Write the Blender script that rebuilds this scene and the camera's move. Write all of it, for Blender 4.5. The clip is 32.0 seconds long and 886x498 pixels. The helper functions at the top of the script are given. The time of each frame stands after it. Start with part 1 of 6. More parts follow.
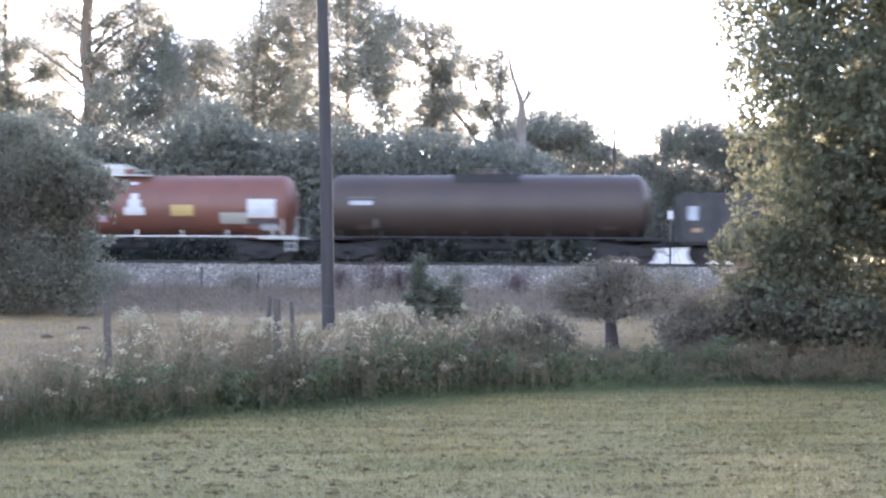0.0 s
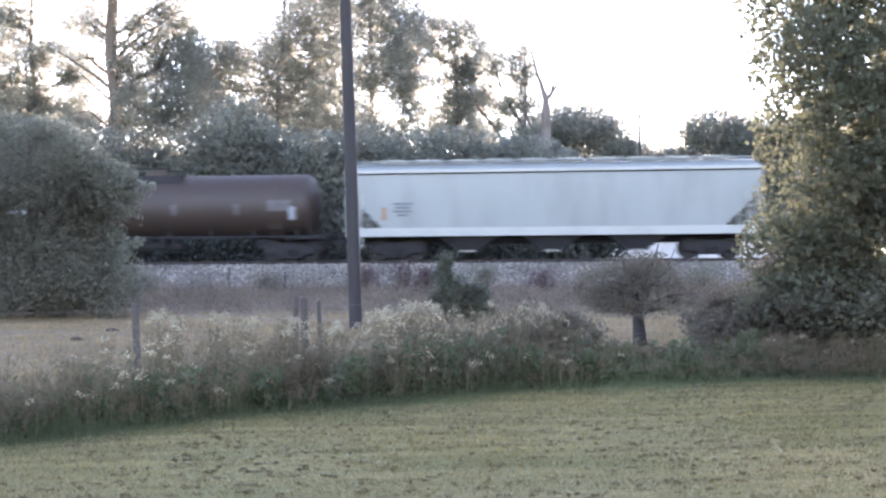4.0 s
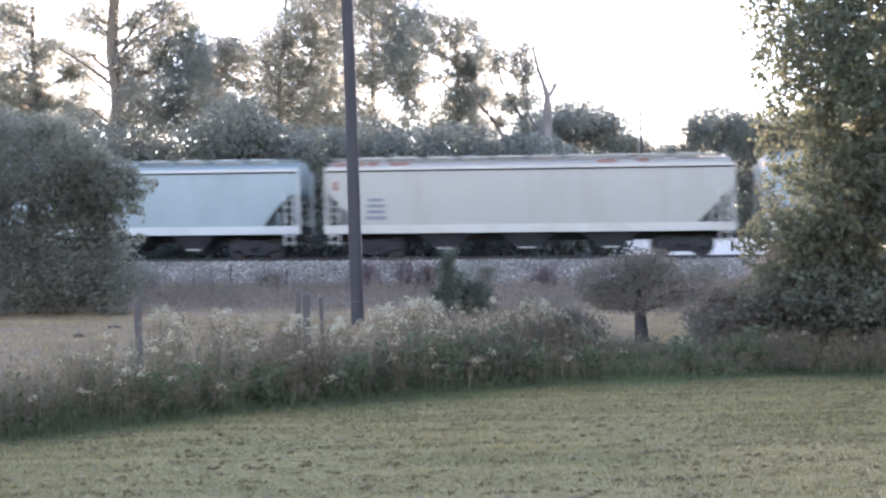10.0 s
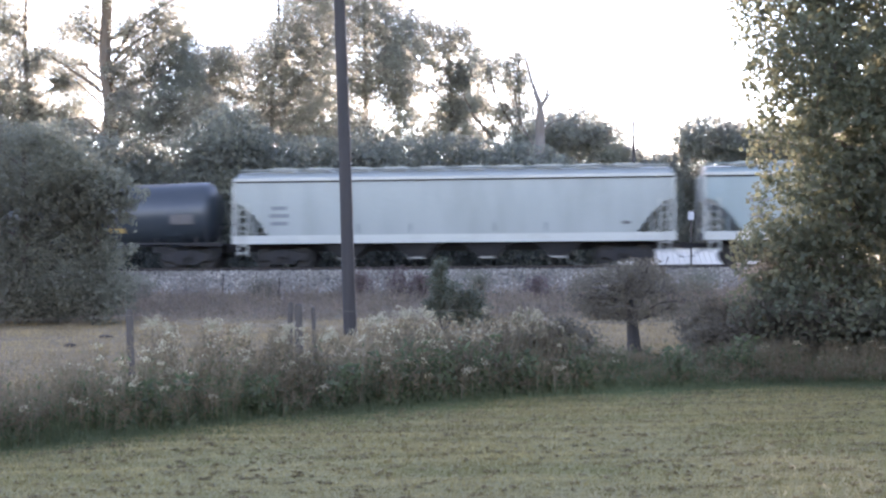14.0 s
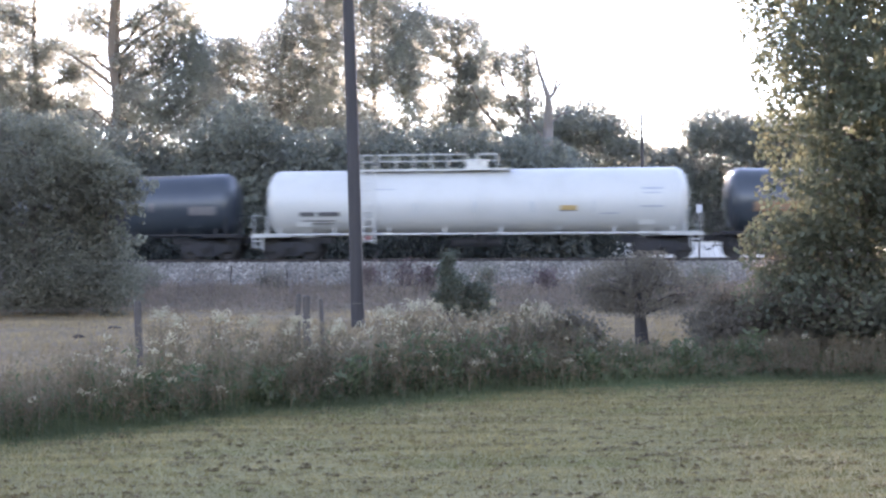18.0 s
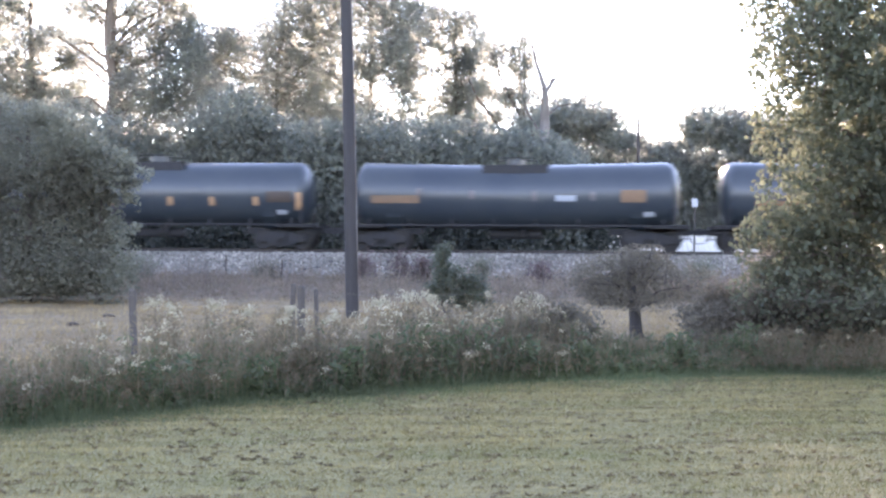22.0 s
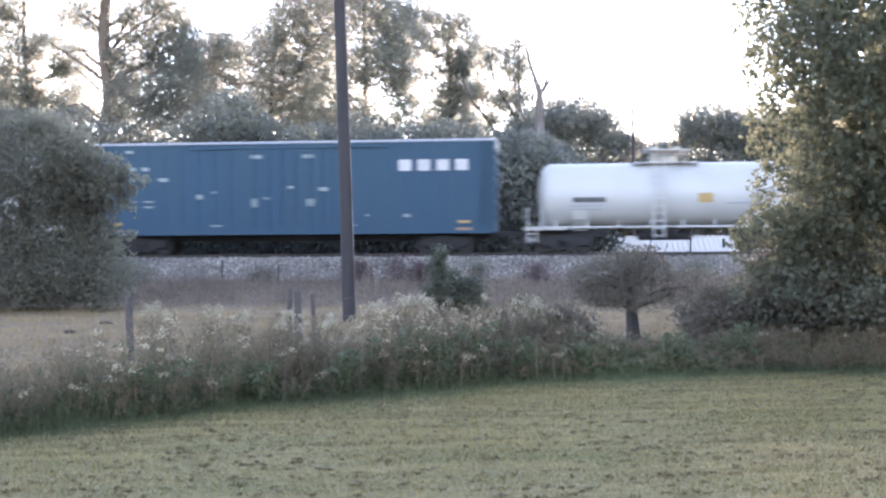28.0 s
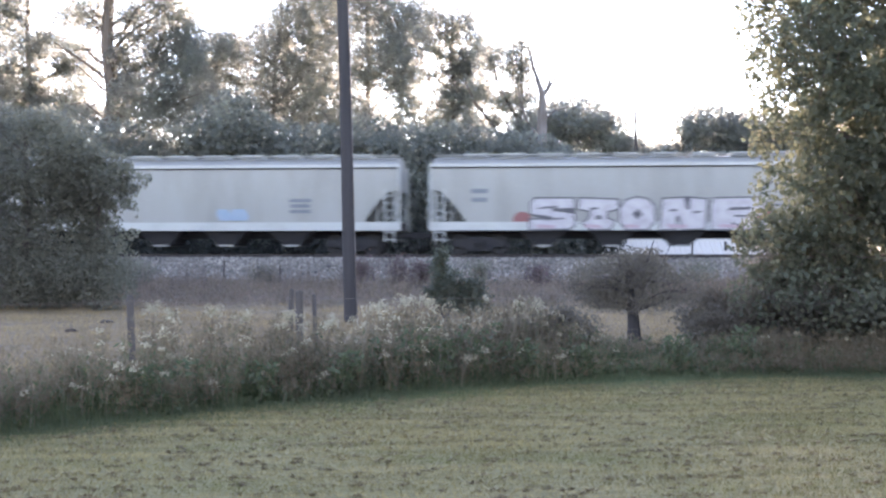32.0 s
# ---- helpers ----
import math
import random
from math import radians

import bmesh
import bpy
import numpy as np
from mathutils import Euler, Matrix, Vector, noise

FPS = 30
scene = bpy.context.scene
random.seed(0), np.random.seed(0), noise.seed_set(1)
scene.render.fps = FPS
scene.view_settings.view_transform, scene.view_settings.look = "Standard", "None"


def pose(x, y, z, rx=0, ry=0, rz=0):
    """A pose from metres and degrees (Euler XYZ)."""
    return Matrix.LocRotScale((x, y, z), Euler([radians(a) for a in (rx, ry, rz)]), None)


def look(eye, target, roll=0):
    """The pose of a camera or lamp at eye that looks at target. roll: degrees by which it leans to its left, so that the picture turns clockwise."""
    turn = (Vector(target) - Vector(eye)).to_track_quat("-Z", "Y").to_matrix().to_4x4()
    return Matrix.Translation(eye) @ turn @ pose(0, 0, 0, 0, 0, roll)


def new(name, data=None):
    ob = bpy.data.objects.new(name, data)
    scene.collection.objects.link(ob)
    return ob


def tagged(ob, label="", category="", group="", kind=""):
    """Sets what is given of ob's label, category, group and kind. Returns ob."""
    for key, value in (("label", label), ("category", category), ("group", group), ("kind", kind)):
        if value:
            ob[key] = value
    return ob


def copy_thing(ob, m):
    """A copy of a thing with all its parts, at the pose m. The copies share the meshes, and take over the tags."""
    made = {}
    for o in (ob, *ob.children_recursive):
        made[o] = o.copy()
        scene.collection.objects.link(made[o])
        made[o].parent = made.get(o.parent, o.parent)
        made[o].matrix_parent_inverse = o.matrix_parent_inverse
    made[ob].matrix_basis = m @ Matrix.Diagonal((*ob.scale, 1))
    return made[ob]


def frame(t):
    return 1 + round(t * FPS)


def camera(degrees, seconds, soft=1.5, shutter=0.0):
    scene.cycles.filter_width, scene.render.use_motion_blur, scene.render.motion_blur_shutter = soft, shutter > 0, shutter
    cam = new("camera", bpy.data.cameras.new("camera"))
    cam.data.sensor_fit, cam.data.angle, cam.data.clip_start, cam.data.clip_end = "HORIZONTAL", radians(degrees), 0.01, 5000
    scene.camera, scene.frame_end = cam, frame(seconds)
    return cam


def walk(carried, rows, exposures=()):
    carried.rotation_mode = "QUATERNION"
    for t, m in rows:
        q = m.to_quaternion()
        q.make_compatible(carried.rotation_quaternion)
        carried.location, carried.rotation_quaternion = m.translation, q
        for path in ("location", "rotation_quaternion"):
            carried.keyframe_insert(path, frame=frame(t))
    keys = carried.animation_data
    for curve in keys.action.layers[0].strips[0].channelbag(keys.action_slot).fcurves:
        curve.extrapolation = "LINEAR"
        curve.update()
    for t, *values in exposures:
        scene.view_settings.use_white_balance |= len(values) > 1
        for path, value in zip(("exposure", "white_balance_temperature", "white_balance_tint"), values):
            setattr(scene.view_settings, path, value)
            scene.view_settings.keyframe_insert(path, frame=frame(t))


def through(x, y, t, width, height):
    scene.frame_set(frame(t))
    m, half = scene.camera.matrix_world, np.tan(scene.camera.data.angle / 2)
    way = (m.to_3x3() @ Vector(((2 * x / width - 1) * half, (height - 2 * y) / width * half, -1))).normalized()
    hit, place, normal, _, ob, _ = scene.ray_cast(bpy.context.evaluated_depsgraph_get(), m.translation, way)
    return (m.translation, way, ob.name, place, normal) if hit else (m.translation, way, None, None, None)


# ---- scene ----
cam = camera(39.2, 32.0, soft=2.4, shutter=0.85)
EYE = 1.65
# seconds, stops, white balance
LIGHT = [(0, 3.85, 7750, 38), (2.5, 3.80, 7750, 38), (5, 3.72, 7750, 38), (6.3, 3.87, 7750, 38), (8, 3.53, 7750, 38), (9, 3.52, 7750, 38), (10, 3.65, 7750, 38), (11.5, 3.48, 7750, 38), (13, 3.50, 7750, 38), (14, 3.49, 7750, 38), (17, 3.63, 7750, 38), (18, 3.53, 7750, 38), (19, 3.46, 7750, 38), (20, 3.73, 7750, 38), (21, 3.89, 7750, 38), (22, 3.94, 7750, 38), (24, 4.03, 7750, 38), (26, 3.87, 7750, 38), (28, 3.72, 7750, 38), (29, 3.87, 7750, 38), (30, 3.87, 7750, 38), (31, 3.77, 7750, 38), (32, 3.55, 7750, 38)]
# seconds, sideways and upward sway, yaw, pitch, roll of a hand-held standing camera
ROWS = [
    (0, -0.002, -0.003, 4.883, 0.420, -0.360),
    (0.5, -0.003, -0.004, 5.183, 0.579, -0.337),
    (1, -0.002, -0.004, 5.700, 0.602, -0.253),
    (1.5, -0.005, -0.006, 5.978, 0.538, 0.070),
    (2, -0.004, -0.003, 6.017, 0.418, 0.198),
    (2.5, -0.002, -0.001, 5.866, 0.421, 0.241),
    (4.5, 0.001, -0.001, 6.304, 0.201, 0.618),
    (5, 0.001, -0.004, 6.620, 0.103, 0.640),
    (5.5, -0.003, -0.006, 6.309, 0.292, 0.173),
    (6, -0.006, -0.002, 6.731, 0.308, 0.208),
    (6.5, -0.003, -0.001, 6.784, 0.345, -0.062),
    (7, -0.005, -0.004, 6.439, 0.275, -0.084),
    (7.5, -0.003, -0.001, 6.685, 0.221, -0.127),
    (8, -0.012, -0.005, 6.380, 0.297, 0.161),
    (8.5, -0.009, -0.006, 6.303, 0.141, 0.024),
    (9, -0.008, 0.000, 6.116, -0.037, 0.240),
    (9.5, -0.007, -0.002, 6.137, 0.088, 0.350),
    (10, -0.010, -0.004, 6.152, 0.162, 0.452),
    (10.5, -0.005, -0.001, 6.117, 0.347, 0.441),
    (11, -0.005, -0.003, 6.035, 0.358, 0.406),
    (11.5, -0.008, -0.001, 6.102, 0.290, 0.377),
    (12, -0.006, -0.001, 6.318, 0.334, 0.543),
    (12.5, -0.005, -0.001, 6.193, 0.125, 0.841),
    (13, -0.000, 0.000, 6.300, 0.160, 0.650),
    (13.5, -0.002, 0.003, 5.975, 0.346, 0.737),
    (14, -0.004, -0.000, 5.819, 0.596, 0.425),
    (14.5, -0.004, -0.004, 6.094, 0.465, 0.580),
    (16.5, -0.006, -0.002, 6.137, 0.274, 0.440),
    (17, -0.005, 0.001, 6.221, 0.202, 0.289),
    (17.5, -0.002, 0.001, 6.151, 0.172, 0.207),
    (18, -0.005, 0.002, 6.179, 0.241, 0.252),
    (18.5, -0.008, 0.003, 6.138, 0.207, 0.301),
    (19, -0.008, -0.001, 6.286, 0.233, 0.159),
    (19.5, -0.011, -0.003, 6.131, 0.363, 0.109),
    (20, -0.008, -0.002, 6.104, 0.178, 0.284),
    (20.5, -0.012, 0.001, 5.804, 0.050, 0.125),
    (21, -0.012, -0.004, 6.166, -0.067, -0.220),
    (21.5, -0.003, -0.002, 6.132, -0.060, -0.220),
    (22, -0.010, -0.000, 5.951, -0.148, -0.335),
    (22.5, -0.010, 0.001, 5.991, -0.135, -0.311),
    (23, -0.007, 0.003, 5.789, -0.048, -0.335),
    (23.5, -0.009, 0.002, 5.595, -0.025, -0.218),
    (24, -0.008, -0.001, 5.557, -0.009, -0.204),
    (24.5, -0.008, 0.002, 5.694, 0.030, -0.038),
    (25, -0.010, 0.001, 5.842, 0.029, 0.087),
    (25.5, -0.007, -0.004, 5.658, -0.232, 0.365),
    (27.5, -0.007, -0.002, 5.693, -0.190, 0.228),
    (28, -0.005, -0.001, 5.787, -0.005, 0.356),
    (28.5, -0.013, -0.000, 6.084, 0.131, 0.242),
    (29, -0.005, -0.002, 5.859, 0.172, 0.267),
    (29.5, -0.005, 0.006, 5.857, -0.218, 0.277),
    (30, -0.007, -0.000, 6.037, -0.304, 0.328),
    (30.5, -0.008, 0.000, 6.137, -0.162, 0.065),
    (31, -0.005, 0.002, 6.068, -0.170, 0.073),
    (31.5, -0.005, 0.001, 5.955, -0.056, 0.050),
    (32, -0.005, -0.002, 5.866, 0.048, -0.016),
]
walk(cam, [(t, pose(x, 0, EYE + z, 90 + pitch, roll, yaw)) for t, x, z, yaw, pitch, roll in ROWS],
     exposures=LIGHT)

# ---- world, sun ----
SUN_UP, SUN_TURN = 6.6, 0.6
world = bpy.data.worlds.new("sky")
scene.world = world
world.use_nodes = True
wn = world.node_tree
sky = wn.nodes.new("ShaderNodeTexSky")
sky.sky_type = "NISHITA"
sky.sun_disc = False
sky.sun_elevation, sky.sun_rotation = radians(SUN_UP), radians(SUN_TURN)
sky.air_density, sky.dust_density, sky.ozone_density = 0.7, 0.0, 1.2
wn.nodes["Background"].inputs["Strength"].default_value = 0.15
wn.links.new(sky.outputs["Color"], wn.nodes["Background"].inputs["Color"])
sun = new("sun", bpy.data.lights.new("sun", "SUN"))
sun.data.energy, sun.data.angle, sun.data.color = 4.6, radians(4), (1.0, 0.92, 0.83)
toward = Vector((math.sin(radians(SUN_TURN)) * math.cos(radians(SUN_UP)), math.cos(radians(SUN_TURN)) * math.cos(radians(SUN_UP)), math.sin(radians(SUN_UP))))
sun.matrix_world = look(300 * toward, (0, 0, 0))

# ---- materials ----


def principled(name):
    m = bpy.data.materials.new(name)
    m.use_nodes = True
    return m, m.node_tree, m.node_tree.nodes["Principled BSDF"]


def ramp_mix(nt, fac, a, b):
    mix = nt.nodes.new("ShaderNodeMix")
    mix.data_type = "RGBA"
    nt.links.new(fac, mix.inputs[0])
    for sock, col in ((mix.inputs[6], a), (mix.inputs[7], b)):
        if isinstance(col, tuple):
            sock.default_value = (*col, 1)
        else:
            nt.links.new(col, sock)
    return mix.outputs[2]


def grain(nt, scale, detail=4, stretch=(1, 1, 1), low=0.35, high=0.65, coord="Object"):
    tc = nt.nodes.new("ShaderNodeTexCoord")
    mp = nt.nodes.new("ShaderNodeMapping")
    mp.inputs["Scale"].default_value = stretch
    nz = nt.nodes.new("ShaderNodeTexNoise")
    nz.inputs["Scale"].default_value, nz.inputs["Detail"].default_value = scale, detail
    mr = nt.nodes.new("ShaderNodeMapRange")
    mr.inputs[1].default_value, mr.inputs[2].default_value = low, high
    nt.links.new(tc.outputs[coord], mp.inputs[0])
    nt.links.new(mp.outputs[0], nz.inputs[0])
    nt.links.new(nz.outputs[0], mr.inputs[0])
    return mr.outputs[0]


def bumped(nt, bsdf, height, strength, distance):
    b = nt.nodes.new("ShaderNodeBump")
    b.inputs["Strength"].default_value, b.inputs["Distance"].default_value = strength, distance
    nt.links.new(height, b.inputs["Height"])
    nt.links.new(b.outputs[0], bsdf.inputs["Normal"])


def surface(name, base, wear, rough=0.6, metal=0.0, scale=3.0, stretch=(1, 1, 1), bump=0.1, low=0.35, high=0.75, fine=25.0):
    """A surface of two tones: broad stains of wear, with fine grain over both."""
    m, nt, bs = principled(name)
    broad = grain(nt, scale, 5, stretch, low, high)
    small = grain(nt, fine, 3, (1, 1, 1), 0.3, 0.7)
    col = ramp_mix(nt, broad, base, wear)
    dark = nt.nodes.new("ShaderNodeMix")
    dark.data_type, dark.blend_type = "RGBA", "MULTIPLY"
    nt.links.new(small, dark.inputs[0])
    nt.links.new(col, dark.inputs[6])
    dark.inputs[7].default_value = (0.86, 0.86, 0.86, 1)
    nt.links.new(dark.outputs[2], bs.inputs["Base Color"])
    bs.inputs["Roughness"].default_value, bs.inputs["Metallic"].default_value = rough, metal
    bumped(nt, bs, small, bump, 0.01)
    return m


def foliage(name, tones, through=0.45, rough=0.6):
    """Leaves in four tones, each leaf its own, that let light through."""
    m, nt, bs = principled(name)
    geo = nt.nodes.new("ShaderNodeNewGeometry")
    cr = nt.nodes.new("ShaderNodeValToRGB")
    cr.color_ramp.interpolation = "LINEAR"
    els = cr.color_ramp.elements
    for i, c in enumerate(tones):
        e = els[i] if i < 2 else els.new(1)
        e.position, e.color = i / (len(tones) - 1), (*c, 1)
    nt.links.new(geo.outputs["Random Per Island"], cr.inputs[0])
    clump = grain(nt, 0.5, 3)
    hsv = nt.nodes.new("ShaderNodeHueSaturation")
    mr = nt.nodes.new("ShaderNodeMapRange")
    mr.inputs[3].default_value, mr.inputs[4].default_value = 0.75, 1.25
    nt.links.new(clump, mr.inputs[0])
    nt.links.new(mr.outputs[0], hsv.inputs["Value"])
    nt.links.new(cr.outputs[0], hsv.inputs["Color"])
    bs.inputs["Roughness"].default_value = rough
    nt.links.new(hsv.outputs[0], bs.inputs["Base Color"])
    tr = nt.nodes.new("ShaderNodeBsdfTranslucent")
    glow = nt.nodes.new("ShaderNodeMix")
    glow.data_type, glow.blend_type = "RGBA", "MULTIPLY"
    glow.inputs[0].default_value = 1
    nt.links.new(hsv.outputs[0], glow.inputs[6])
    glow.inputs[7].default_value = (1.8, 1.9, 2.0, 1)  # raised and cooled past a real leaf's, to lift and grey backlit leaves
    nt.links.new(glow.outputs[2], tr.inputs[0])
    mx = nt.nodes.new("ShaderNodeMixShader")
    mx.inputs[0].default_value = through
    nt.links.new(bs.outputs[0], mx.inputs[1])
    nt.links.new(tr.outputs[0], mx.inputs[2])
    nt.links.new(mx.outputs[0], nt.nodes["Material Output"].inputs["Surface"])
    return m


def edge_y(x):
    """The far edge of the mown lawn."""
    x = np.clip(x, -9, 6.2)
    return 15.30 + 0.593 * x - 0.0716 * x * x


def ground_material():
    m, nt, bs = principled("ground_grass")
    tc = nt.nodes.new("ShaderNodeTexCoord")
    sep = nt.nodes.new("ShaderNodeSeparateXYZ")
    nt.links.new(tc.outputs["Object"], sep.inputs[0])

    def calc(op, a, b):
        n = nt.nodes.new("ShaderNodeMath")
        n.operation = op
        for s, v in ((n.inputs[0], a), (n.inputs[1], b)):
            if isinstance(v, (int, float)):
                s.default_value = v
            else:
                nt.links.new(v, s)
        return n.outputs[0]
    x = calc("MINIMUM", calc("MAXIMUM", sep.outputs[0], -9.0), 6.2)
    y = sep.outputs[1]
    edge = calc("ADD", calc("ADD", calc("MULTIPLY", x, 0.593), 15.30), calc("MULTIPLY", calc("MULTIPLY", x, x), -0.0716))
    wob = calc("MULTIPLY", grain(nt, 1.2, 4), 0.5)
    past = nt.nodes.new("ShaderNodeMapRange")
    past.inputs[1].default_value, past.inputs[2].default_value = -0.1, 0.4
    nt.links.new(calc("SUBTRACT", calc("SUBTRACT", y, edge), wob), past.inputs[0])
    green = ramp_mix(nt, grain(nt, 0.55, 5), (0.235, 0.212, 0.10), (0.30, 0.25, 0.13))
    green = ramp_mix(nt, grain(nt, 9, 4, (1, 1.8, 1)), green, (0.17, 0.15, 0.078))
    straw = ramp_mix(nt, grain(nt, 0.5, 5), (0.31, 0.245, 0.170), (0.24, 0.190, 0.130))
    straw = ramp_mix(nt, grain(nt, 6, 4), straw, (0.14, 0.11, 0.07))
    far = nt.nodes.new("ShaderNodeMapRange")
    far.inputs[1].default_value, far.inputs[2].default_value = 33, 40
    nt.links.new(y, far.inputs[0])
    rough_land = ramp_mix(nt, grain(nt, 1.5, 5), (0.16, 0.13, 0.11), (0.12, 0.11, 0.08))
    col = ramp_mix(nt, past.outputs[0], green, ramp_mix(nt, far.outputs[0], straw, rough_land))
    nt.links.new(col, bs.inputs["Base Color"])
    bs.inputs["Roughness"].default_value = 0.95
    bs.inputs["Specular IOR Level"].default_value = 0.1
    bumped(nt, bs, grain(nt, 18, 6), 0.6, 0.03)
    return m


GROUND = ground_material()


def lawn_blade():
    m, nt, bs = principled("lawn_blade")
    geo = nt.nodes.new("ShaderNodeNewGeometry")
    tc = nt.nodes.new("ShaderNodeTexCoord")
    mp = nt.nodes.new("ShaderNodeMapping")
    mp.inputs["Scale"].default_value = (0.4, 4.6, 1)
    turn = nt.nodes.new("ShaderNodeMapping")
    turn.inputs["Rotation"].default_value = (0, 0, radians(-12))
    nz = nt.nodes.new("ShaderNodeTexNoise")
    nz.inputs["Scale"].default_value, nz.inputs["Detail"].default_value = 0.9, 6
    nt.links.new(tc.outputs["Object"], turn.inputs[0])
    nt.links.new(turn.outputs[0], mp.inputs[0])
    nt.links.new(mp.outputs[0], nz.inputs[0])
    mr = nt.nodes.new("ShaderNodeMapRange")
    mr.inputs[1].default_value, mr.inputs[2].default_value = 0.40, 0.64
    nt.links.new(nz.outputs[0], mr.inputs[0])
    streak = ramp_mix(nt, mr.outputs[0], (0.202, 0.168, 0.074), (0.365, 0.288, 0.130))
    col = ramp_mix(nt, grain(nt, 0.6, 3, (1, 1.6, 1), 0.52, 0.75), streak, (0.165, 0.170, 0.068))
    tone = ramp_mix(nt, geo.outputs["Random Per Island"], (0.75, 0.75, 0.75), (1.2, 1.2, 1.2))
    mul = nt.nodes.new("ShaderNodeMix")
    mul.data_type, mul.blend_type = "RGBA", "MULTIPLY"
    mul.inputs[0].default_value = 1
    nt.links.new(col, mul.inputs[6])
    nt.links.new(tone, mul.inputs[7])
    nt.links.new(mul.outputs[2], bs.inputs["Base Color"])
    bs.inputs["Roughness"].default_value = 0.95
    bs.inputs["Specular IOR Level"].default_value = 0.1
    return m


LAWN_BLADE = lawn_blade()
CLIPPING = foliage("clipping", [(0.076, 0.051, 0.025), (0.114, 0.073, 0.036), (0.168, 0.109, 0.056)], 0.2)
STRAW = foliage("straw", [(0.235, 0.162, 0.078), (0.300, 0.206, 0.104), (0.180, 0.126, 0.060), (0.350, 0.248, 0.130)], 0.3)
WEED = foliage("weed_leaf", [(0.096, 0.079, 0.045), (0.127, 0.095, 0.056), (0.158, 0.111, 0.069), (0.102, 0.089, 0.051)], 0.45)
WEED_LOW = foliage("weed_low", [(0.052, 0.078, 0.037), (0.070, 0.093, 0.043), (0.098, 0.106, 0.048)], 0.4)
SEED = foliage("seed_head", [(0.310, 0.268, 0.178), (0.385, 0.338, 0.232), (0.236, 0.200, 0.124), (0.455, 0.402, 0.286)], 0.35)
SCRUB = foliage("scrub", [(0.159, 0.115, 0.087), (0.192, 0.137, 0.099), (0.117, 0.092, 0.067), (0.150, 0.119, 0.071)], 0.35)
RUSSET = foliage("russet", [(0.10, 0.065, 0.065), (0.13, 0.08, 0.075), (0.09, 0.075, 0.06)], 0.3)
# the next two leaf colours are raised and greyed to hold the haze
TREE_HAZED = foliage("hazed_tree_leaf", [(0.138, 0.146, 0.126), (0.162, 0.172, 0.146), (0.150, 0.160, 0.138), (0.192, 0.198, 0.176)], 0.75, 0.8)
TREE_DARK = foliage("understory_leaf", [(0.115, 0.127, 0.109), (0.138, 0.149, 0.121), (0.161, 0.161, 0.127)], 0.5)
TREE_NEAR = foliage("near_leaf", [(0.070, 0.083, 0.053), (0.083, 0.094, 0.058), (0.094, 0.100, 0.062), (0.066, 0.079, 0.053), (0.108, 0.106, 0.064)], 0.33, 0.85)
BUSH = foliage("bush_leaf", [(0.118, 0.120, 0.088), (0.132, 0.130, 0.096), (0.150, 0.145, 0.104)], 0.5, 0.8)
BUSH_BROWN = foliage("bush_brown", [(0.112, 0.098, 0.074), (0.136, 0.114, 0.084), (0.098, 0.088, 0.066)], 0.35, 0.8)
# darker copy of the understory leaf: shade behind the train put into colour
BRUSH_SHADED = foliage("shaded_brush_leaf", [(0.045, 0.055, 0.046), (0.060, 0.068, 0.054), (0.074, 0.076, 0.058)], 0.2, 0.8)
CEDAR = foliage("cedar", [(0.057, 0.083, 0.058), (0.081, 0.098, 0.065), (0.098, 0.090, 0.065)], 0.2)
BARK = surface("bark", (0.13, 0.105, 0.085), (0.07, 0.06, 0.05), 0.95, scale=4, stretch=(1, 1, 0.2), bump=0.6)
BARK_PALE = surface("dead_wood", (0.155, 0.140, 0.128), (0.095, 0.085, 0.078), 0.95, scale=4, stretch=(1, 1, 0.2), bump=0.5)
POLE_WOOD = surface("pole_wood", (0.050, 0.046, 0.046), (0.034, 0.032, 0.032), 0.9, scale=6, stretch=(1, 1, 0.06), bump=0.4)
POST_WOOD = surface("post_wood", (0.108, 0.094, 0.080), (0.072, 0.062, 0.053), 0.95, scale=6, stretch=(1, 1, 0.1), bump=0.5)
WIRE = surface("wire", (0.25, 0.24, 0.23), (0.16, 0.10, 0.07), 0.6, 0.7)
STONE = foliage("ballast_stone", [(0.158, 0.144, 0.124), (0.252, 0.230, 0.194), (0.080, 0.074, 0.066), (0.372, 0.338, 0.280)], 0.0, 0.9)
BALLAST = surface("ballast_bed", (0.172, 0.158, 0.138), (0.110, 0.101, 0.090), 0.95, scale=9, bump=1.0, fine=40)
RAIL_STEEL = surface("rail_steel", (0.060, 0.050, 0.045), (0.042, 0.035, 0.032), 0.7, 0.5)
TIE_WOOD = surface("tie_wood", (0.10, 0.08, 0.07), (0.05, 0.045, 0.04), 0.95, scale=5, bump=0.4)
ROOF_TIN = surface("roof_tin", (0.700, 0.650, 0.550), (0.600, 0.550, 0.460), 0.85, 0.0, scale=0.6, bump=0.05)
SHED_WALL = surface("shed_wall", (0.527, 0.527, 0.510), (0.408, 0.399, 0.374), 0.6, 0.2)

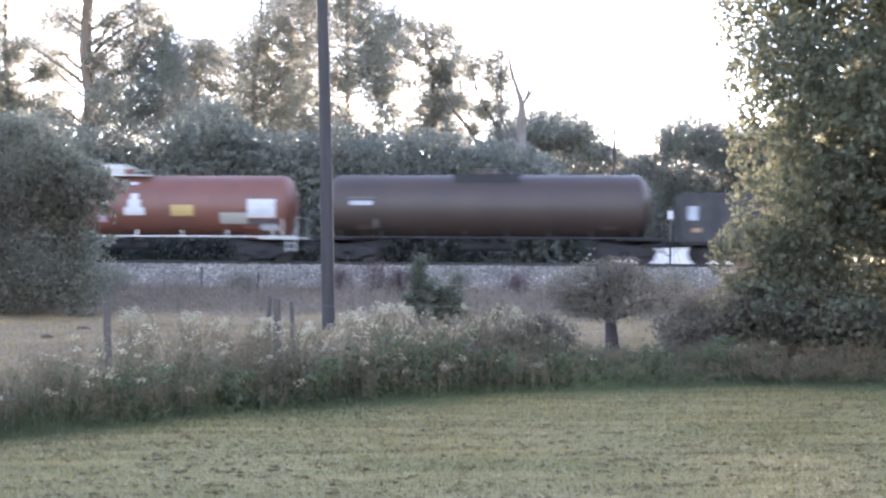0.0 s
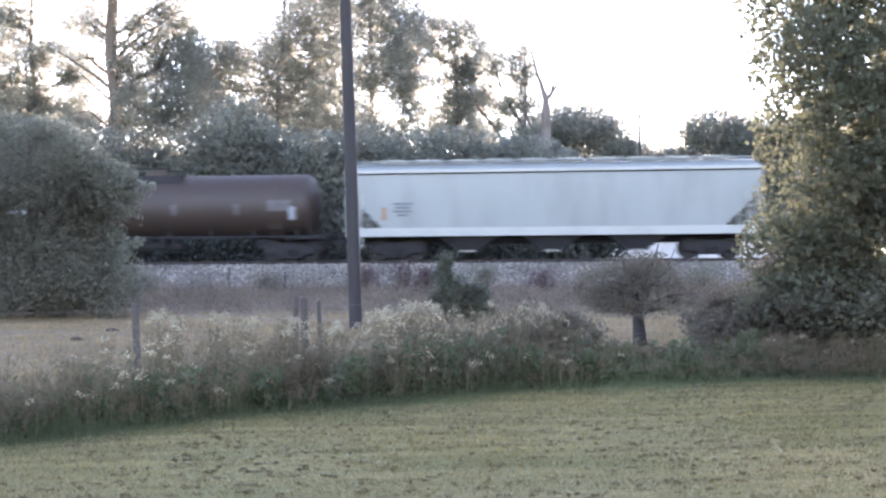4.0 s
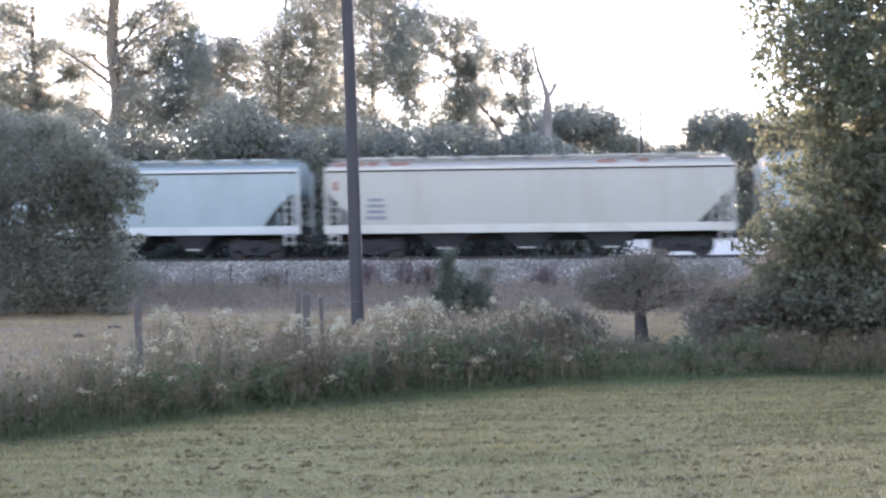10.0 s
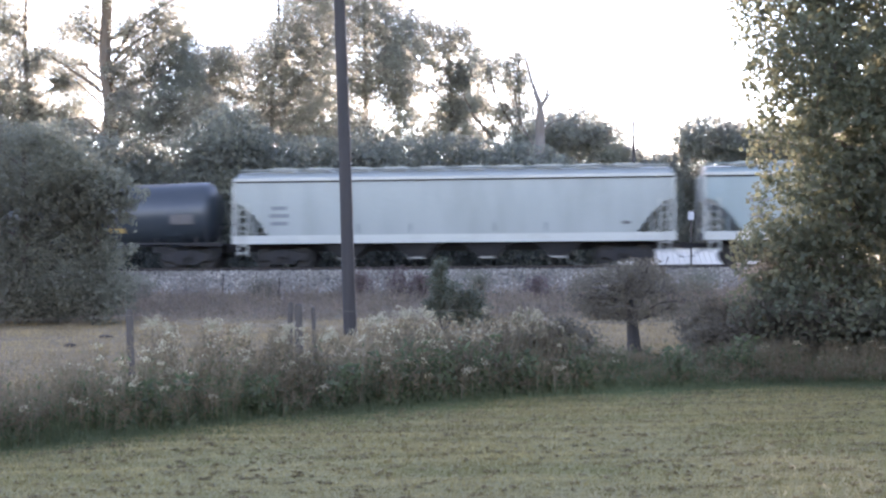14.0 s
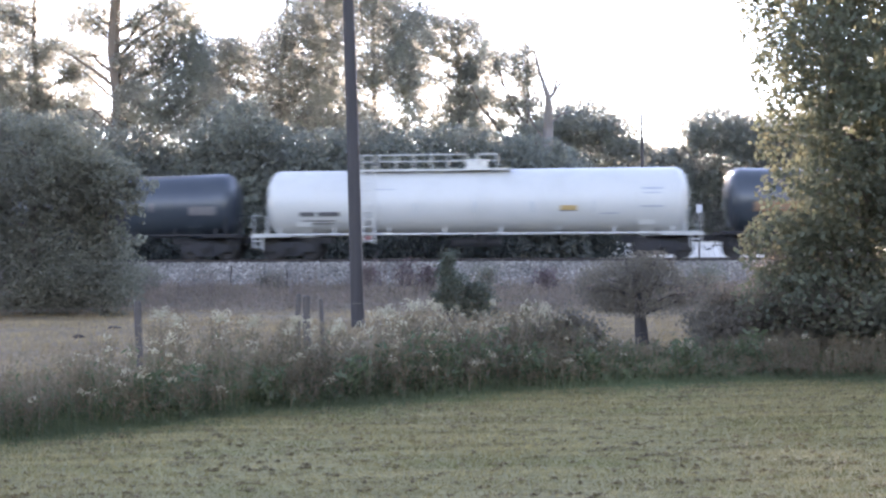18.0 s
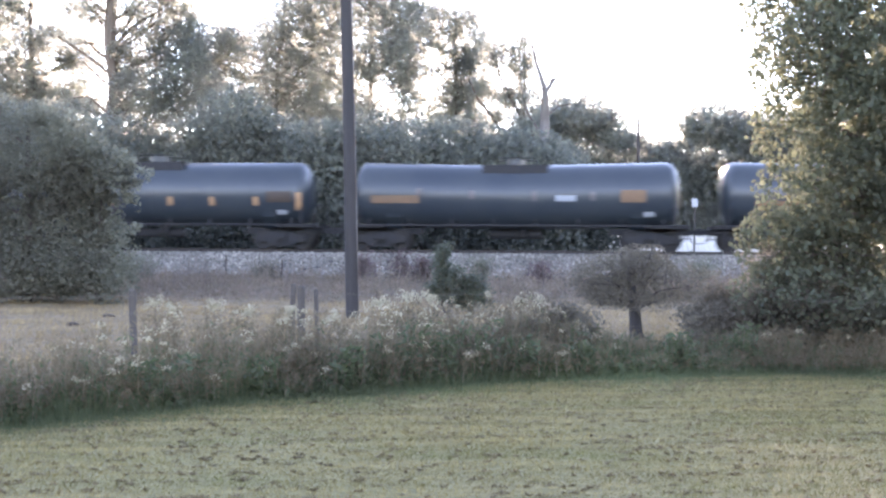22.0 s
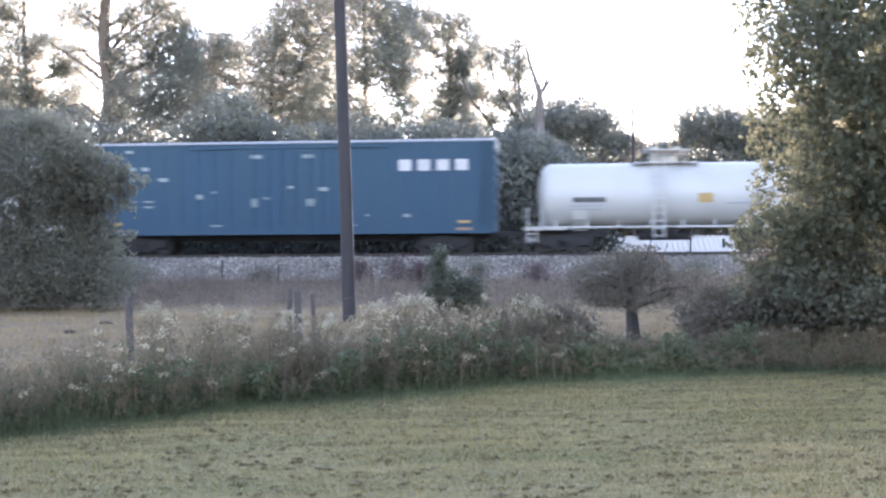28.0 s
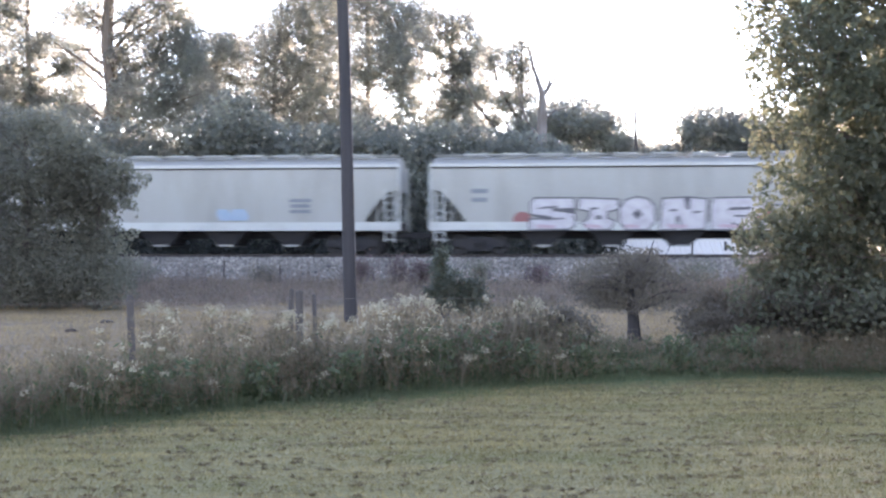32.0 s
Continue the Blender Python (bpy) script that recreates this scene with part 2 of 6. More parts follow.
STREAK = (0.6, 1, 0.12)
# hopper body tones are lowered: the shade on their sides is in the colour
HOPPER_WHITE = surface("hopper_white", (0.256, 0.285, 0.272), (0.206, 0.229, 0.216), 0.5, scale=1.6, stretch=STREAK, bump=0.03, low=0.42, high=0.8)
HOPPER_GREY = surface("hopper_grey", (0.268, 0.270, 0.243), (0.215, 0.212, 0.186), 0.5, scale=1.6, stretch=STREAK, bump=0.03, low=0.42, high=0.8)
HOPPER_BLUE = surface("hopper_pale_blue", (0.205, 0.262, 0.260), (0.170, 0.215, 0.208), 0.5, scale=1.6, stretch=STREAK, bump=0.03, low=0.42, high=0.8)
HOPPER_CREAM = surface("hopper_cream", (0.300, 0.282, 0.240), (0.245, 0.214, 0.170), 0.55, scale=1.4, stretch=STREAK, bump=0.03, low=0.48, high=0.85)
# lighter copies of the hopper paint: sky light on sills put into colour
PALE_PAINT_LIT_SILL = surface("pale_paint_lit_sill", (0.380, 0.392, 0.362), (0.320, 0.330, 0.300), 0.45, scale=1.6, stretch=(0.5, 1, 1), bump=0.03, low=0.45, high=0.8)
CREAM_LIT_SILL = surface("cream_lit_sill", (0.400, 0.378, 0.325), (0.335, 0.300, 0.245), 0.5, scale=1.6, stretch=(0.5, 1, 1), bump=0.03, low=0.45, high=0.8)
RUST = surface("rust", (0.27, 0.135, 0.095), (0.20, 0.10, 0.07), 0.9, scale=5)
TANK_WHITE = surface("tank_white", (0.438, 0.439, 0.410), (0.367, 0.368, 0.338), 0.4, scale=1.2, stretch=STREAK, bump=0.02, low=0.5, high=0.85)
TANK_BLACK = surface("tank_black", (0.026, 0.036, 0.046), (0.040, 0.050, 0.056), 0.33, scale=1.3, stretch=STREAK, bump=0.02)
TANK_BROWN = surface("tank_brown", (0.048, 0.030, 0.022), (0.035, 0.024, 0.019), 0.55, scale=1.3, stretch=STREAK, bump=0.02)
TANK_RED = surface("tank_red", (0.160, 0.055, 0.036), (0.115, 0.045, 0.031), 0.5, scale=1.6, stretch=STREAK, bump=0.03)
BOX_BLUE = surface("boxcar_blue", (0.004, 0.050, 0.089), (0.009, 0.053, 0.082), 0.7, scale=1.2, stretch=STREAK, bump=0.03)
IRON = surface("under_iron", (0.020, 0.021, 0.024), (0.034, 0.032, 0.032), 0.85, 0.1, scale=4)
WHEEL_STEEL = surface("wheel_steel", (0.036, 0.034, 0.033), (0.026, 0.025, 0.025), 0.7, 0.4, scale=5)
PAINT_WHITE = surface("paint_white", (0.471, 0.471, 0.471), (0.380, 0.380, 0.380), 0.6)
PAINT_DARK = surface("paint_dark", (0.06, 0.06, 0.065), (0.10, 0.10, 0.10), 0.6)
PAINT_GREY = surface("paint_grey", (0.32, 0.35, 0.38), (0.26, 0.28, 0.30), 0.6)
PAINT_SLATE = surface("paint_slate", (0.13, 0.145, 0.16), (0.17, 0.18, 0.19), 0.7)
PAINT_YELLOW = surface("paint_yellow", (0.42, 0.275, 0.105), (0.34, 0.225, 0.09), 0.6)
PAINT_ORANGE = surface("paint_orange", (0.34, 0.185, 0.095), (0.28, 0.155, 0.085), 0.6)
PAINT_RED = surface("paint_red", (0.252, 0.090, 0.078), (0.204, 0.072, 0.066), 0.6)
PAINT_PINK = surface("paint_pink", (0.396, 0.293, 0.303), (0.337, 0.230, 0.251), 0.6)
PAINT_BLUE = surface("paint_blue", (0.20, 0.29, 0.36), (0.24, 0.30, 0.35), 0.6)
PAINT_DUST = surface("paint_dusty", (0.125, 0.115, 0.112), (0.09, 0.082, 0.08), 0.8)
GONDOLA_BLACK = surface("gondola_black", (0.028, 0.028, 0.030), (0.050, 0.046, 0.044), 0.75, scale=2)
STALK = foliage("dry_stalk", [(0.13, 0.10, 0.085), (0.18, 0.14, 0.11), (0.10, 0.075, 0.07)], 0.2)
PAINT_BAND = surface("paint_faded_orange", (0.20, 0.115, 0.065), (0.14, 0.085, 0.055), 0.8)
STALK_PALE = foliage("pale_stalk", [(0.14, 0.11, 0.07), (0.21, 0.17, 0.115), (0.10, 0.08, 0.055)], 0.2)
CLOD = surface("loose_soil", (0.070, 0.052, 0.040), (0.045, 0.034, 0.028), 0.95, scale=8, bump=1.0)
PAINT_MAROON = surface("maroon_spray", (0.20, 0.085, 0.10), (0.15, 0.07, 0.085), 0.8)
LIT_EDGE_STRAW = foliage("lit_edge_straw", [(0.238, 0.198, 0.105), (0.304, 0.257, 0.143), (0.198, 0.165, 0.087)], 0.2)
PAINT_CHALK = surface("chalky_spray", (0.440, 0.421, 0.414), (0.330, 0.304, 0.310), 0.8, scale=2.5, bump=0.05)
FORB = foliage("broad_weed_leaf", [(0.052, 0.075, 0.036), (0.070, 0.098, 0.046), (0.100, 0.113, 0.055)], 0.35)

# ---- mesh helpers ----


def add_box(bm, x0, x1, y0, y1, z0, z1):
    v = [bm.verts.new((x, y, z)) for z in (z0, z1) for y in (y0, y1) for x in (x0, x1)]
    for f in ((0, 2, 3, 1), (4, 5, 7, 6), (0, 1, 5, 4), (2, 6, 7, 3), (0, 4, 6, 2), (1, 3, 7, 5)):
        bm.faces.new([v[i] for i in f])
    return bm


def add_tube(bm, points, radii, seg=8):
    """A tapered round bar along points."""
    rings = []
    n = len(points)
    for i, p in enumerate(points):
        p = Vector(p)
        d = (Vector(points[min(i + 1, n - 1)]) - Vector(points[max(i - 1, 0)])).normalized()
        side = d.orthogonal().normalized() if abs(d.z) < 0.9 else d.cross(Vector((0, 1, 0))).normalized()
        up = d.cross(side)
        r = float(radii[i] if isinstance(radii, (list, tuple)) else radii)
        rings.append([bm.verts.new(p + r * (math.cos(a) * side + math.sin(a) * up)) for a in [2 * math.pi * k / seg for k in range(seg)]])
    for a, b in zip(rings, rings[1:]):
        for k in range(seg):
            bm.faces.new((a[k], a[(k + 1) % seg], b[(k + 1) % seg], b[k]))
    bm.faces.new(rings[0][::-1])
    bm.faces.new(rings[-1])
    return bm


def add_loft(bm, rings, caps=True):
    made = [[bm.verts.new(p) for p in ring] for ring in rings]
    n = len(made[0])
    for a, b in zip(made, made[1:]):
        for k in range(n):
            bm.faces.new((a[k], a[(k + 1) % n], b[(k + 1) % n], b[k]))
    if caps:
        bm.faces.new(made[0][::-1])
        bm.faces.new(made[-1])
    return bm


def add_plate(bm, outline, y0, y1):
    """A flat plate in the xz plane between y0 and y1."""
    return add_loft(bm, [[(x, y, z) for x, z in outline] for y in (y0, y1)])


def part(name, bm, material, parent=None, label="", smooth=False, bevel=0.0):
    if bevel:
        bmesh.ops.bevel(bm, geom=[e for e in bm.edges if e.calc_face_angle(0) > 0.7], offset=bevel, segments=2, affect="EDGES")
    bmesh.ops.recalc_face_normals(bm, faces=bm.faces)
    me = bpy.data.meshes.new(name)
    bm.to_mesh(me)
    bm.free()
    me.materials.append(material)
    if smooth:
        me.shade_smooth()
        me.set_sharp_from_angle(angle=radians(35))
    ob = new(name, me)
    ob.parent = parent
    if label:
        ob["label"] = label
    return ob


def mesh_np(name, verts, faces, material, parent=None):
    me = bpy.data.meshes.new(name)
    verts, faces = np.asarray(verts, np.float32), np.asarray(faces, np.int32)
    me.vertices.add(len(verts))
    me.vertices.foreach_set("co", verts.ravel())
    me.loops.add(faces.size)
    me.loops.foreach_set("vertex_index", faces.ravel())
    me.polygons.add(len(faces))
    me.polygons.foreach_set("loop_start", np.arange(len(faces), dtype=np.int32) * faces.shape[1])
    me.update(calc_edges=True)
    me.materials.append(material)
    ob = new(name, me)
    ob.parent = parent
    return ob


def unit(v):
    return v / np.maximum(np.linalg.norm(v, axis=1, keepdims=True), 1e-9)


def leaf_mesh(rng, c, length, width, up=0.0, fold=0.25, corners=4):
    """One folded leaf of four corners, or a flat one of three, at each of the centres c."""
    n = len(c)
    u = unit(rng.normal(size=(n, 3)) + np.array([0, 0, up]))
    w = unit(np.cross(u, rng.normal(size=(n, 3))))
    k = np.cross(u, w)
    size = rng.uniform(0.6, 1.3, (n, 1))
    le, wi = length * size / 2, width * size / 2
    if corners == 3:
        v = np.stack([c - u * le, c + u * le * 0.8 + w * wi, c + u * le - w * wi], 1).reshape(-1, 3)
        return v, np.arange(3 * n).reshape(-1, 3)
    v = np.stack([c - u * le, c + w * wi + k * wi * fold, c + u * le, c - w * wi + k * wi * fold], 1).reshape(-1, 3)
    return v, np.arange(4 * n).reshape(-1, 4)


def blade_mesh(rng, base, height, width, lean):
    """Upright grass blades, three corners each."""
    n = len(base)
    a = rng.uniform(0, 2 * np.pi, n)
    w = np.stack([np.cos(a), np.sin(a), 0 * a], 1) * width / 2
    h = np.asarray(height) * rng.uniform(0.5, 1.3, n)
    b = rng.uniform(0, 2 * np.pi, n)
    tip = base + np.stack([np.cos(b) * lean * h, np.sin(b) * lean * h, h], 1)
    return np.stack([base - w, base + w, tip], 1).reshape(-1, 3), np.arange(3 * n).reshape(-1, 3)


def crooked(rng, a, b, n, sway):
    a, b = np.asarray(a, float), np.asarray(b, float)
    pts = [a + (b - a) * i / n for i in range(n + 1)]
    reach = np.linalg.norm(b - a)
    return [tuple(p + (rng.normal(size=3) * sway * reach if 0 < i < n else 0)) for i, p in enumerate(pts)]


def tree(name, x, y, z, height, radius, crown_base, label, seed, leaf=0.28, clumps=60, per=170, clump_r=0.75, trunk_r=0.22, material=None, bark=None,
         squash=1.0, lean=(0, 0), limbs=22, shell=0.45, category="tree", skirt=1.0, flat=0.72, low=0.08, rise=0.72):
    """A tapered trunk, limbs that reach into the crown, and a crown of leaves gathered in clumps with gaps between them."""
    rng = np.random.default_rng(seed)
    root = new(name)
    root.location = (x, y, z)
    tagged(root, label, category)
    mid = (height + crown_base) / 2
    half = (height - crown_base) / 2
    d = unit(rng.normal(size=(clumps, 3)))
    r = rng.uniform(shell, 1.0, (clumps, 1)) ** 0.6
    taper = np.where(d[:, 2:3] > 0, 1.0 - 0.25 * d[:, 2:3], skirt)
    cc = np.array([lean[0], lean[1], mid]) + d * r * np.array([radius, radius * squash, half]) * np.concatenate([taper, taper, np.ones_like(taper)], 1)
    cc += rng.normal(size=cc.shape) * 0.12 * radius
    cc[:, 2] = np.maximum(cc[:, 2], 0.15)
    spread = clump_r * rng.uniform(0.6, 1.35, (clumps, 1, 1))
    pts = (cc[:, None, :] + rng.normal(size=(clumps, per, 3)) * spread * np.array([1, 1, flat])).reshape(-1, 3)
    pts[:, 2] = np.maximum(pts[:, 2], 0.05)
    mesh_np("crown", *leaf_mesh(rng, pts, leaf, leaf * 0.62, corners=3 if y > 60 else 4), material or TREE_HAZED, root)
    bm = bmesh.new()
    top = (lean[0], lean[1], crown_base + 0.85 * (height - crown_base))
    stem = crooked(rng, (0, 0, -0.25), top, 7, 0.012 if height < 24 else 0.003)
    add_tube(bm, stem, [trunk_r * (1.25 if i == 0 else 1 - 0.11 * i) for i in range(8)], 9)
    part("trunk", bm, bark or BARK, root, smooth=True)
    order = rng.permutation(clumps)[:limbs]
    for i in order:
        bm = bmesh.new()
        tip = cc[i]
        lvl = np.clip((tip[2] * rise - 0.1 * height) / max(top[2], 0.1), low, 0.92)
        k = lvl * 7
        a = np.array(stem[int(k)]) + (np.array(stem[min(int(k) + 1, 7)]) - np.array(stem[int(k)])) * (k - int(k))
        br = trunk_r * (0.46 - 0.3 * lvl) + 0.012
        pts_l = crooked(rng, a, tip, 4, 0.05)
        add_tube(bm, pts_l, [br, br * 0.75, br * 0.5, br * 0.32, br * 0.12], 5)
        for _ in range(3):
            q = np.array(pts_l[int(rng.integers(2, 4))])
            e = tip + rng.normal(size=3) * clump_r * 1.1
            e[2] = max(e[2], 0.1)
            add_tube(bm, crooked(rng, q, e, 2, 0.06), [br * 0.35, br * 0.2, br * 0.06], 4)
        part("limb", bm, bark or BARK, root)
    return root


def lumps(p, seed):
    """Smooth noise between 0 and 1 at each of the points p, with lumps one unit apart."""
    i = np.floor(p)
    f = p - i
    f = f * f * (3 - 2 * f)

    def corner(a, b, c):
        h = np.sin((i[:, 0] + a) * 127.1 + (i[:, 1] + b) * 311.7 + (i[:, 2] + c) * 74.7 + seed * 17.3) * 43758.5453
        return h - np.floor(h)
    x0 = [[corner(0, b, c) * (1 - f[:, 0]) + corner(1, b, c) * f[:, 0] for c in (0, 1)] for b in (0, 1)]
    y0 = [x0[0][c] * (1 - f[:, 1]) + x0[1][c] * f[:, 1] for c in (0, 1)]
    return y0[0] * (1 - f[:, 2]) + y0[1] * f[:, 2]


def boughs(name, x, y, z, masses, label, seed, leaf, per, material, gap=0.3, cut=0.34, deep=1.2, trunk_r=0.25, top=None, bend=(0, 0), limbs=(), twigs=5, bark=None, category="tree", edge=0.2, corners=3, narrow=0.62, attach=0.7, stout=0.42, swell=1.28):
    """A tree whose crown hangs in boughs: (across, up, half width, half height) of each, seen from the field. Leaves leave lumpy gaps."""
    rng = np.random.default_rng(seed)
    root = new(name)
    root.location = (x, y, z)
    tagged(root, label, category)
    bark = bark or BARK
    top = top or max(m[1] for m in masses)
    foot = np.array([0, 0, -0.25])
    head = np.array([bend[0], bend[1], top])
    stem = crooked(rng, foot, head, 7, 0.006)
    bm = bmesh.new()
    add_tube(bm, stem, [trunk_r * (1.25 if i == 0 else 1 - 0.1 * i) for i in range(8)], 9)
    part("trunk", bm, bark, root, smooth=True)
    cloud = []
    for cx, cz, rx, rz in masses:
        ry = deep * min(rx, 2.2)
        mid = np.array([cx, rng.normal() * 0.35 * deep, cz])
        n = int(per * math.pi * rx * rz)
        r = rng.uniform(size=(n, 1)) ** 0.42
        p = mid + unit(rng.normal(size=(n, 3))) * r * np.array([rx, ry, rz]) * swell
        q = p * np.array([1, 0.15, 1])
        v = 0.65 * lumps(q / gap, seed) + 0.35 * lumps(q / (0.45 * gap), seed + 5)
        zone = lumps(p * np.array([1, 0.3, 1]) / (4.5 * gap), seed + 9) - 0.5
        p = p[v > cut + 0.32 * zone + edge * np.maximum(r[:, 0] - 0.6, 0) + rng.normal(size=n) * 0.02]
        cloud.append(p)
        k = np.clip((cz - attach * math.hypot(cx, 0.3)) / top, 0.12, 0.9) * 7
        a = np.array(stem[int(k)]) + (np.array(stem[min(int(k) + 1, 7)]) - np.array(stem[int(k)])) * (k - int(k))
        br = trunk_r * (stout - 0.03 * k * stout / 0.42) + 0.004
        bm = bmesh.new()
        way = crooked(rng, a, mid, 4, 0.05)
        add_tube(bm, way, [br, br * 0.8, br * 0.6, br * 0.45, br * 0.25], 5)
        for _ in range(twigs):
            if len(p):
                add_tube(bm, crooked(rng, way[int(rng.integers(2, 5))], p[int(rng.integers(len(p)))], 3, 0.06), [br * 0.4, br * 0.28, br * 0.18, br * 0.06], 4)
        part("limb", bm, bark, root)
    for path, r in limbs:
        bm = bmesh.new()
        add_tube(bm, [(px, 0, pz) for px, pz in path], [r * (1 - 0.6 * i / (len(path) - 1)) for i in range(len(path))], 6)
        part("limb", bm, bark, root)
    pts = np.concatenate(cloud)
    pts[:, 2] = np.maximum(pts[:, 2], 0.04)
    mesh_np("crown", *leaf_mesh(rng, pts, leaf, leaf * narrow, corners=corners), material, root)
    return root


# ---- ground ----


def ground_z(y):
    return np.interp(y, [-1e4, 30, 48, 53, 61, 65, 1e4], [0, 0, 0.12, 0.25, 0.2, -0.9, -0.9])


def make_ground():
    xs = np.concatenate([[-2500, -600, -150], np.linspace(-60, 40, 60), [150, 600, 2500]])
    ys = np.concatenate([[-1500, -200, -30], np.linspace(0, 70, 80), [90, 150, 400, 1200, 3500]])
    X, Y = np.meshgrid(xs, ys)
    rng = np.random.default_rng(3)
    Z = ground_z(Y) + np.where((Y > 19) & (Y < 52), rng.normal(size=Y.shape) * 0.02, 0)
    nx = len(xs)
    idx = np.arange(len(ys) * nx).reshape(len(ys), nx)
    faces = np.stack([idx[:-1, :-1], idx[:-1, 1:], idx[1:, 1:], idx[1:, :-1]], -1).reshape(-1, 4)
    ob = mesh_np("ground", np.stack([X, Y, Z], -1).reshape(-1, 3), faces, GROUND)
    ob.data.shade_smooth()
    tagged(ob, "mown lawn, dry pasture and rough land in one sheet", "ground", kind="structure")


make_ground()

# ---- railway ----
TRACK_Y, RAIL_Z = 57.3, 1.45


def make_track():
    bm = bmesh.new()
    prof = [(-4.9, 0.15), (-4.0, 0.42), (-2.0, 1.20), (-1.6, 1.27), (1.6, 1.27), (2.0, 1.20), (6.2, -0.95), (6.2, -1.3), (-4.9, -0.3)]
    add_loft(bm, [[(x, TRACK_Y + a, b) for a, b in prof] for x in np.linspace(-320, 320, 65)])
    bed = part("ballast_bed", bm, BALLAST)
    tagged(bed, "bank of crushed grey stone under the railway", "ballast", kind="structure")
    rng = np.random.default_rng(11)
    n = 26000
    x = rng.uniform(-36, 24, n)
    a = rng.uniform(-4.5, -1.55, n)
    z = np.interp(a, [-4.9, -4.0, -2.0, -1.6], [0.15, 0.42, 1.20, 1.27])
    c = np.stack([x, TRACK_Y + a, z + 0.01], 1)
    u = unit(rng.normal(size=(n, 3)))
    w = unit(np.cross(u, rng.normal(size=(n, 3))))
    k = np.cross(u, w)
    s = rng.uniform(0.04, 0.12, (n, 1))
    v = np.stack([c + u * s, c - u * s, c + w * s * 0.8, c - w * s * 0.8, c + k * s * 0.6, c - k * s * 0.6], 1).reshape(-1, 3)
    f = np.array([[0, 2, 4], [2, 1, 4], [1, 3, 4], [3, 0, 4], [2, 0, 5], [1, 2, 5], [3, 1, 5], [0, 3, 5]])
    stones = mesh_np("ballast_stones", v, (f[None] + 6 * np.arange(n)[:, None, None]).reshape(-1, 3), STONE)
    tagged(stones, "loose crushed grey ballast stones on the bank", "stones", kind="stuff")
    rail_prof = [(-0.07, 0), (0.07, 0), (0.07, 0.015), (0.012, 0.03), (0.012, 0.125), (0.037, 0.135), (0.037, 0.17), (-0.037, 0.17), (-0.037, 0.135), (-0.012, 0.125), (-0.012, 0.03), (-0.07, 0.015)]
    for side in (-0.755, 0.755):
        bm = bmesh.new()
        add_loft(bm, [[(xx, TRACK_Y + side + p, RAIL_Z - 0.17 + q) for p, q in rail_prof] for xx in (-320, 0, 320)])
        tagged(part("rail", bm, RAIL_STEEL), "rusty steel rail on wooden ties", "rail", "rails", "structure")
    bm = bmesh.new()
    add_box(bm, -0.11, 0.11, -1.3, 1.3, -0.18, 0)
    tie = part("tie", bm, TIE_WOOD, bevel=0.012)
    tie.location = (-60, TRACK_Y, RAIL_Z - 0.168)
    tagged(tie, "weathered dark wooden railway tie in ballast", "tie", "ties under the rails", "structure")
    for i in range(1, 190):
        copy_thing(tie, pose(-60 + 0.52 * i, TRACK_Y, RAIL_Z - 0.168))


make_track()

# ---- rolling stock: x runs along the train, the side at -y is seen, z = 0 on the rails ----
SHARED = {}


def shared(name, build, material, parent, m, smooth=False, bevel=0.0, label=""):
    """A part whose mesh is built once and used by all cars."""
    key = (name, material.name)
    if key not in SHARED:
        bm = bmesh.new()
        build(bm)
        ob = part(name, bm, material, parent, label, smooth, bevel)
        SHARED[key] = ob.data
    else:
        ob = new(name, SHARED[key])
        ob.parent = parent
        if label:
            ob["label"] = label
    ob.matrix_basis = m
    return ob


WHEELSETS = {-1: [], 1: []}


def build_wheelset(bm):
    add_tube(bm, [(0, -1.05, 0), (0, 1.05, 0)], 0.085, 10)
    for s in (-1, 1):
        y = 0.755 * s
        prof = [(0.14, -0.10), (0.18, -0.10), (0.20, -0.03), (0.38, -0.05), (0.40, -0.07), (0.46, -0.07), (0.465, 0.03), (0.495, 0.05), (0.495, 0.075), (0.38, 0.06), (0.20, 0.04), (0.14, 0.06)]
        add_loft(bm, [[(r * math.cos(a), y - s * q, r * math.sin(a)) for r, q in prof] for a in [2 * math.pi * k / 20 for k in range(21)]], caps=False)
        for k in range(3):
            a = 2 * math.pi * k / 3
            add_box(bm, 0.26 * math.cos(a) - 0.03, 0.26 * math.cos(a) + 0.03, y - 0.05, y + 0.05, 0.26 * math.sin(a) - 0.03, 0.26 * math.sin(a) + 0.03)


def build_sideframe(bm):
    out = [(-1.15, 0.62), (-1.15, 0.34), (-0.72, 0.34), (-0.42, 0.16), (0.42, 0.16), (0.72, 0.34), (1.15, 0.34), (1.15, 0.62), (0.75, 0.66), (0.45, 0.80), (-0.45, 0.80), (-0.75, 0.66)]
    add_plate(bm, out, -0.07, 0.07)


def build_springs(bm):
    for x in (-0.2, 0, 0.2):
        for k in range(5):
            z = 0.28 + 0.065 * k
            add_tube(bm, [(x, -0.1, z), (x, -0.1, z + 0.035)], 0.08, 8)


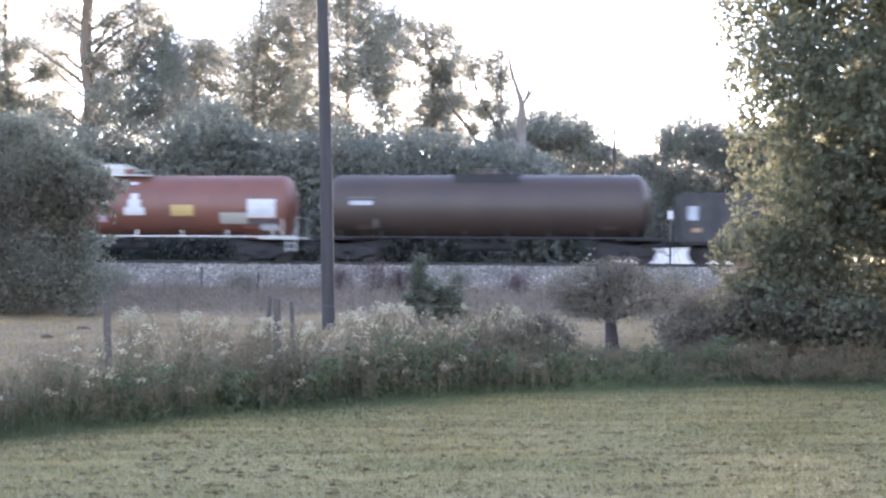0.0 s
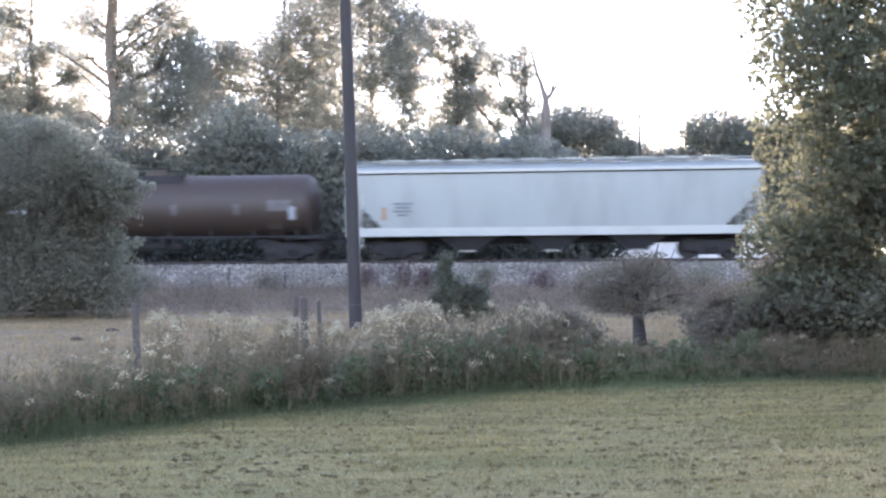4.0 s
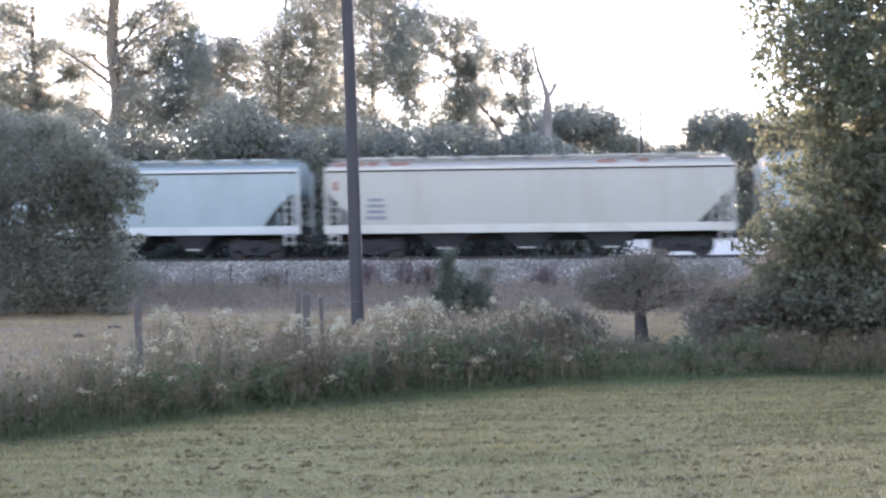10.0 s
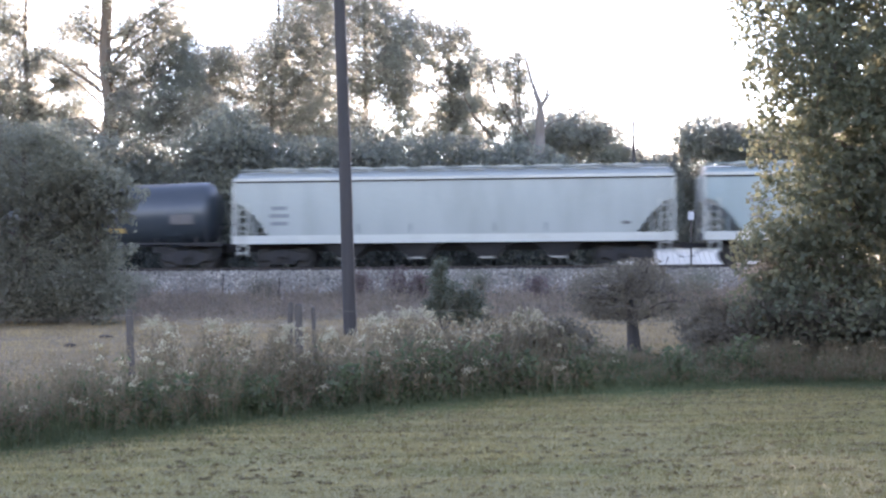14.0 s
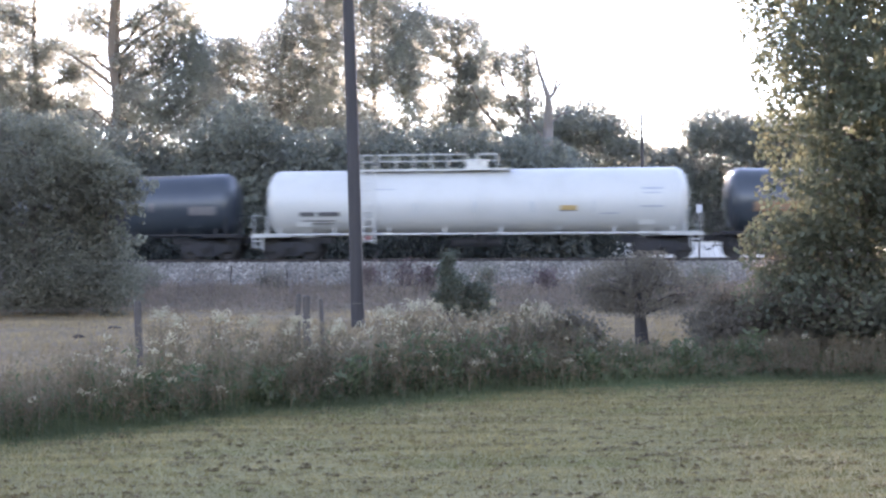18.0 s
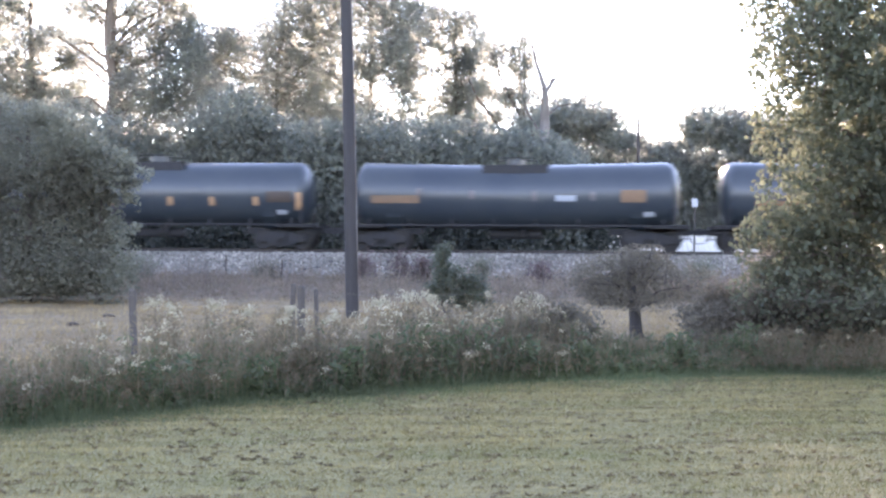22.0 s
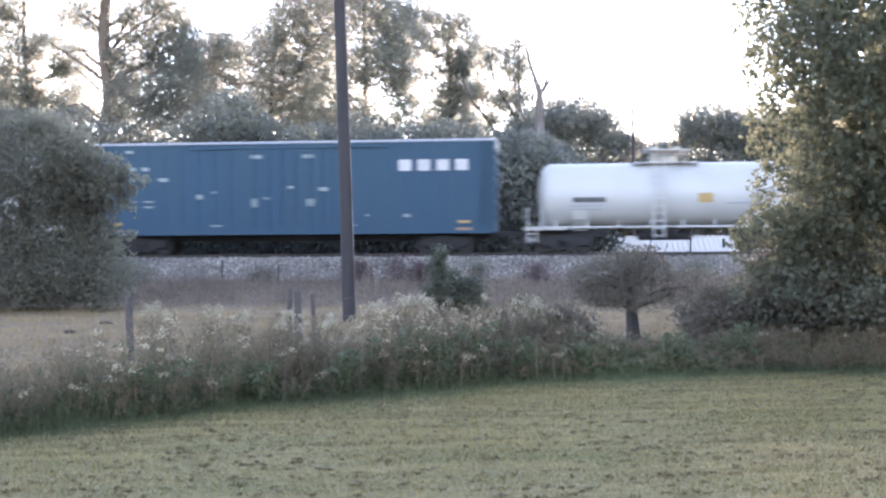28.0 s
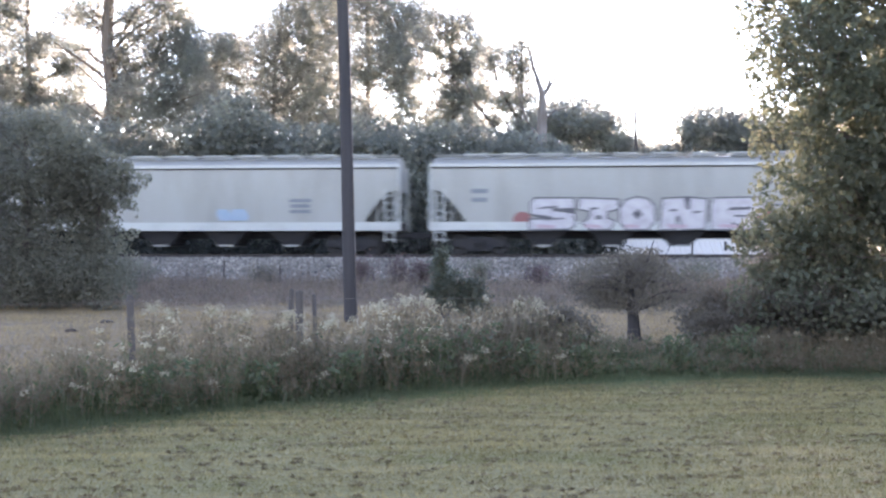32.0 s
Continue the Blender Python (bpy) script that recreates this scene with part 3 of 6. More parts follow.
def truck(parent, x):
    def bolster(bm):
        add_box(bm, -0.2, 0.2, -1.2, 1.2, 0.5, 0.78)
        add_box(bm, -0.32, 0.32, -0.4, 0.4, 0.78, 0.86)
    base = shared("truck", bolster, IRON, parent, pose(x, 0, 0), bevel=0.02)
    for y in (-1.0, 1.0):
        shared("side_frame", build_sideframe, IRON, base, pose(0, y, 0), bevel=0.02)
        shared("spring_group", build_springs, WHEEL_STEEL, base, pose(0, y, 0))
        for xx in (-0.89, 0.89):
            shared("bearing", lambda bm: add_tube(bm, [(0, -0.08, 0), (0, 0.08, 0)], 0.13, 12), WHEEL_STEEL, base, pose(xx, y * 1.06, 0.47))
    for s in (-1, 1):
        w = shared("wheelset", build_wheelset, WHEEL_STEEL, base, pose(0.89 * s, 0, 0.46), smooth=True)
        WHEELSETS[s].append(w)


def coupler(parent, x, s):
    def build(bm):
        add_box(bm, -0.1, 0.62, -0.09, 0.09, -0.1, 0.1)
        add_plate(bm, [(0.5, -0.16), (0.8, -0.13), (0.8, 0.13), (0.5, 0.16)], -0.17, 0.13)
    shared("coupler", build, IRON, parent, pose(x, 0, 0.87) @ pose(0, 0, 0, 0, 0, 0 if s > 0 else 180), bevel=0.015)

    def hose(bm):
        add_tube(bm, [(0, 0.25, 0), (0.25, 0.27, -0.2), (0.45, 0.22, -0.42), (0.62, 0.12, -0.45)], 0.025, 6)
    shared("air_hose", hose, IRON, parent, pose(x, 0, 0.8) @ pose(0, 0, 0, 0, 0, 0 if s > 0 else 180))


def plate(name, parent, x, z, w, h, y, material, label=""):
    """A thin painted panel on the seen side."""
    bm = bmesh.new()
    add_box(bm, x - w / 2, x + w / 2, y - 0.006, y, z - h / 2, z + h / 2)
    return part(name, bm, material, parent, label)


def stencil_rows(name, parent, x, z, y, rows, material, step=0.17, gap=0.06):
    """Lettering too small to read: one bar for each row of it."""
    for i, w in enumerate(rows):
        plate(name, parent, x, z - i * step, w, step - gap, y, material)


def ladder(parent, x, y, z0, z1, width=0.42, material=None, step=0.33):
    bm = bmesh.new()
    for s in (-1, 1):
        add_box(bm, x + s * width / 2 - 0.03, x + s * width / 2 + 0.03, y - 0.03, y + 0.03, z0, z1)
    z = z0 + 0.12
    while z < z1:
        add_tube(bm, [(x - width / 2, y, z), (x + width / 2, y, z)], 0.022, 6)
        z += step
    return part("ladder", bm, material, parent)


def car_root(name, x0, x1, label, category):
    root = new(name)
    root.location = ((x0 + x1) / 2, TRACK_Y, RAIL_Z)
    return tagged(root, label, category, "cars of the freight train")


CARS = []


def hopper(x0, x1, material, label, roof=4.62, side=4.0, bays=4, round_ends=False, hatches=10, name="hopper_car"):
    root = car_root(name, x0, x1, label, "hopper car")
    CARS.append((root, (x0 + x1) / 2))
    h, w = (x1 - x0) / 2, 1.55
    # same paint as the body, lightened where sills and chords catch the sky
    lit_trim = CREAM_LIT_SILL if material is HOPPER_CREAM else PALE_PAINT_LIT_SILL
    ends = [(h - 0.16, 2.95), (h - 0.5, 2.82), (h - 0.95, 2.45), (h - 1.35, 1.98), (h - 1.7, 1.46)] if round_ends else [(h - 0.16, 2.95), (h - 0.6, 2.5), (h - 1.0, 2.1), (h - 1.35, 1.78), (h - 1.65, 1.46)]
    st = [(-x, z) for x, z in ends] + [(0, 1.46)] + ends[::-1]

    def ring(x, zb):
        half = [(w, zb), (w + 0.03, max(zb, 2.6) * 0.5 + 1.6), (w + 0.02, 3.7), (w, side), (1.32, side + 0.14), (0.8, side + 0.36), (0, side + 0.44)]
        return [(x, -a, b) for a, b in half] + [(x, a, b) for a, b in half[-2::-1]]
    bm = bmesh.new()
    add_loft(bm, [ring(x, z) for x, z in st])
    part("body", bm, material, root, smooth=True)
    for s in (-1, 1):
        bm = bmesh.new()
        add_box(bm, -h, h, s * 1.50, s * 1.61, 1.08, 1.46)
        part("side_sill", bm, lit_trim, root, bevel=0.015)
        bm = bmesh.new()
        add_box(bm, -h + 0.05, h - 0.05, s * 1.50, s * 1.66, side - 0.06, side + 0.07)
        part("top_chord", bm, lit_trim, root, bevel=0.015)
        # added dark strip: stands in for the shadow line below the chord
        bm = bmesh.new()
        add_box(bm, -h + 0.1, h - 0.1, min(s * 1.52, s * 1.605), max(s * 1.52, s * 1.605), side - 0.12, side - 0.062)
        part("eave_shade_strip", bm, IRON, root)
        for e in (-1, 1):
            bm = bmesh.new()
            add_box(bm, e * (h - 0.08) - 0.05, e * (h - 0.08) + 0.05, s * 1.44, s * 1.60, 1.46, side)
            part("corner_post", bm, lit_trim, root, bevel=0.012)
            ladder(root, e * (h - 0.5), s * 1.60, 0.55, 2.95, material=lit_trim)
            bm = bmesh.new()
            add_tube(bm, [(e * (h - 1.05), s * 1.45, 1.46), (e * (h - 1.05), s * 1.45, 2.1)], 0.05, 6)
            part("stanchion", bm, material, root)
    for e in (-1, 1):
        bm = bmesh.new()
        add_plate(bm, [(e * (h - 0.1), 1.1), (e * (h - 2.6), 1.1), (e * (h - 2.6), 1.44), (e * (h - 0.1), 1.44)], -1.45, 1.45)
        part("end_platform", bm, IRON, root)
        bm = bmesh.new()
        add_box(bm, e * (h - 0.16) - 0.02, e * (h - 0.16) + 0.02, -1.4, 1.4, 2.9, side + 0.1)
        part("end_sheet", bm, material, root)
        coupler(root, e * (h - 0.15), e)
        truck(root, e * (h - 2.25))
    bm = bmesh.new()
    add_tube(bm, [(-h - 0.02, -0.6, 1.9), (-h - 0.08, -0.6, 1.9)], 0.28, 14)
    part("brake_wheel", bm, IRON, root)
    bm = bmesh.new()
    add_box(bm, -h + 0.3, h - 0.3, -0.25, 0.25, 0.72, 1.1)
    part("centre_sill", bm, IRON, root)
    span = 2 * (h - 3.6)
    for i in range(bays):
        cx = -span / 2 + span * (i + 0.5) / bays
        bw = span / bays / 2
        bm = bmesh.new()
        add_loft(bm, [[(cx - a, -b, z), (cx + a, -b, z), (cx + a, b, z), (cx - a, b, z)] for a, b, z in ((0.95 * bw, 1.46, 1.44), (0.3 * bw, 1.0, 0.5), (0.28 * bw, 0.95, 0.38))])
        part("discharge_bay", bm, IRON, root)
        bm = bmesh.new()
        add_box(bm, cx - 0.35, cx + 0.35, -1.12, 1.12, 0.36, 0.44)
        part("outlet_gate", bm, HOPPER_GREY, root)
    bm = bmesh.new()
    add_box(bm, -h + 0.2, h - 0.2, 0.55, 0.95, side + 0.5, side + 0.54)
    add_box(bm, -h + 0.2, h - 0.2, -0.95, -0.55, side + 0.5, side + 0.54)
    part("running_board", bm, material, root)
    for i in range(hatches):
        cx = -(h - 1.2) + 2 * (h - 1.2) * (i + 0.5) / hatches
        bm = bmesh.new()
        add_box(bm, cx - 0.55, cx + 0.55, -0.42, 0.42, side + 0.4, roof)
        part("hatch", bm, lit_trim, root, bevel=0.03)
    return root, h


def tank(x0, x1, material, label, top=4.05, rad=1.47, sill_over=0.45, sag=0.0, name="tank_car", dome="cage", walkway=None, rail_len=0.0, rail_mid=0.0):
    """x0 and x1 are the ends of the shell."""
    root = car_root(name, x0, x1, label, "tank car")
    CARS.append((root, (x0 + x1) / 2))
    h, zc = (x1 - x0) / 2, top - rad
    prof = [(0.0, 0.15), (0.04, 0.45), (0.16, 0.75), (0.34, 0.93), (0.55, 1.0)]
    st = [(-h + a, r) for a, r in prof] + [(-h * 0.4, 1.0), (0, 1.0), (h * 0.4, 1.0)] + [(h - a, r) for a, r in prof[::-1]]
    bm = bmesh.new()
    add_loft(bm, [[(x, rad * r * math.cos(a), zc - sag * (1 - abs(x) / h) + rad * r * math.sin(a)) for a in [2 * math.pi * k / 40 for k in range(40)]] for x, r in st])
    part("tank_shell", bm, material, root, smooth=True)
    for f in (-0.42, 0.0, 0.42):
        bm = bmesh.new()
        ring = [2 * math.pi * k / 40 for k in range(41)]
        zz = zc - sag * (1 - abs(f))
        add_loft(bm, [[(f * 2 * h * 0.9 + d, (rad + e) * math.cos(a), zz + (rad + e) * math.sin(a)) for d, e in ((-0.03, 0), (-0.03, 0.012), (0.03, 0.012), (0.03, 0))] for a in ring], caps=False)
        part("weld_band", bm, material, root)
    hs = h + sill_over
    wmat = walkway or IRON
    for s in (-1, 1):
        bm = bmesh.new()
        add_box(bm, -hs + 0.1, hs - 0.1, s * 1.38, s * 1.46, 1.10, 1.17)
        part("running_rail", bm, wmat, root)
        for i in range(8):
            xx = -h + 0.8 + i * (2 * h - 1.6) / 7
            bm = bmesh.new()
            add_box(bm, xx - 0.04, xx + 0.04, s * 1.30, s * 1.42, 1.12, 1.42)
            part("rail_bracket", bm, wmat, root)
    for e in (-1, 1):
        bm = bmesh.new()
        add_box(bm, e * hs - e * 1.9, e * hs, -1.42, 1.42, 1.02, 1.12) if e < 0 else add_box(bm, hs - 1.9, hs, -1.42, 1.42, 1.02, 1.12)
        part("end_platform", bm, wmat, root)
        bm = bmesh.new()
        add_box(bm, min(e * hs, e * (hs - 3.6)), max(e * hs, e * (hs - 3.6)), -0.3, 0.3, 0.72, 1.02)
        part("stub_sill", bm, IRON, root)
        bm = bmesh.new()
        add_loft(bm, [[(e * (h - 1.9) - 0.35, -a, z), (e * (h - 1.9) + 0.35, -a, z), (e * (h - 1.9) + 0.35, a, z), (e * (h - 1.9) - 0.35, a, z)] for a, z in ((0.5, 0.98), (1.1, 1.5), (1.28, 1.9))])
        part("saddle", bm, material, root)
        for s in (-1, 1):
            bm = bmesh.new()
            xx = e * (hs - 0.12)
            add_tube(bm, [(xx, s * 1.36, 1.1), (xx, s * 1.36, 2.0), (xx, s * 0.35, 2.05)], 0.03, 6)
            part("handrail", bm, wmat, root)
            bm = bmesh.new()
            add_tube(bm, [(xx - e * 0.65, s * 1.38, 1.1), (xx - e * 0.65, s * 1.38, 1.95)], 0.04, 6)
            part("grab_post", bm, wmat, root)
            ladder(root, e * (hs - 0.35), s * 1.44, 0.45, 1.05, 0.4, wmat, 0.27)
        coupler(root, e * (hs - 0.2), e)
        truck(root, e * (hs - 1.75))
    bm = bmesh.new()
    add_tube(bm, [(-1.2, 0.2, 0.75), (1.2, 0.2, 0.75)], 0.22, 12)
    part("brake_cylinder", bm, IRON, root)
    bm = bmesh.new()
    add_tube(bm, [(0.3, 0, 1.25 - sag), (0.3, 0, 0.72 - sag * 0.5)], [0.3, 0.2], 12)
    part("bottom_outlet", bm, IRON, root)
    zt = top - sag
    if dome == "cage":
        bm = bmesh.new()
        add_tube(bm, [(0, 0, zt - 0.2), (0, 0, zt + 0.28)], 0.45, 18)
        part("manway", bm, material, root, smooth=True)
        bm = bmesh.new()
        add_box(bm, -1.5, 1.5, -0.95, -0.45, zt - 0.06, zt - 0.01)
        add_box(bm, -1.5, 1.5, 0.45, 0.95, zt - 0.06, zt - 0.01)
        part("top_platform", bm, wmat if walkway else IRON, root)
        if not walkway:
            # dark strip below the platform's near edge
            bm = bmesh.new()
            add_loft(bm, [[(x, -1.02, zt - 0.44), (x, -0.99, zt - 0.44), (x, -0.99, zt - 0.01), (x, -1.02, zt - 0.01)] for x in (-1.45, 0.0, 1.45)])
            part("platform_dark_strip", bm, IRON, root, "dark strip along the side of the top platform")
        for y in (-0.95, 0.95):
            bm = bmesh.new()
            for xx in (-0.7, 0.9):
                add_tube(bm, [(xx, y, zt - 0.04), (xx, y, zt + 0.3)], 0.02, 6)
            add_tube(bm, [(-0.7, y, zt + 0.3), (0.9, y, zt + 0.3)], 0.022, 6)
            part("platform_rail", bm, wmat if walkway else IRON, root)
    else:
        a, b = rail_mid - rail_len, rail_mid + rail_len
        bm = bmesh.new()
        add_box(bm, a - 0.6, b + 0.6, -1.05, -0.55, top - 0.10, top - 0.03)
        part("top_platform", bm, wmat, root)
        for p, q in ((a, a + 0.5), (a + 0.75, b - 1.4), (b - 0.9, b)):
            bm = bmesh.new()
            n = max(2, int((q - p) / 0.75) + 1)
            for k in range(n):
                xx = p + (q - p) * k / (n - 1)
                add_tube(bm, [(xx, -1.02, top - 0.05), (xx, -1.02, top + 0.62)], 0.025, 6)
            add_tube(bm, [(p, -1.02, top + 0.62), (q, -1.02, top + 0.62)], 0.03, 6)
            add_tube(bm, [(p, -1.02, top + 0.32), (q, -1.02, top + 0.32)], 0.025, 6)
            part("platform_rail", bm, wmat, root)
        bm = bmesh.new()
        add_tube(bm, [(b - 1.0, -0.3, top - 0.1), (b - 1.0, -0.3, top + 0.42)], 0.5, 18)
        part("valve_dome", bm, material, root, smooth=True)
    return root, h, zc, rad


def side_y(zc, rad, z):
    """The shell's seen surface at height z."""
    return -math.sqrt(max(rad * rad - (z - zc) ** 2, 0.04)) - 0.02


def placard(root, spec, x, z, w, h, material, label="", name="placard"):
    """A panel that leans with the round shell."""
    _, _, zc, rad = spec
    bm = bmesh.new()
    n = 4
    rings = []
    for k in range(n + 1):
        zz = z - h / 2 + h * k / n
        y = side_y(zc, rad, zz)
        rings.append([(x - w / 2, y, zz), (x + w / 2, y, zz), (x + w / 2, y + 0.03, zz), (x - w / 2, y + 0.03, zz)])
    add_loft(bm, rings)
    return part(name, bm, material, root, label)


def gondola():
    x0, x1 = 157.6, 173.0
    root = car_root("gondola_car", x0, x1, "black steel gondola car with painted panels at its end", "gondola car")
    CARS.append((root, (x0 + x1) / 2))
    h = (x1 - x0) / 2
    for s in (-1, 1):
        bm = bmesh.new()
        add_box(bm, -h, h, s * 1.46, s * 1.54, 1.0, 3.1)
        part("side_panel", bm, GONDOLA_BLACK, root)
        bm = bmesh.new()
        add_box(bm, -h, h, s * 1.42, s * 1.6, 3.02, 3.16)
        part("top_chord", bm, GONDOLA_BLACK, root, bevel=0.02)
        for i in range(12):
            xx = -h + 0.15 + i * (2 * h - 0.3) / 11
            bm = bmesh.new()
            add_box(bm, xx - 0.07, xx + 0.07, min(s * 1.54, s * 1.64), max(s * 1.54, s * 1.64), 1.0, 3.02)
            part("side_post", bm, GONDOLA_BLACK, root, bevel=0.015)
        bm = bmesh.new()
        add_box(bm, s * (h - 0.04) - 0.04, s * (h - 0.04) + 0.04, -1.46, 1.46, 1.0, 3.1)
        part("end_panel", bm, GONDOLA_BLACK, root)
        coupler(root, s * (h - 0.1), s)
        truck(root, s * (h - 1.9))
    bm = bmesh.new()
    add_box(bm, -h, h, -1.46, 1.46, 0.85, 1.0)
    part("floor", bm, IRON, root)
    plate("number_panel", root, -h + 0.48, 2.25, 0.45, 0.62, -1.545, PAINT_GREY, "pale grey stencilled panel")
    plate("reflector", root, -h + 0.65, 1.5, 0.4, 0.18, -1.545, PAINT_ORANGE, "orange reflector strip")


def dark_tank(x0, x1, label, marks, material=None, sag=0.16, top=4.05, **kw):
    root, h, zc, rad = tank(x0, x1, material or TANK_BLACK, label, top=top, sag=sag, **kw)
    spec = (root, h, zc - sag * 0.5, rad)
    for x, z, w, hh, m, nm in marks:
        placard(root, spec, x, z, w, hh, m, name=nm)
    return root, h


def top_panel(root, x, z):
    bm = bmesh.new()
    add_box(bm, x - 0.33, x + 0.33, -1.0, -0.96, z, z + 0.36)
    part("warning_board", bm, PAINT_YELLOW, root, "yellow board beside the dome")


def boxcar(x0, x1):
    root = car_root("box_car", x0, x1, "tall blue ribbed steel boxcar with white lettering", "boxcar")
    CARS.append((root, (x0 + x1) / 2))
    h = (x1 - x0) / 2
    bm = bmesh.new()
    add_box(bm, -h, h, -1.5, 1.5, 0.95, 5.05)
    part("body", bm, BOX_BLUE, root, bevel=0.03)
    bm = bmesh.new()
    add_loft(bm, [[(x, -1.58, 5.05), (x, -1.58, 5.12), (x, -0.8, 5.22), (x, 0, 5.25), (x, 0.8, 5.22), (x, 1.58, 5.12), (x, 1.58, 5.05)] for x in (-h - 0.04, h + 0.04)])
    part("roof", bm, PAINT_GREY, root, "pale weathered metal roof")
    for i in range(24):
        xx = -h + 0.4 + i * (2 * h - 0.8) / 23
        if abs(xx + 0.3) < 2.0:
            continue
        for s in (-1, 1):
            bm = bmesh.new()
            add_box(bm, xx - 0.05, xx + 0.05, min(s * 1.5, s * 1.54), max(s * 1.5, s * 1.54), 1.25, 4.95)
            part("side_rib", bm, BOX_BLUE, root, bevel=0.01)
    for s in (-1, 1):
        for xx, wd in ((-1.25, 1.8), (0.65, 1.8)):
            bm = bmesh.new()
            add_box(bm, xx - wd / 2, xx + wd / 2, min(s * 1.5, s * 1.58), max(s * 1.5, s * 1.58), 1.2, 4.8)
            door = part("door", bm, BOX_BLUE, root, bevel=0.01)
            for k in range(4):
                z = 1.6 + 0.8 * k
                bm = bmesh.new()
                add_box(bm, xx - wd / 2 + 0.1, xx + wd / 2 - 0.1, min(s * 1.58, s * 1.61), max(s * 1.58, s * 1.61), z, z + 0.1)
                part("door_rib", bm, BOX_BLUE, door)
            for k in (-0.35, 0.35):
                bm = bmesh.new()
                add_tube(bm, [(xx + k, s * 1.63, 1.15), (xx + k, s * 1.63, 4.75)], 0.025, 6)
                part("lock_rod", bm, BOX_BLUE, door)
        bm = bmesh.new()
        add_box(bm, -h, h, min(s * 1.48, s * 1.6), max(s * 1.48, s * 1.6), 0.9, 1.2)
        part("side_sill", bm, BOX_BLUE, root, bevel=0.015)
        for z in (4.86, 1.24):
            bm = bmesh.new()
            add_box(bm, -4.6, 4.6, min(s * 1.5, s * 1.62), max(s * 1.5, s * 1.62), z - 0.04, z + 0.04)
            part("door_track", bm, BOX_BLUE, root)
        for e in (-1, 1):
            ladder(root, e * (h - 0.4), s * 1.60, 1.1, 5.0 if e > 0 else 2.6, 0.42, BOX_BLUE)
    for e in (-1, 1):
        for k in range(7):
            bm = bmesh.new()
            z = 1.5 + 0.5 * k
            add_box(bm, e * (h + 0.03) - 0.05, e * (h + 0.03) + 0.05, -1.3, 1.3, z, z + 0.22)
            part("end_corrugation", bm, BOX_BLUE, root, bevel=0.03)
        coupler(root, e * (h + 0.05), e)
        truck(root, e * (h - 2.3))
    bm = bmesh.new()
    add_box(bm, h + 0.0, h + 0.05, -1.45, 1.45, 4.55, 5.0)
    part("end_panel", bm, HOPPER_GREY, root, "pale top of the end wall")
    bm = bmesh.new()
    add_box(bm, -h + 0.2, h - 0.2, -0.3, 0.3, 0.6, 0.95)
    part("centre_sill", bm, IRON, root)
    y = -1.545
    for k in range(4):  # a mark of four white block shapes
        bm = bmesh.new()
        cx = h - 4.05 + 0.86 * k
        add_plate(bm, [(cx - 0.28, 3.74), (cx + 0.28, 3.74), (cx + 0.28, 4.24), (cx - 0.28, 4.24)], y - 0.006, y)
        part("painted_mark", bm, PAINT_WHITE, root, "white block of the painted mark")
    for x, z, w, hh in ((-7.4, 3.95, 0.5, 0.2), (-7.4, 3.45, 0.55, 0.2), (-6.75, 3.95, 0.4, 0.2), (-6.75, 3.45, 0.5, 0.2), (-5.9, 3.45, 0.5, 0.2), (-7.4, 2.45, 0.5, 0.1), (-7.4, 2.2, 0.5, 0.1), (-6.6, 2.45, 0.5, 0.1),
                        (-6.6, 2.2, 0.5, 0.1), (-7.5, 4.75, 0.45, 0.14), (-1.5, 4.45, 0.6, 0.2), (0.9, 4.45, 0.6, 0.2), (-4.2, 2.65, 0.35, 0.25), (-3.5, 2.85, 0.3, 0.08), (-1.6, 2.35, 0.3, 0.45), (-1.0, 2.55, 0.4, 0.08), (1.0, 2.35, 0.4, 0.4),
                        (1.6, 2.95, 0.5, 0.2), (0.1, 3.05, 0.3, 0.14), (5.4, 1.72, 0.4, 0.18), (3.6, 1.75, 0.2, 0.1), (-3.4, 1.3, 0.6, 0.12), (2.9, 1.28, 0.5, 0.1)):
        if abs(x + 0.3) < 2.0:
            plate("stencil", root, x, z, w * 0.85, hh * 0.85, -1.615, HOPPER_BLUE)
        else:
            plate("stencil", root, x, z, w * 0.85, hh * 0.85, y, HOPPER_BLUE)
    for x in (-8.1, 8.0):
        plate("reflector", root, x, 1.42, 0.55, 0.12, -1.605, PAINT_YELLOW, "yellow reflector strip")
        plate("reflector", root, x, 1.1, 0.7, 0.1, -1.605, PAINT_ORANGE, "orange reflector strip")


def graffiti_blocks(root, x, z, y, widths, h, face, rim, seed):
    """Painted letters too blurred to read, as slanted blocks of their size and colour."""
    rng = random.Random(seed)
    for w in widths:
        lean = rng.uniform(-0.12, 0.12)
        for m, g, yy in ((rim, 0.11, y), (face, 0.0, y - 0.006)):
            bm = bmesh.new()
            a, b, c, d = x - g, x + w + g, z - g, z + h + g
            add_plate(bm, [(a + 0.06, c), (b - 0.1, c), (b, c + 0.12), (b + lean - 0.02, d - 0.1), (b + lean - 0.12, d), (a + lean + 0.05, d), (a + lean - 0.03, d - 0.15), (a - 0.03, c + 0.1)], yy - 0.005, yy)
            part("graffiti_block", bm, m, root, "spray-painted graffiti block")
        x += w + 0.12


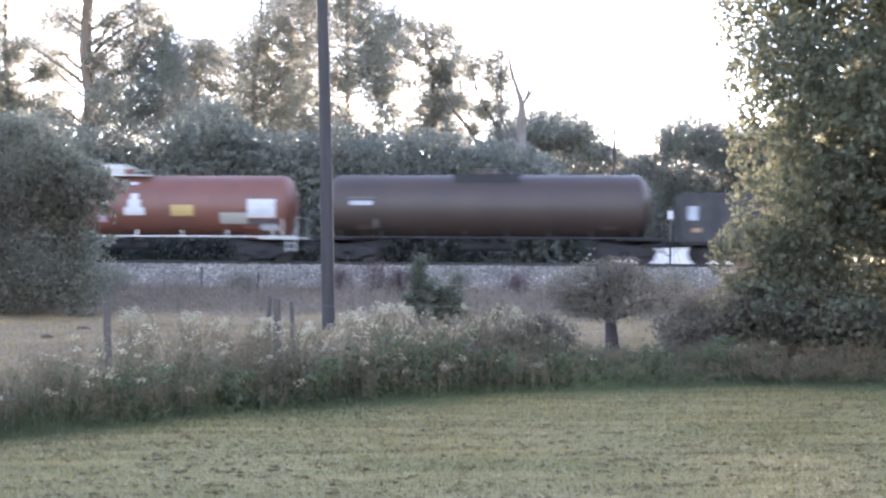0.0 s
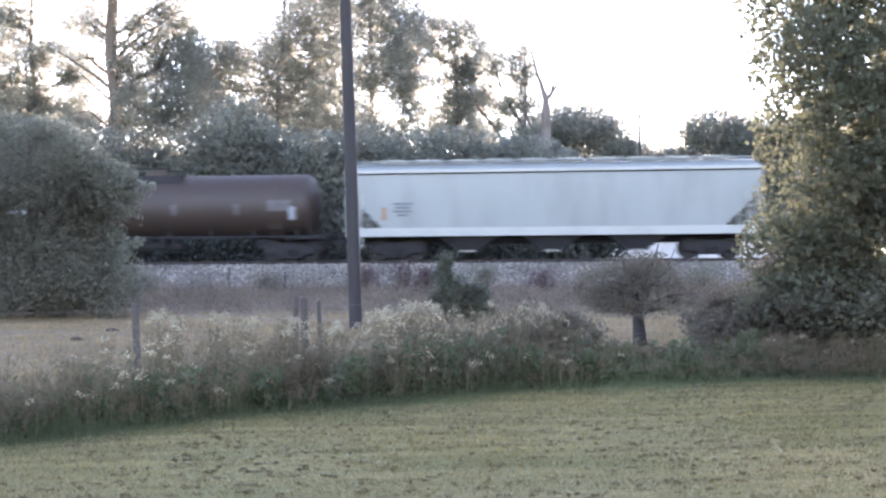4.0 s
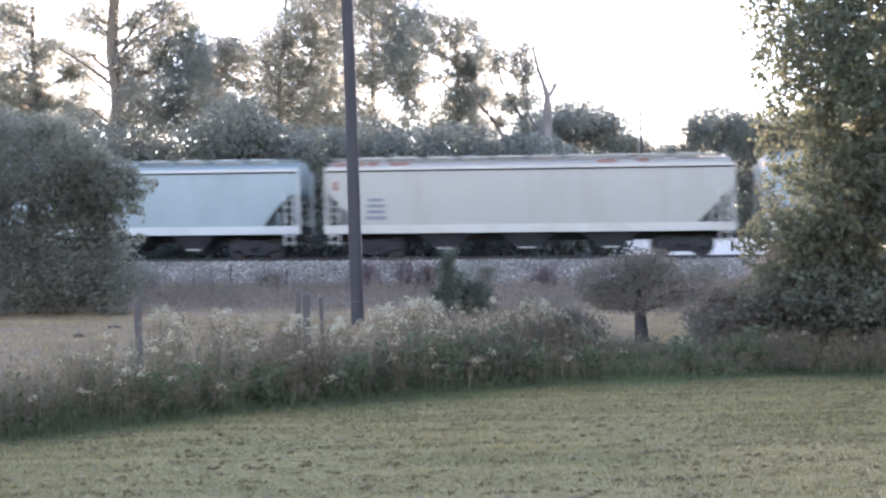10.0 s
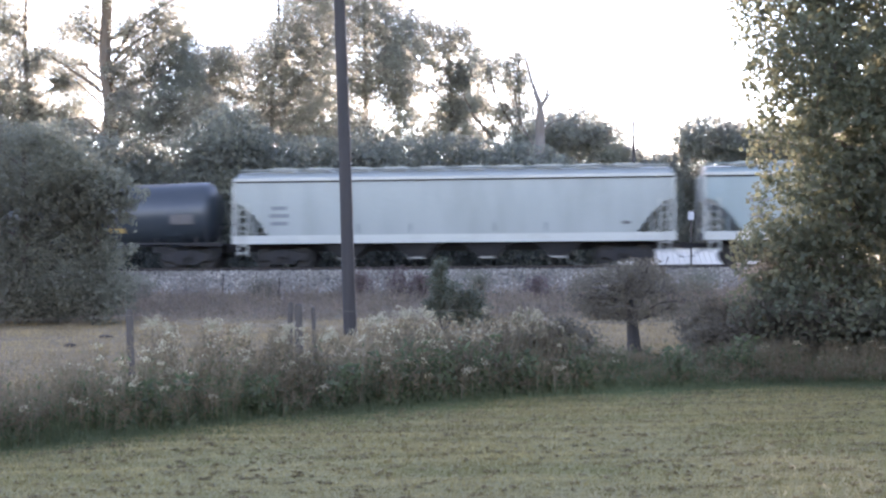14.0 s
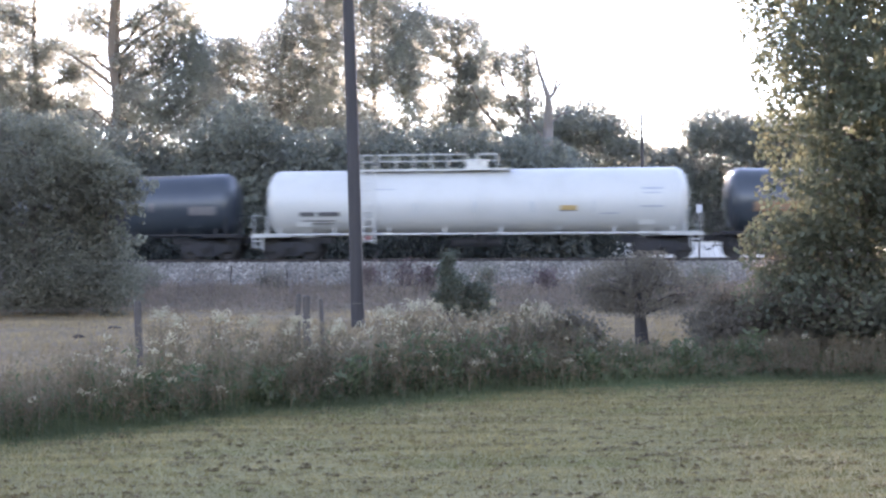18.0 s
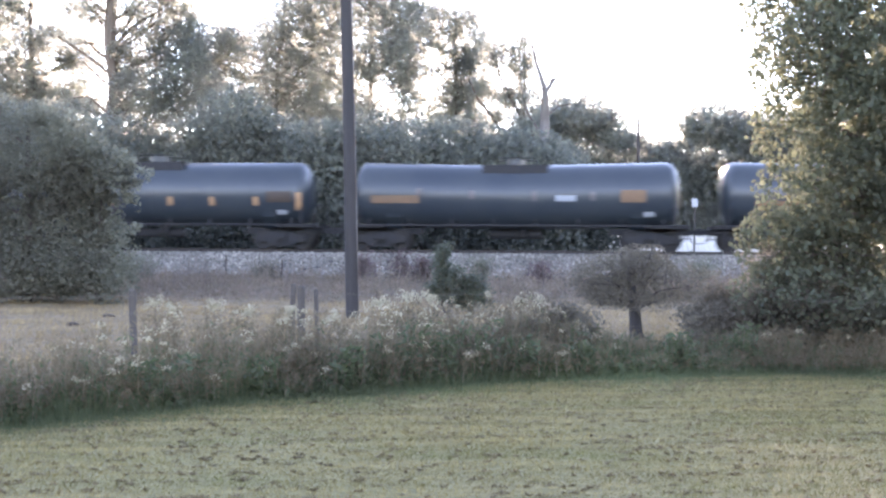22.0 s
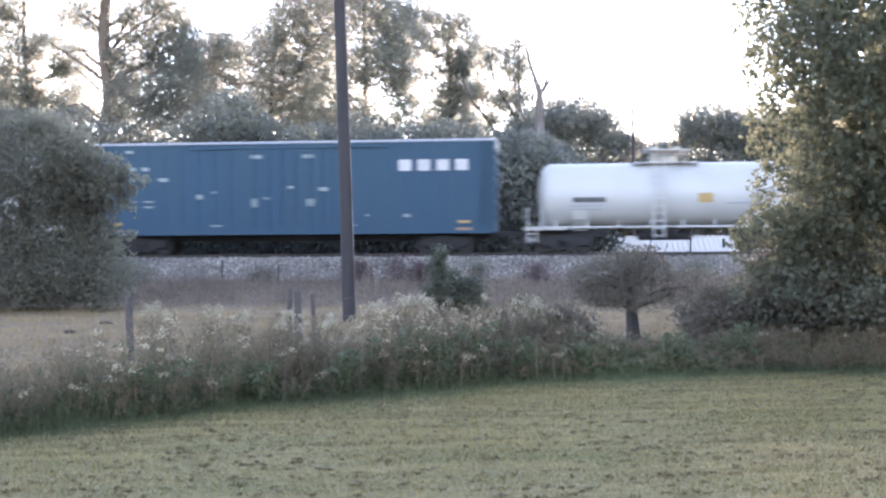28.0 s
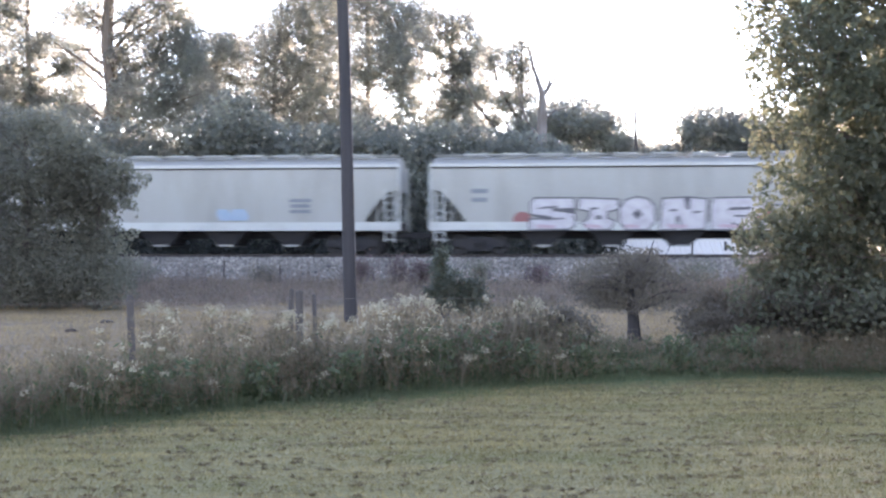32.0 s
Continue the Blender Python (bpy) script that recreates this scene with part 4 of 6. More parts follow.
def graffiti_bubbles(root, x, z, y, widths, h, face, rim, shade, seed):
    """Fat rounded spray-painted shapes: a dark rim, a pale face, a tinted lower half and dark strokes inside."""
    rng = random.Random(seed)
    n = 24
    for w in widths:
        lobes, turned = rng.choice((2, 3, 3, 4)), rng.uniform(0, 6.3)
        wob = [1 + 0.24 * math.sin(k * 2 * math.pi / n * lobes + turned) + rng.uniform(-0.05, 0.05) for k in range(n)]
        cx, cz, lean = x + w / 2, z + h / 2 + rng.uniform(-0.08, 0.08), rng.uniform(-0.15, 0.15)

        def outline(g, lo=-2.0):
            pts = []
            for k in range(n):
                a = 2 * math.pi * k / n
                c, s = math.cos(a), math.sin(a)
                u = math.copysign(abs(c) ** 0.6, c) * (w / 2 * wob[k] + g)
                v = max(min(math.copysign(abs(s) ** 0.6, s) * (h / 2 * wob[k] + g), h / 2 + g), -h / 2 - g * 0.3)
                v = v if v < lo or lo < -1 else lo
                pts.append((cx + u + lean * v, cz + v))
            return pts
        for m, pts, yy in ((rim, outline(0.065), y), (face, outline(0.0), y - 0.006), (shade, outline(-0.05, -0.12 * h), y - 0.012)):
            bm = bmesh.new()
            add_plate(bm, pts, yy - 0.005, yy)
            part("graffiti_shape", bm, m, root, "rounded spray-painted graffiti shape")
        for k in range(2):
            sx, sz, turn = cx + rng.uniform(-0.2, 0.2) * w, cz + (0.18 if k else -0.15) * h, rng.uniform(-0.5, 0.5)
            ln = (0.24 if k else 0.17) * w
            bm = bmesh.new()
            add_plate(bm, [(sx + a * ln * math.cos(turn) - b * math.sin(turn), sz + a * ln * math.sin(turn) + b * math.cos(turn)) for a, b in ((-1, -0.06), (1, -0.07), (1.1, 0.07), (-0.9, 0.08))], y - 0.023, y - 0.018)
            part("graffiti_stroke", bm, PAINT_MAROON if rim is PAINT_MAROON else PAINT_SLATE, root, "dark spray-painted stroke")
        x += w + 0.1


def grown(outline, g):
    """The outline pushed outwards by g."""
    n, out = len(outline), []
    turn = sum(a[0] * b[1] - b[0] * a[1] for a, b in zip(outline, outline[1:] + outline[:1]))
    for i in range(n):
        p, q, r = (Vector(outline[k % n]) for k in (i - 1, i, i + 1))
        a, b = (q - p).normalized(), (r - q).normalized()
        m = Vector((a.y + b.y, -a.x - b.x)) * (1 if turn > 0 else -1)
        out.append(tuple(q + m.normalized() * g * min(1.4, 2 / max(m.length, 0.8))))
    return out


def block_letter(root, x, z, w, h, y, outline, counters=()):
    """One broad spray-painted letter: a dark rim, a chalky face with a pink foot, and dark strokes cut into it."""
    shape = [(x + a * w, z + b * h) for a, b in outline]
    for name, m, pts, yy, label in (("graffiti_rim", PAINT_DARK, grown(shape, 0.075), y, "dark outline of a graffiti letter"), ("graffiti_letter", PAINT_CHALK, shape, y - 0.01, "chalky white graffiti letter")):
        bm = bmesh.new()
        add_plate(bm, pts, yy - 0.006, yy)
        part(name, bm, m, root, label)
    for c in counters:
        bm = bmesh.new()
        add_plate(bm, [(x + a * w, z + b * h) for a, b in c], y - 0.026, y - 0.018)
        part("graffiti_stroke", bm, PAINT_DARK, root, "dark spray-painted stroke")
    bm = bmesh.new()
    add_plate(bm, [(x + 0.12 * w, z + 0.04 * h), (x + 0.6 * w, z + 0.03 * h), (x + 0.55 * w, z + 0.13 * h), (x + 0.16 * w, z + 0.16 * h)], y - 0.036, y - 0.03)
    part("graffiti_stroke", bm, PAINT_PINK, root, "faded pink spray-painted stroke")


def make_train():
    gondola()
    dark_tank(141.5, 156.3, "dark brown weathered tank car with faint white marks", [(-5.65, 2.68, 1.05, 0.2, PAINT_GREY, "stencil"), (-5.65, 2.92, 1.2, 0.06, PAINT_DUST, "stencil"), (-5.0, 1.75, 0.22, 0.4, PAINT_DUST, "placard")],
              TANK_BROWN, 0.0, 4.03, sill_over=0.6)
    r, h, zc, rad = tank(123.5, 140.0, TANK_RED, "rusty orange-red tank car with pale stencil panels", top=4.0, rad=1.45, walkway=TANK_WHITE, sill_over=0.4)
    sp = (r, h, zc, rad)
    for x, z, w, hh, m in ((-5.6, 1.85, 2.5, 0.75, HOPPER_CREAM), (-2.9, 1.95, 0.8, 0.3, HOPPER_CREAM), (-0.6, 1.8, 0.45, 0.5, PAINT_PINK), (0.95, 2.05, 0.95, 0.35, PAINT_WHITE), (0.95, 2.4, 0.6, 0.4, PAINT_WHITE), (0.95, 2.72, 0.35, 0.3, PAINT_WHITE),
                           (3.2, 2.1, 1.05, 0.5, PAINT_YELLOW), (5.6, 1.75, 1.3, 0.5, HOPPER_CREAM), (6.9, 2.2, 1.3, 0.85, PAINT_WHITE), (6.9, 1.45, 1.4, 0.4, PAINT_DARK), (7.2, 1.35, 0.8, 0.3, PAINT_WHITE), (-0.5, 2.5, 0.3, 0.2, PAINT_WHITE), (0.8, 3.35, 0.4, 0.15, PAINT_WHITE)):
        placard(r, sp, x, z + 0.22, w, hh, m)
    bm = bmesh.new()
    add_box(bm, -0.95, 0.15, -0.55, 0.55, 4.02, 4.5)
    part("dome_house", bm, PALE_PAINT_LIT_SILL, r, "pale box over the dome", bevel=0.03)
    for k in range(3):
        placard(r, (r, h, zc, rad + 0.02), -5.6, 1.88 + 0.18 * k, 2.1, 0.07, PAINT_RED, name="stencil")
    r, h = hopper(103.46, 122.05, HOPPER_WHITE, "pale blue-white covered hopper car, clean, with dark end frames", bays=3)
    stencil_rows("stencil", r, -h + 2.6, 2.55, -1.595, (0.9, 0.7, 0.85, 0.5), PAINT_SLATE)
    plate("placard", r, -h + 1.75, 2.1, 0.2, 0.6, -1.595, PAINT_ORANGE)
    dark_tank(86.3, 101.93, "dark brown-black tank car with a white stencilled mark", [(-6.0, 2.35, 1.9, 0.2, PAINT_GREY, "stencil"), (-5.9, 2.05, 1.2, 0.08, PAINT_GREY, "stencil"), (-7.2, 2.3, 0.3, 0.5, PAINT_RED, "placard"), (-2.0, 2.4, 0.25, 0.45, PAINT_DUST, "placard"),
                                         (1.25, 2.4, 0.25, 0.5, PAINT_DUST, "placard"), (4.2, 2.4, 0.25, 0.5, PAINT_DUST, "placard"), (6.2, 2.55, 1.1, 0.5, PAINT_DUST, "placard"), (6.8, 2.2, 0.3, 0.6, PAINT_GREY, "placard")], TANK_BROWN, 0.0, 4.05, sill_over=0.6)
    r, h = hopper(64.92, 84.36, HOPPER_BLUE, "pale blue-grey covered hopper car with red and white graffiti", bays=3)
    stencil_rows("stencil", r, -h + 2.35, 2.75, -1.595, (0.8, 0.9, 0.6, 0.5, 0.8), PAINT_SLATE, 0.28, 0.14)
    graffiti_bubbles(r, -5.5, 1.2, -1.614, (0.46, 0.5, 0.45, 0.36, 0.5, 0.42), 0.8, PALE_PAINT_LIT_SILL, PAINT_SLATE, PAINT_PINK, 3)
    graffiti_bubbles(r, -1.95, 1.2, -1.614, (0.82, 0.85, 0.85, 0.9), 1.08, PALE_PAINT_LIT_SILL, PAINT_MAROON, PAINT_PINK, 5)
    plate("patch", r, 3.65, 1.8, 0.2, 0.3, -1.595, HOPPER_WHITE)
    plate("patch", r, 5.8, 1.36, 1.14, 0.36, -1.615, PAINT_WHITE)
    plate("placard", r, 6.2, 1.92, 0.4, 0.2, -1.595, PAINT_DARK)
    for x in (-h + 1.6,):
        plate("placard", r, x, 1.9, 0.2, 0.5, -1.595, PAINT_ORANGE)
    plate("patch", r, 7.42, 1.86, 0.85, 0.5, -1.595, HOPPER_WHITE)
    r, h = hopper(45.33, 63.74, HOPPER_CREAM, "off-white covered hopper car streaked with rust along its roof", bays=3)
    stencil_rows("stencil", r, -h + 2.4, 2.6, -1.595, (0.7, 0.85, 0.8, 0.9), PAINT_SLATE, 0.27, 0.13)
    for x, w, zz in ((-h + 3.4, 0.95, 4.26), (-h + 1.5, 0.8, 4.3), (-h + 0.7, 0.9, 4.3), (-h + 2.2, 0.5, 4.32), (3.6, 1.0, 4.3), (5.2, 0.6, 4.3)):
        bm = bmesh.new()
        ring = [(x + w / 2 * math.cos(a) * (1 + 0.2 * math.sin(3 * a + x)), math.sin(a)) for a in [2 * math.pi * k / 14 for k in range(14)]]
        top, bot = [], []
        for px, q in ring:
            t = 0.5 + 0.45 * q
            y, z = -1.34 + 0.5 * t, 4.13 + 0.22 * t
            top.append((px, y - 0.012, z + 0.02))
            bot.append((px, y, z - 0.01))
        add_loft(bm, [bot, top])
        part("rust_patch", bm, RUST, r, "rust patch on the roof slope")
    for x, z, w, hh in ((-h + 0.55, 3.25, 0.22, 0.4), (5.9, 3.3, 0.5, 0.1)):
        plate("rust_streak", r, x, z, w, hh, -1.6, HOPPER_CREAM if x > 0 else RUST)
    r, h = hopper(24.73, 44.22, HOPPER_BLUE, "pale blue-grey covered hopper car with plain sides", bays=4, round_ends=True)
    stencil_rows("stencil", r, -h + 2.45, 2.85, -1.595, (0.9, 0.7, 0.85), PAINT_SLATE, 0.35, 0.18)
    r, h = hopper(3.49, 23.57, HOPPER_WHITE, "white covered hopper car with plain sides and dark end frames", bays=4, round_ends=True)
    stencil_rows("stencil", r, -h + 2.2, 2.7, -1.595, (0.7, 0.9, 0.8), PAINT_SLATE, 0.35, 0.18)
    plate("placard", r, h - 2.2, 1.9, 0.35, 0.14, -1.595, PAINT_DARK)
    for x in (-4.2, -1.8, 2.0, 4.3):
        plate("stencil", r, x, 1.75, 0.08, 0.4, -1.595, PAINT_SLATE)
    yel, org, gry, wht, band = PAINT_YELLOW, PAINT_ORANGE, PAINT_DUST, PAINT_GREY, PAINT_BAND
    dark_tank(-12.2, 2.52, "black tank car with a sloped shell and an orange panel", [(-5.2, 2.25, 2.1, 0.45, band, "placard"), (2.75, 1.75, 0.8, 0.22, yel, "placard"), (5.9, 2.25, 1.1, 0.45, gry, "placard"), (-3.9, 2.55, 0.25, 0.45, gry, "placard"),
                                                                             (-1.8, 2.55, 0.25, 0.45, gry, "placard"), (1.2, 2.55, 0.25, 0.45, gry, "placard"), (3.5, 2.55, 0.2, 0.3, gry, "placard")])
    top_panel(CARS[-1][0], -1.0, 3.95)
    r, h, zc, rad = tank(-33.2, -13.82, TANK_WHITE, "long white tank car with a railed top platform", top=4.12, rad=1.5, sill_over=0.55, walkway=TANK_WHITE, dome="rails", rail_len=3.1, rail_mid=-2.0)
    sp = (r, h, zc, rad)
    placard(r, sp, 4.3, 2.25, 0.75, 0.24, PAINT_YELLOW, "yellow warning panel")
    placard(r, sp, 4.3, 2.13, 0.75, 0.05, PAINT_DARK)
    for x, z, w, hh in ((-7.6, 2.05, 0.7, 0.2), (-6.6, 2.05, 1.0, 0.2), (-7.1, 1.75, 1.5, 0.05), (-7.1, 1.62, 1.3, 0.05), (8.0, 3.1, 0.9, 0.1), (8.0, 2.9, 0.8, 0.06), (8.0, 2.3, 1.0, 0.06), (6.1, 2.0, 0.8, 0.06), (-4.0, 3.15, 0.9, 0.05)):
        placard(r, sp, x, z, w, hh, PAINT_DARK if z < 2.2 and x < 0 else PAINT_GREY, name="stencil")
    for x in (-2.6, 0.1, 2.7, 5.4):
        placard(r, sp, x, 2.3, 0.06, 0.5, PAINT_GREY, name="stencil")
    ladder(r, -4.75, -1.52, 0.7, 4.05, 0.5, TANK_WHITE)
    plate("step_panel", r, -4.75, 0.95, 0.3, 0.18, -1.56, PAINT_RED)
    dark_tank(-49.63, -34.62, "blue-black tank car with yellow panel and orange mark", [(1.8, 2.4, 0.9, 0.3, yel, "placard"), (-5.0, 2.15, 2.2, 0.2, band, "placard"), (-3.9, 2.4, 0.2, 0.4, band, "placard"), (6.1, 2.25, 1.3, 0.4, gry, "placard"), (3.7, 2.4, 0.2, 0.4, gry, "placard")])
    top_panel(CARS[-1][0], 0.7, 3.95)
    dark_tank(-66.25, -51.42, "black tank car with an orange stencil band and white panel", [(-5.4, 2.3, 2.2, 0.35, band, "placard"), (-4.3, 2.65, 0.25, 0.3, gry, "placard"), (2.3, 2.35, 0.9, 0.26, wht, "placard"), (5.3, 2.45, 1.1, 0.55, band, "placard"),
                                                                                      (0.9, 2.45, 0.25, 0.45, gry, "placard"), (3.5, 2.45, 0.25, 0.4, gry, "placard"), (-1.9, 2.5, 0.25, 0.4, gry, "placard"), (6.0, 1.65, 0.5, 0.22, wht, "stencil")])
    dark_tank(-83.15, -68.25, "blue-black tank car with a row of orange reflector squares", [(7.0, 2.2, 0.3, 0.8, org, "reflector"), (5.0, 2.2, 0.27, 0.4, org, "reflector"), (2.95, 2.2, 0.27, 0.4, org, "reflector"), (0.95, 2.2, 0.27, 0.4, org, "reflector"),
                                                                                        (-1.85, 2.2, 0.27, 0.4, org, "reflector"), (-4.15, 2.2, 0.27, 0.4, org, "reflector"), (-5.6, 2.1, 1.8, 0.25, band, "placard"), (6.2, 1.7, 0.5, 0.22, wht, "stencil"), (6.1, 2.4, 1.2, 0.5, TANK_BROWN, "placard")], sag=0.0)
    dark_tank(-100.05, -84.87, "black sloped tank car with orange panels and grey sheen", [(-5.4, 2.3, 2.3, 0.3, band, "placard"), (2.3, 2.35, 0.95, 0.35, band, "placard"), (6.0, 2.45, 1.3, 0.5, gry, "placard"), (0.9, 2.5, 0.25, 0.4, gry, "placard"), (3.6, 2.5, 0.25, 0.4, gry, "placard"),
                                                                                     (-1.7, 2.5, 0.25, 0.4, gry, "placard"), (5.9, 1.7, 0.5, 0.25, wht, "stencil")])
    r, h, zc, rad = tank(-113.1, -101.65, TANK_WHITE, "short white tank car with a railed dome and yellow panel", top=4.05, rad=1.45, sill_over=0.6, walkway=TANK_WHITE, dome="cage")
    sp = (r, h, zc, rad)
    placard(r, sp, 1.7, 2.4, 0.65, 0.42, PAINT_YELLOW, "yellow warning panel")
    for x, z, w, hh, m in ((-3.9, 2.35, 0.5, 0.22, PAINT_DARK), (-3.2, 2.35, 1.0, 0.22, PAINT_DARK), (-3.6, 2.08, 1.6, 0.05, PAINT_GREY), (-3.6, 1.92, 1.4, 0.05, PAINT_GREY), (3.3, 2.15, 1.4, 0.08, PAINT_GREY), (4.0, 1.95, 0.6, 0.35, PAINT_DARK), (4.3, 2.55, 1.0, 0.4, HOPPER_GREY)):
        placard(r, sp, x, z, w, hh, m, name="stencil")
    ladder(r, -0.35, -1.5, 0.6, 4.0, 0.45, TANK_WHITE)
    bm = bmesh.new()
    add_box(bm, -1.0, 1.1, -1.15, 1.15, 4.55, 4.6)
    part("sun_shade", bm, TANK_WHITE, r, "white platform over the dome")
    for xx in (-0.5, 0.5):
        for yy in (-0.5, 0.5):
            bm = bmesh.new()
            add_tube(bm, [(xx, yy, 4.0), (xx, yy, 4.75)], 0.06, 6)
            part("dome_post", bm, TANK_WHITE, r)
    boxcar(-133.78, -115.01)
    r, h = hopper(-154.7, -135.16, HOPPER_GREY, "light grey covered hopper car with large white graffiti lettering", bays=4, round_ends=True)
    z, y, tall = 1.13, -1.618, 1.36
    block_letter(r, -5.2, z, 1.95, tall, y, [(0.0, 0.0), (0.9, 0.02), (1.0, 0.14), (1.0, 0.5), (0.5, 0.6), (0.52, 0.68), (1.0, 0.7), (0.98, 1.0), (0.12, 1.0), (0.02, 0.86), (0.03, 0.5), (0.5, 0.42), (0.5, 0.34), (0.0, 0.3)],
                 [[(0.15, 0.66), (0.62, 0.7), (0.66, 0.76), (0.3, 0.74)], [(0.3, 0.28), (0.78, 0.33), (0.8, 0.38), (0.34, 0.34)]])
    block_letter(r, -3.02, z, 1.7, tall, y - 0.001, [(0.28, 0.0), (0.78, 0.0), (0.9, 0.25), (0.7, 0.36), (0.74, 0.6), (1.0, 0.66), (1.0, 0.95), (0.02, 1.0), (0.0, 0.66), (0.3, 0.6), (0.26, 0.34), (0.1, 0.2)],
                 [[(0.3, 0.62), (0.5, 0.66), (0.48, 0.72), (0.26, 0.69)], [(0.42, 0.3), (0.6, 0.34), (0.56, 0.46), (0.44, 0.44)]])
    block_letter(r, -1.22, z, 1.5, tall, y, [(0.2, 0.0), (0.8, 0.0), (1.0, 0.25), (1.0, 0.72), (0.82, 0.95), (0.5, 1.03), (0.18, 0.92), (0.0, 0.66), (0.02, 0.24)], [[(0.36, 0.5), (0.5, 0.3), (0.66, 0.48), (0.54, 0.66)]])
    block_letter(r, 0.56, z, 2.0, tall, y - 0.001, [(0.0, 0.0), (0.3, 0.0), (0.34, 0.42), (0.42, 0.42), (0.48, 0.0), (0.95, 0.02), (1.0, 0.95), (0.66, 1.0), (0.62, 0.62), (0.56, 0.64), (0.5, 1.0), (0.06, 0.97)], [[(0.2, 0.56), (0.36, 0.6), (0.34, 0.66), (0.2, 0.63)], [(0.7, 0.5), (0.9, 0.54), (0.88, 0.6), (0.7, 0.57)]])
    block_letter(r, 2.78, z, 2.35, tall, y, [(0.0, 0.0), (0.34, 0.0), (0.38, 0.24), (0.62, 0.0), (1.0, 0.04), (0.98, 0.16), (0.76, 0.4), (0.98, 0.5), (1.0, 0.84), (0.86, 1.0), (0.06, 0.98), (0.0, 0.8)],
                 [[(0.3, 0.6), (0.7, 0.62), (0.74, 0.72), (0.34, 0.7)], [(0.4, 0.4), (0.62, 0.38), (0.66, 0.44), (0.44, 0.46)]])
    for x in (-5.55, 5.2):
        bm = bmesh.new()
        add_plate(bm, [(x + 0.42 * math.cos(a), 1.52 + 0.4 * math.sin(a)) for a in [2 * math.pi * k / 18 for k in range(18)]], -1.596, -1.59)
        part("graffiti_blob", bm, PAINT_RED, r, "red spray-painted blob")
    stencil_rows("stencil", r, -h + 2.3, 2.85, -1.595, (0.75, 0.7), PAINT_SLATE, 0.4, 0.2)
    stencil_rows("stencil", r, 6.0, 2.4, -1.595, (1.3, 1.7, 0.9), PAINT_SLATE, 0.2, 0.13)
    r, h = hopper(-175.5, -155.97, HOPPER_GREY, "light grey covered hopper car with a small blue graffiti tag", bays=4, round_ends=True)
    stencil_rows("stencil", r, h - 4.6, 2.45, -1.595, (1.0, 0.9, 0.95), PAINT_SLATE, 0.25, 0.1)
    graffiti_blocks(r, h - 8.3, 1.65, -1.6, (0.35, 0.3, 0.3), 0.3, PAINT_BLUE, PAINT_BLUE, 8)
    hopper(-196.2, -176.8, HOPPER_WHITE, "white covered hopper car at the end of the view", bays=4)


make_train()

# ---- beyond the railway ----


def shed():
    root = tagged(new("metal_shed"), "long low shed with a pale ribbed metal roof", "shed")
    root.location = (6.5, 74.5, -0.9)
    bm = bmesh.new()
    add_box(bm, -9.5, 9.5, -4.2, 4.2, 0, 1.75)
    part("walls", bm, SHED_WALL, root)
    for s in (-1, 1):
        bm = bmesh.new()
        add_loft(bm, [[(x, s * 4.9, 1.55), (x, 0, 3.1), (x, 0, 3.16), (x, s * 4.9, 1.61)] for x in (-10, 10)])
        slope = part("roof_slope", bm, ROOF_TIN, root)
        for k in range(66):
            bm = bmesh.new()
            x = -9.95 + k * 0.303
            add_loft(bm, [[(x + d, s * 4.9, 1.61 + e), (x + d, 0, 3.16 + e)] + [(x + d + 0.05, 0, 3.16 + e), (x + d + 0.05, s * 4.9, 1.61 + e)] for d, e in ((0, 0), (0, 0.09))])
            part("roof_rib", bm, ROOF_TIN, slope)
    bm = bmesh.new()
    add_box(bm, -10, 10, -0.15, 0.15, 3.13, 3.24)
    part("ridge_cap", bm, ROOF_TIN, root)
    bm = bmesh.new()
    add_tube(bm, [(2.3, -2.0, 2.4), (2.3, -2.0, 3.05)], 0.07, 8)
    part("vent_pipe", bm, IRON, root)


shed()


def far_pole():
    bm = bmesh.new()
    add_tube(bm, [(4.9, 95, -0.9), (4.85, 95, 12.3)], [0.16, 0.1], 8)
    tagged(part("utility_pole", bm, POLE_WOOD), "thin distant wooden utility pole above the trees", "pole")


far_pole()


def at75(px, y):
    """The place along x, at distance y, of a bearing given on the plane 75 m off."""
    return px * y / 75.0


HAZY = "tall backlit tree with haze-greyed leaf colour and gaps of sky"
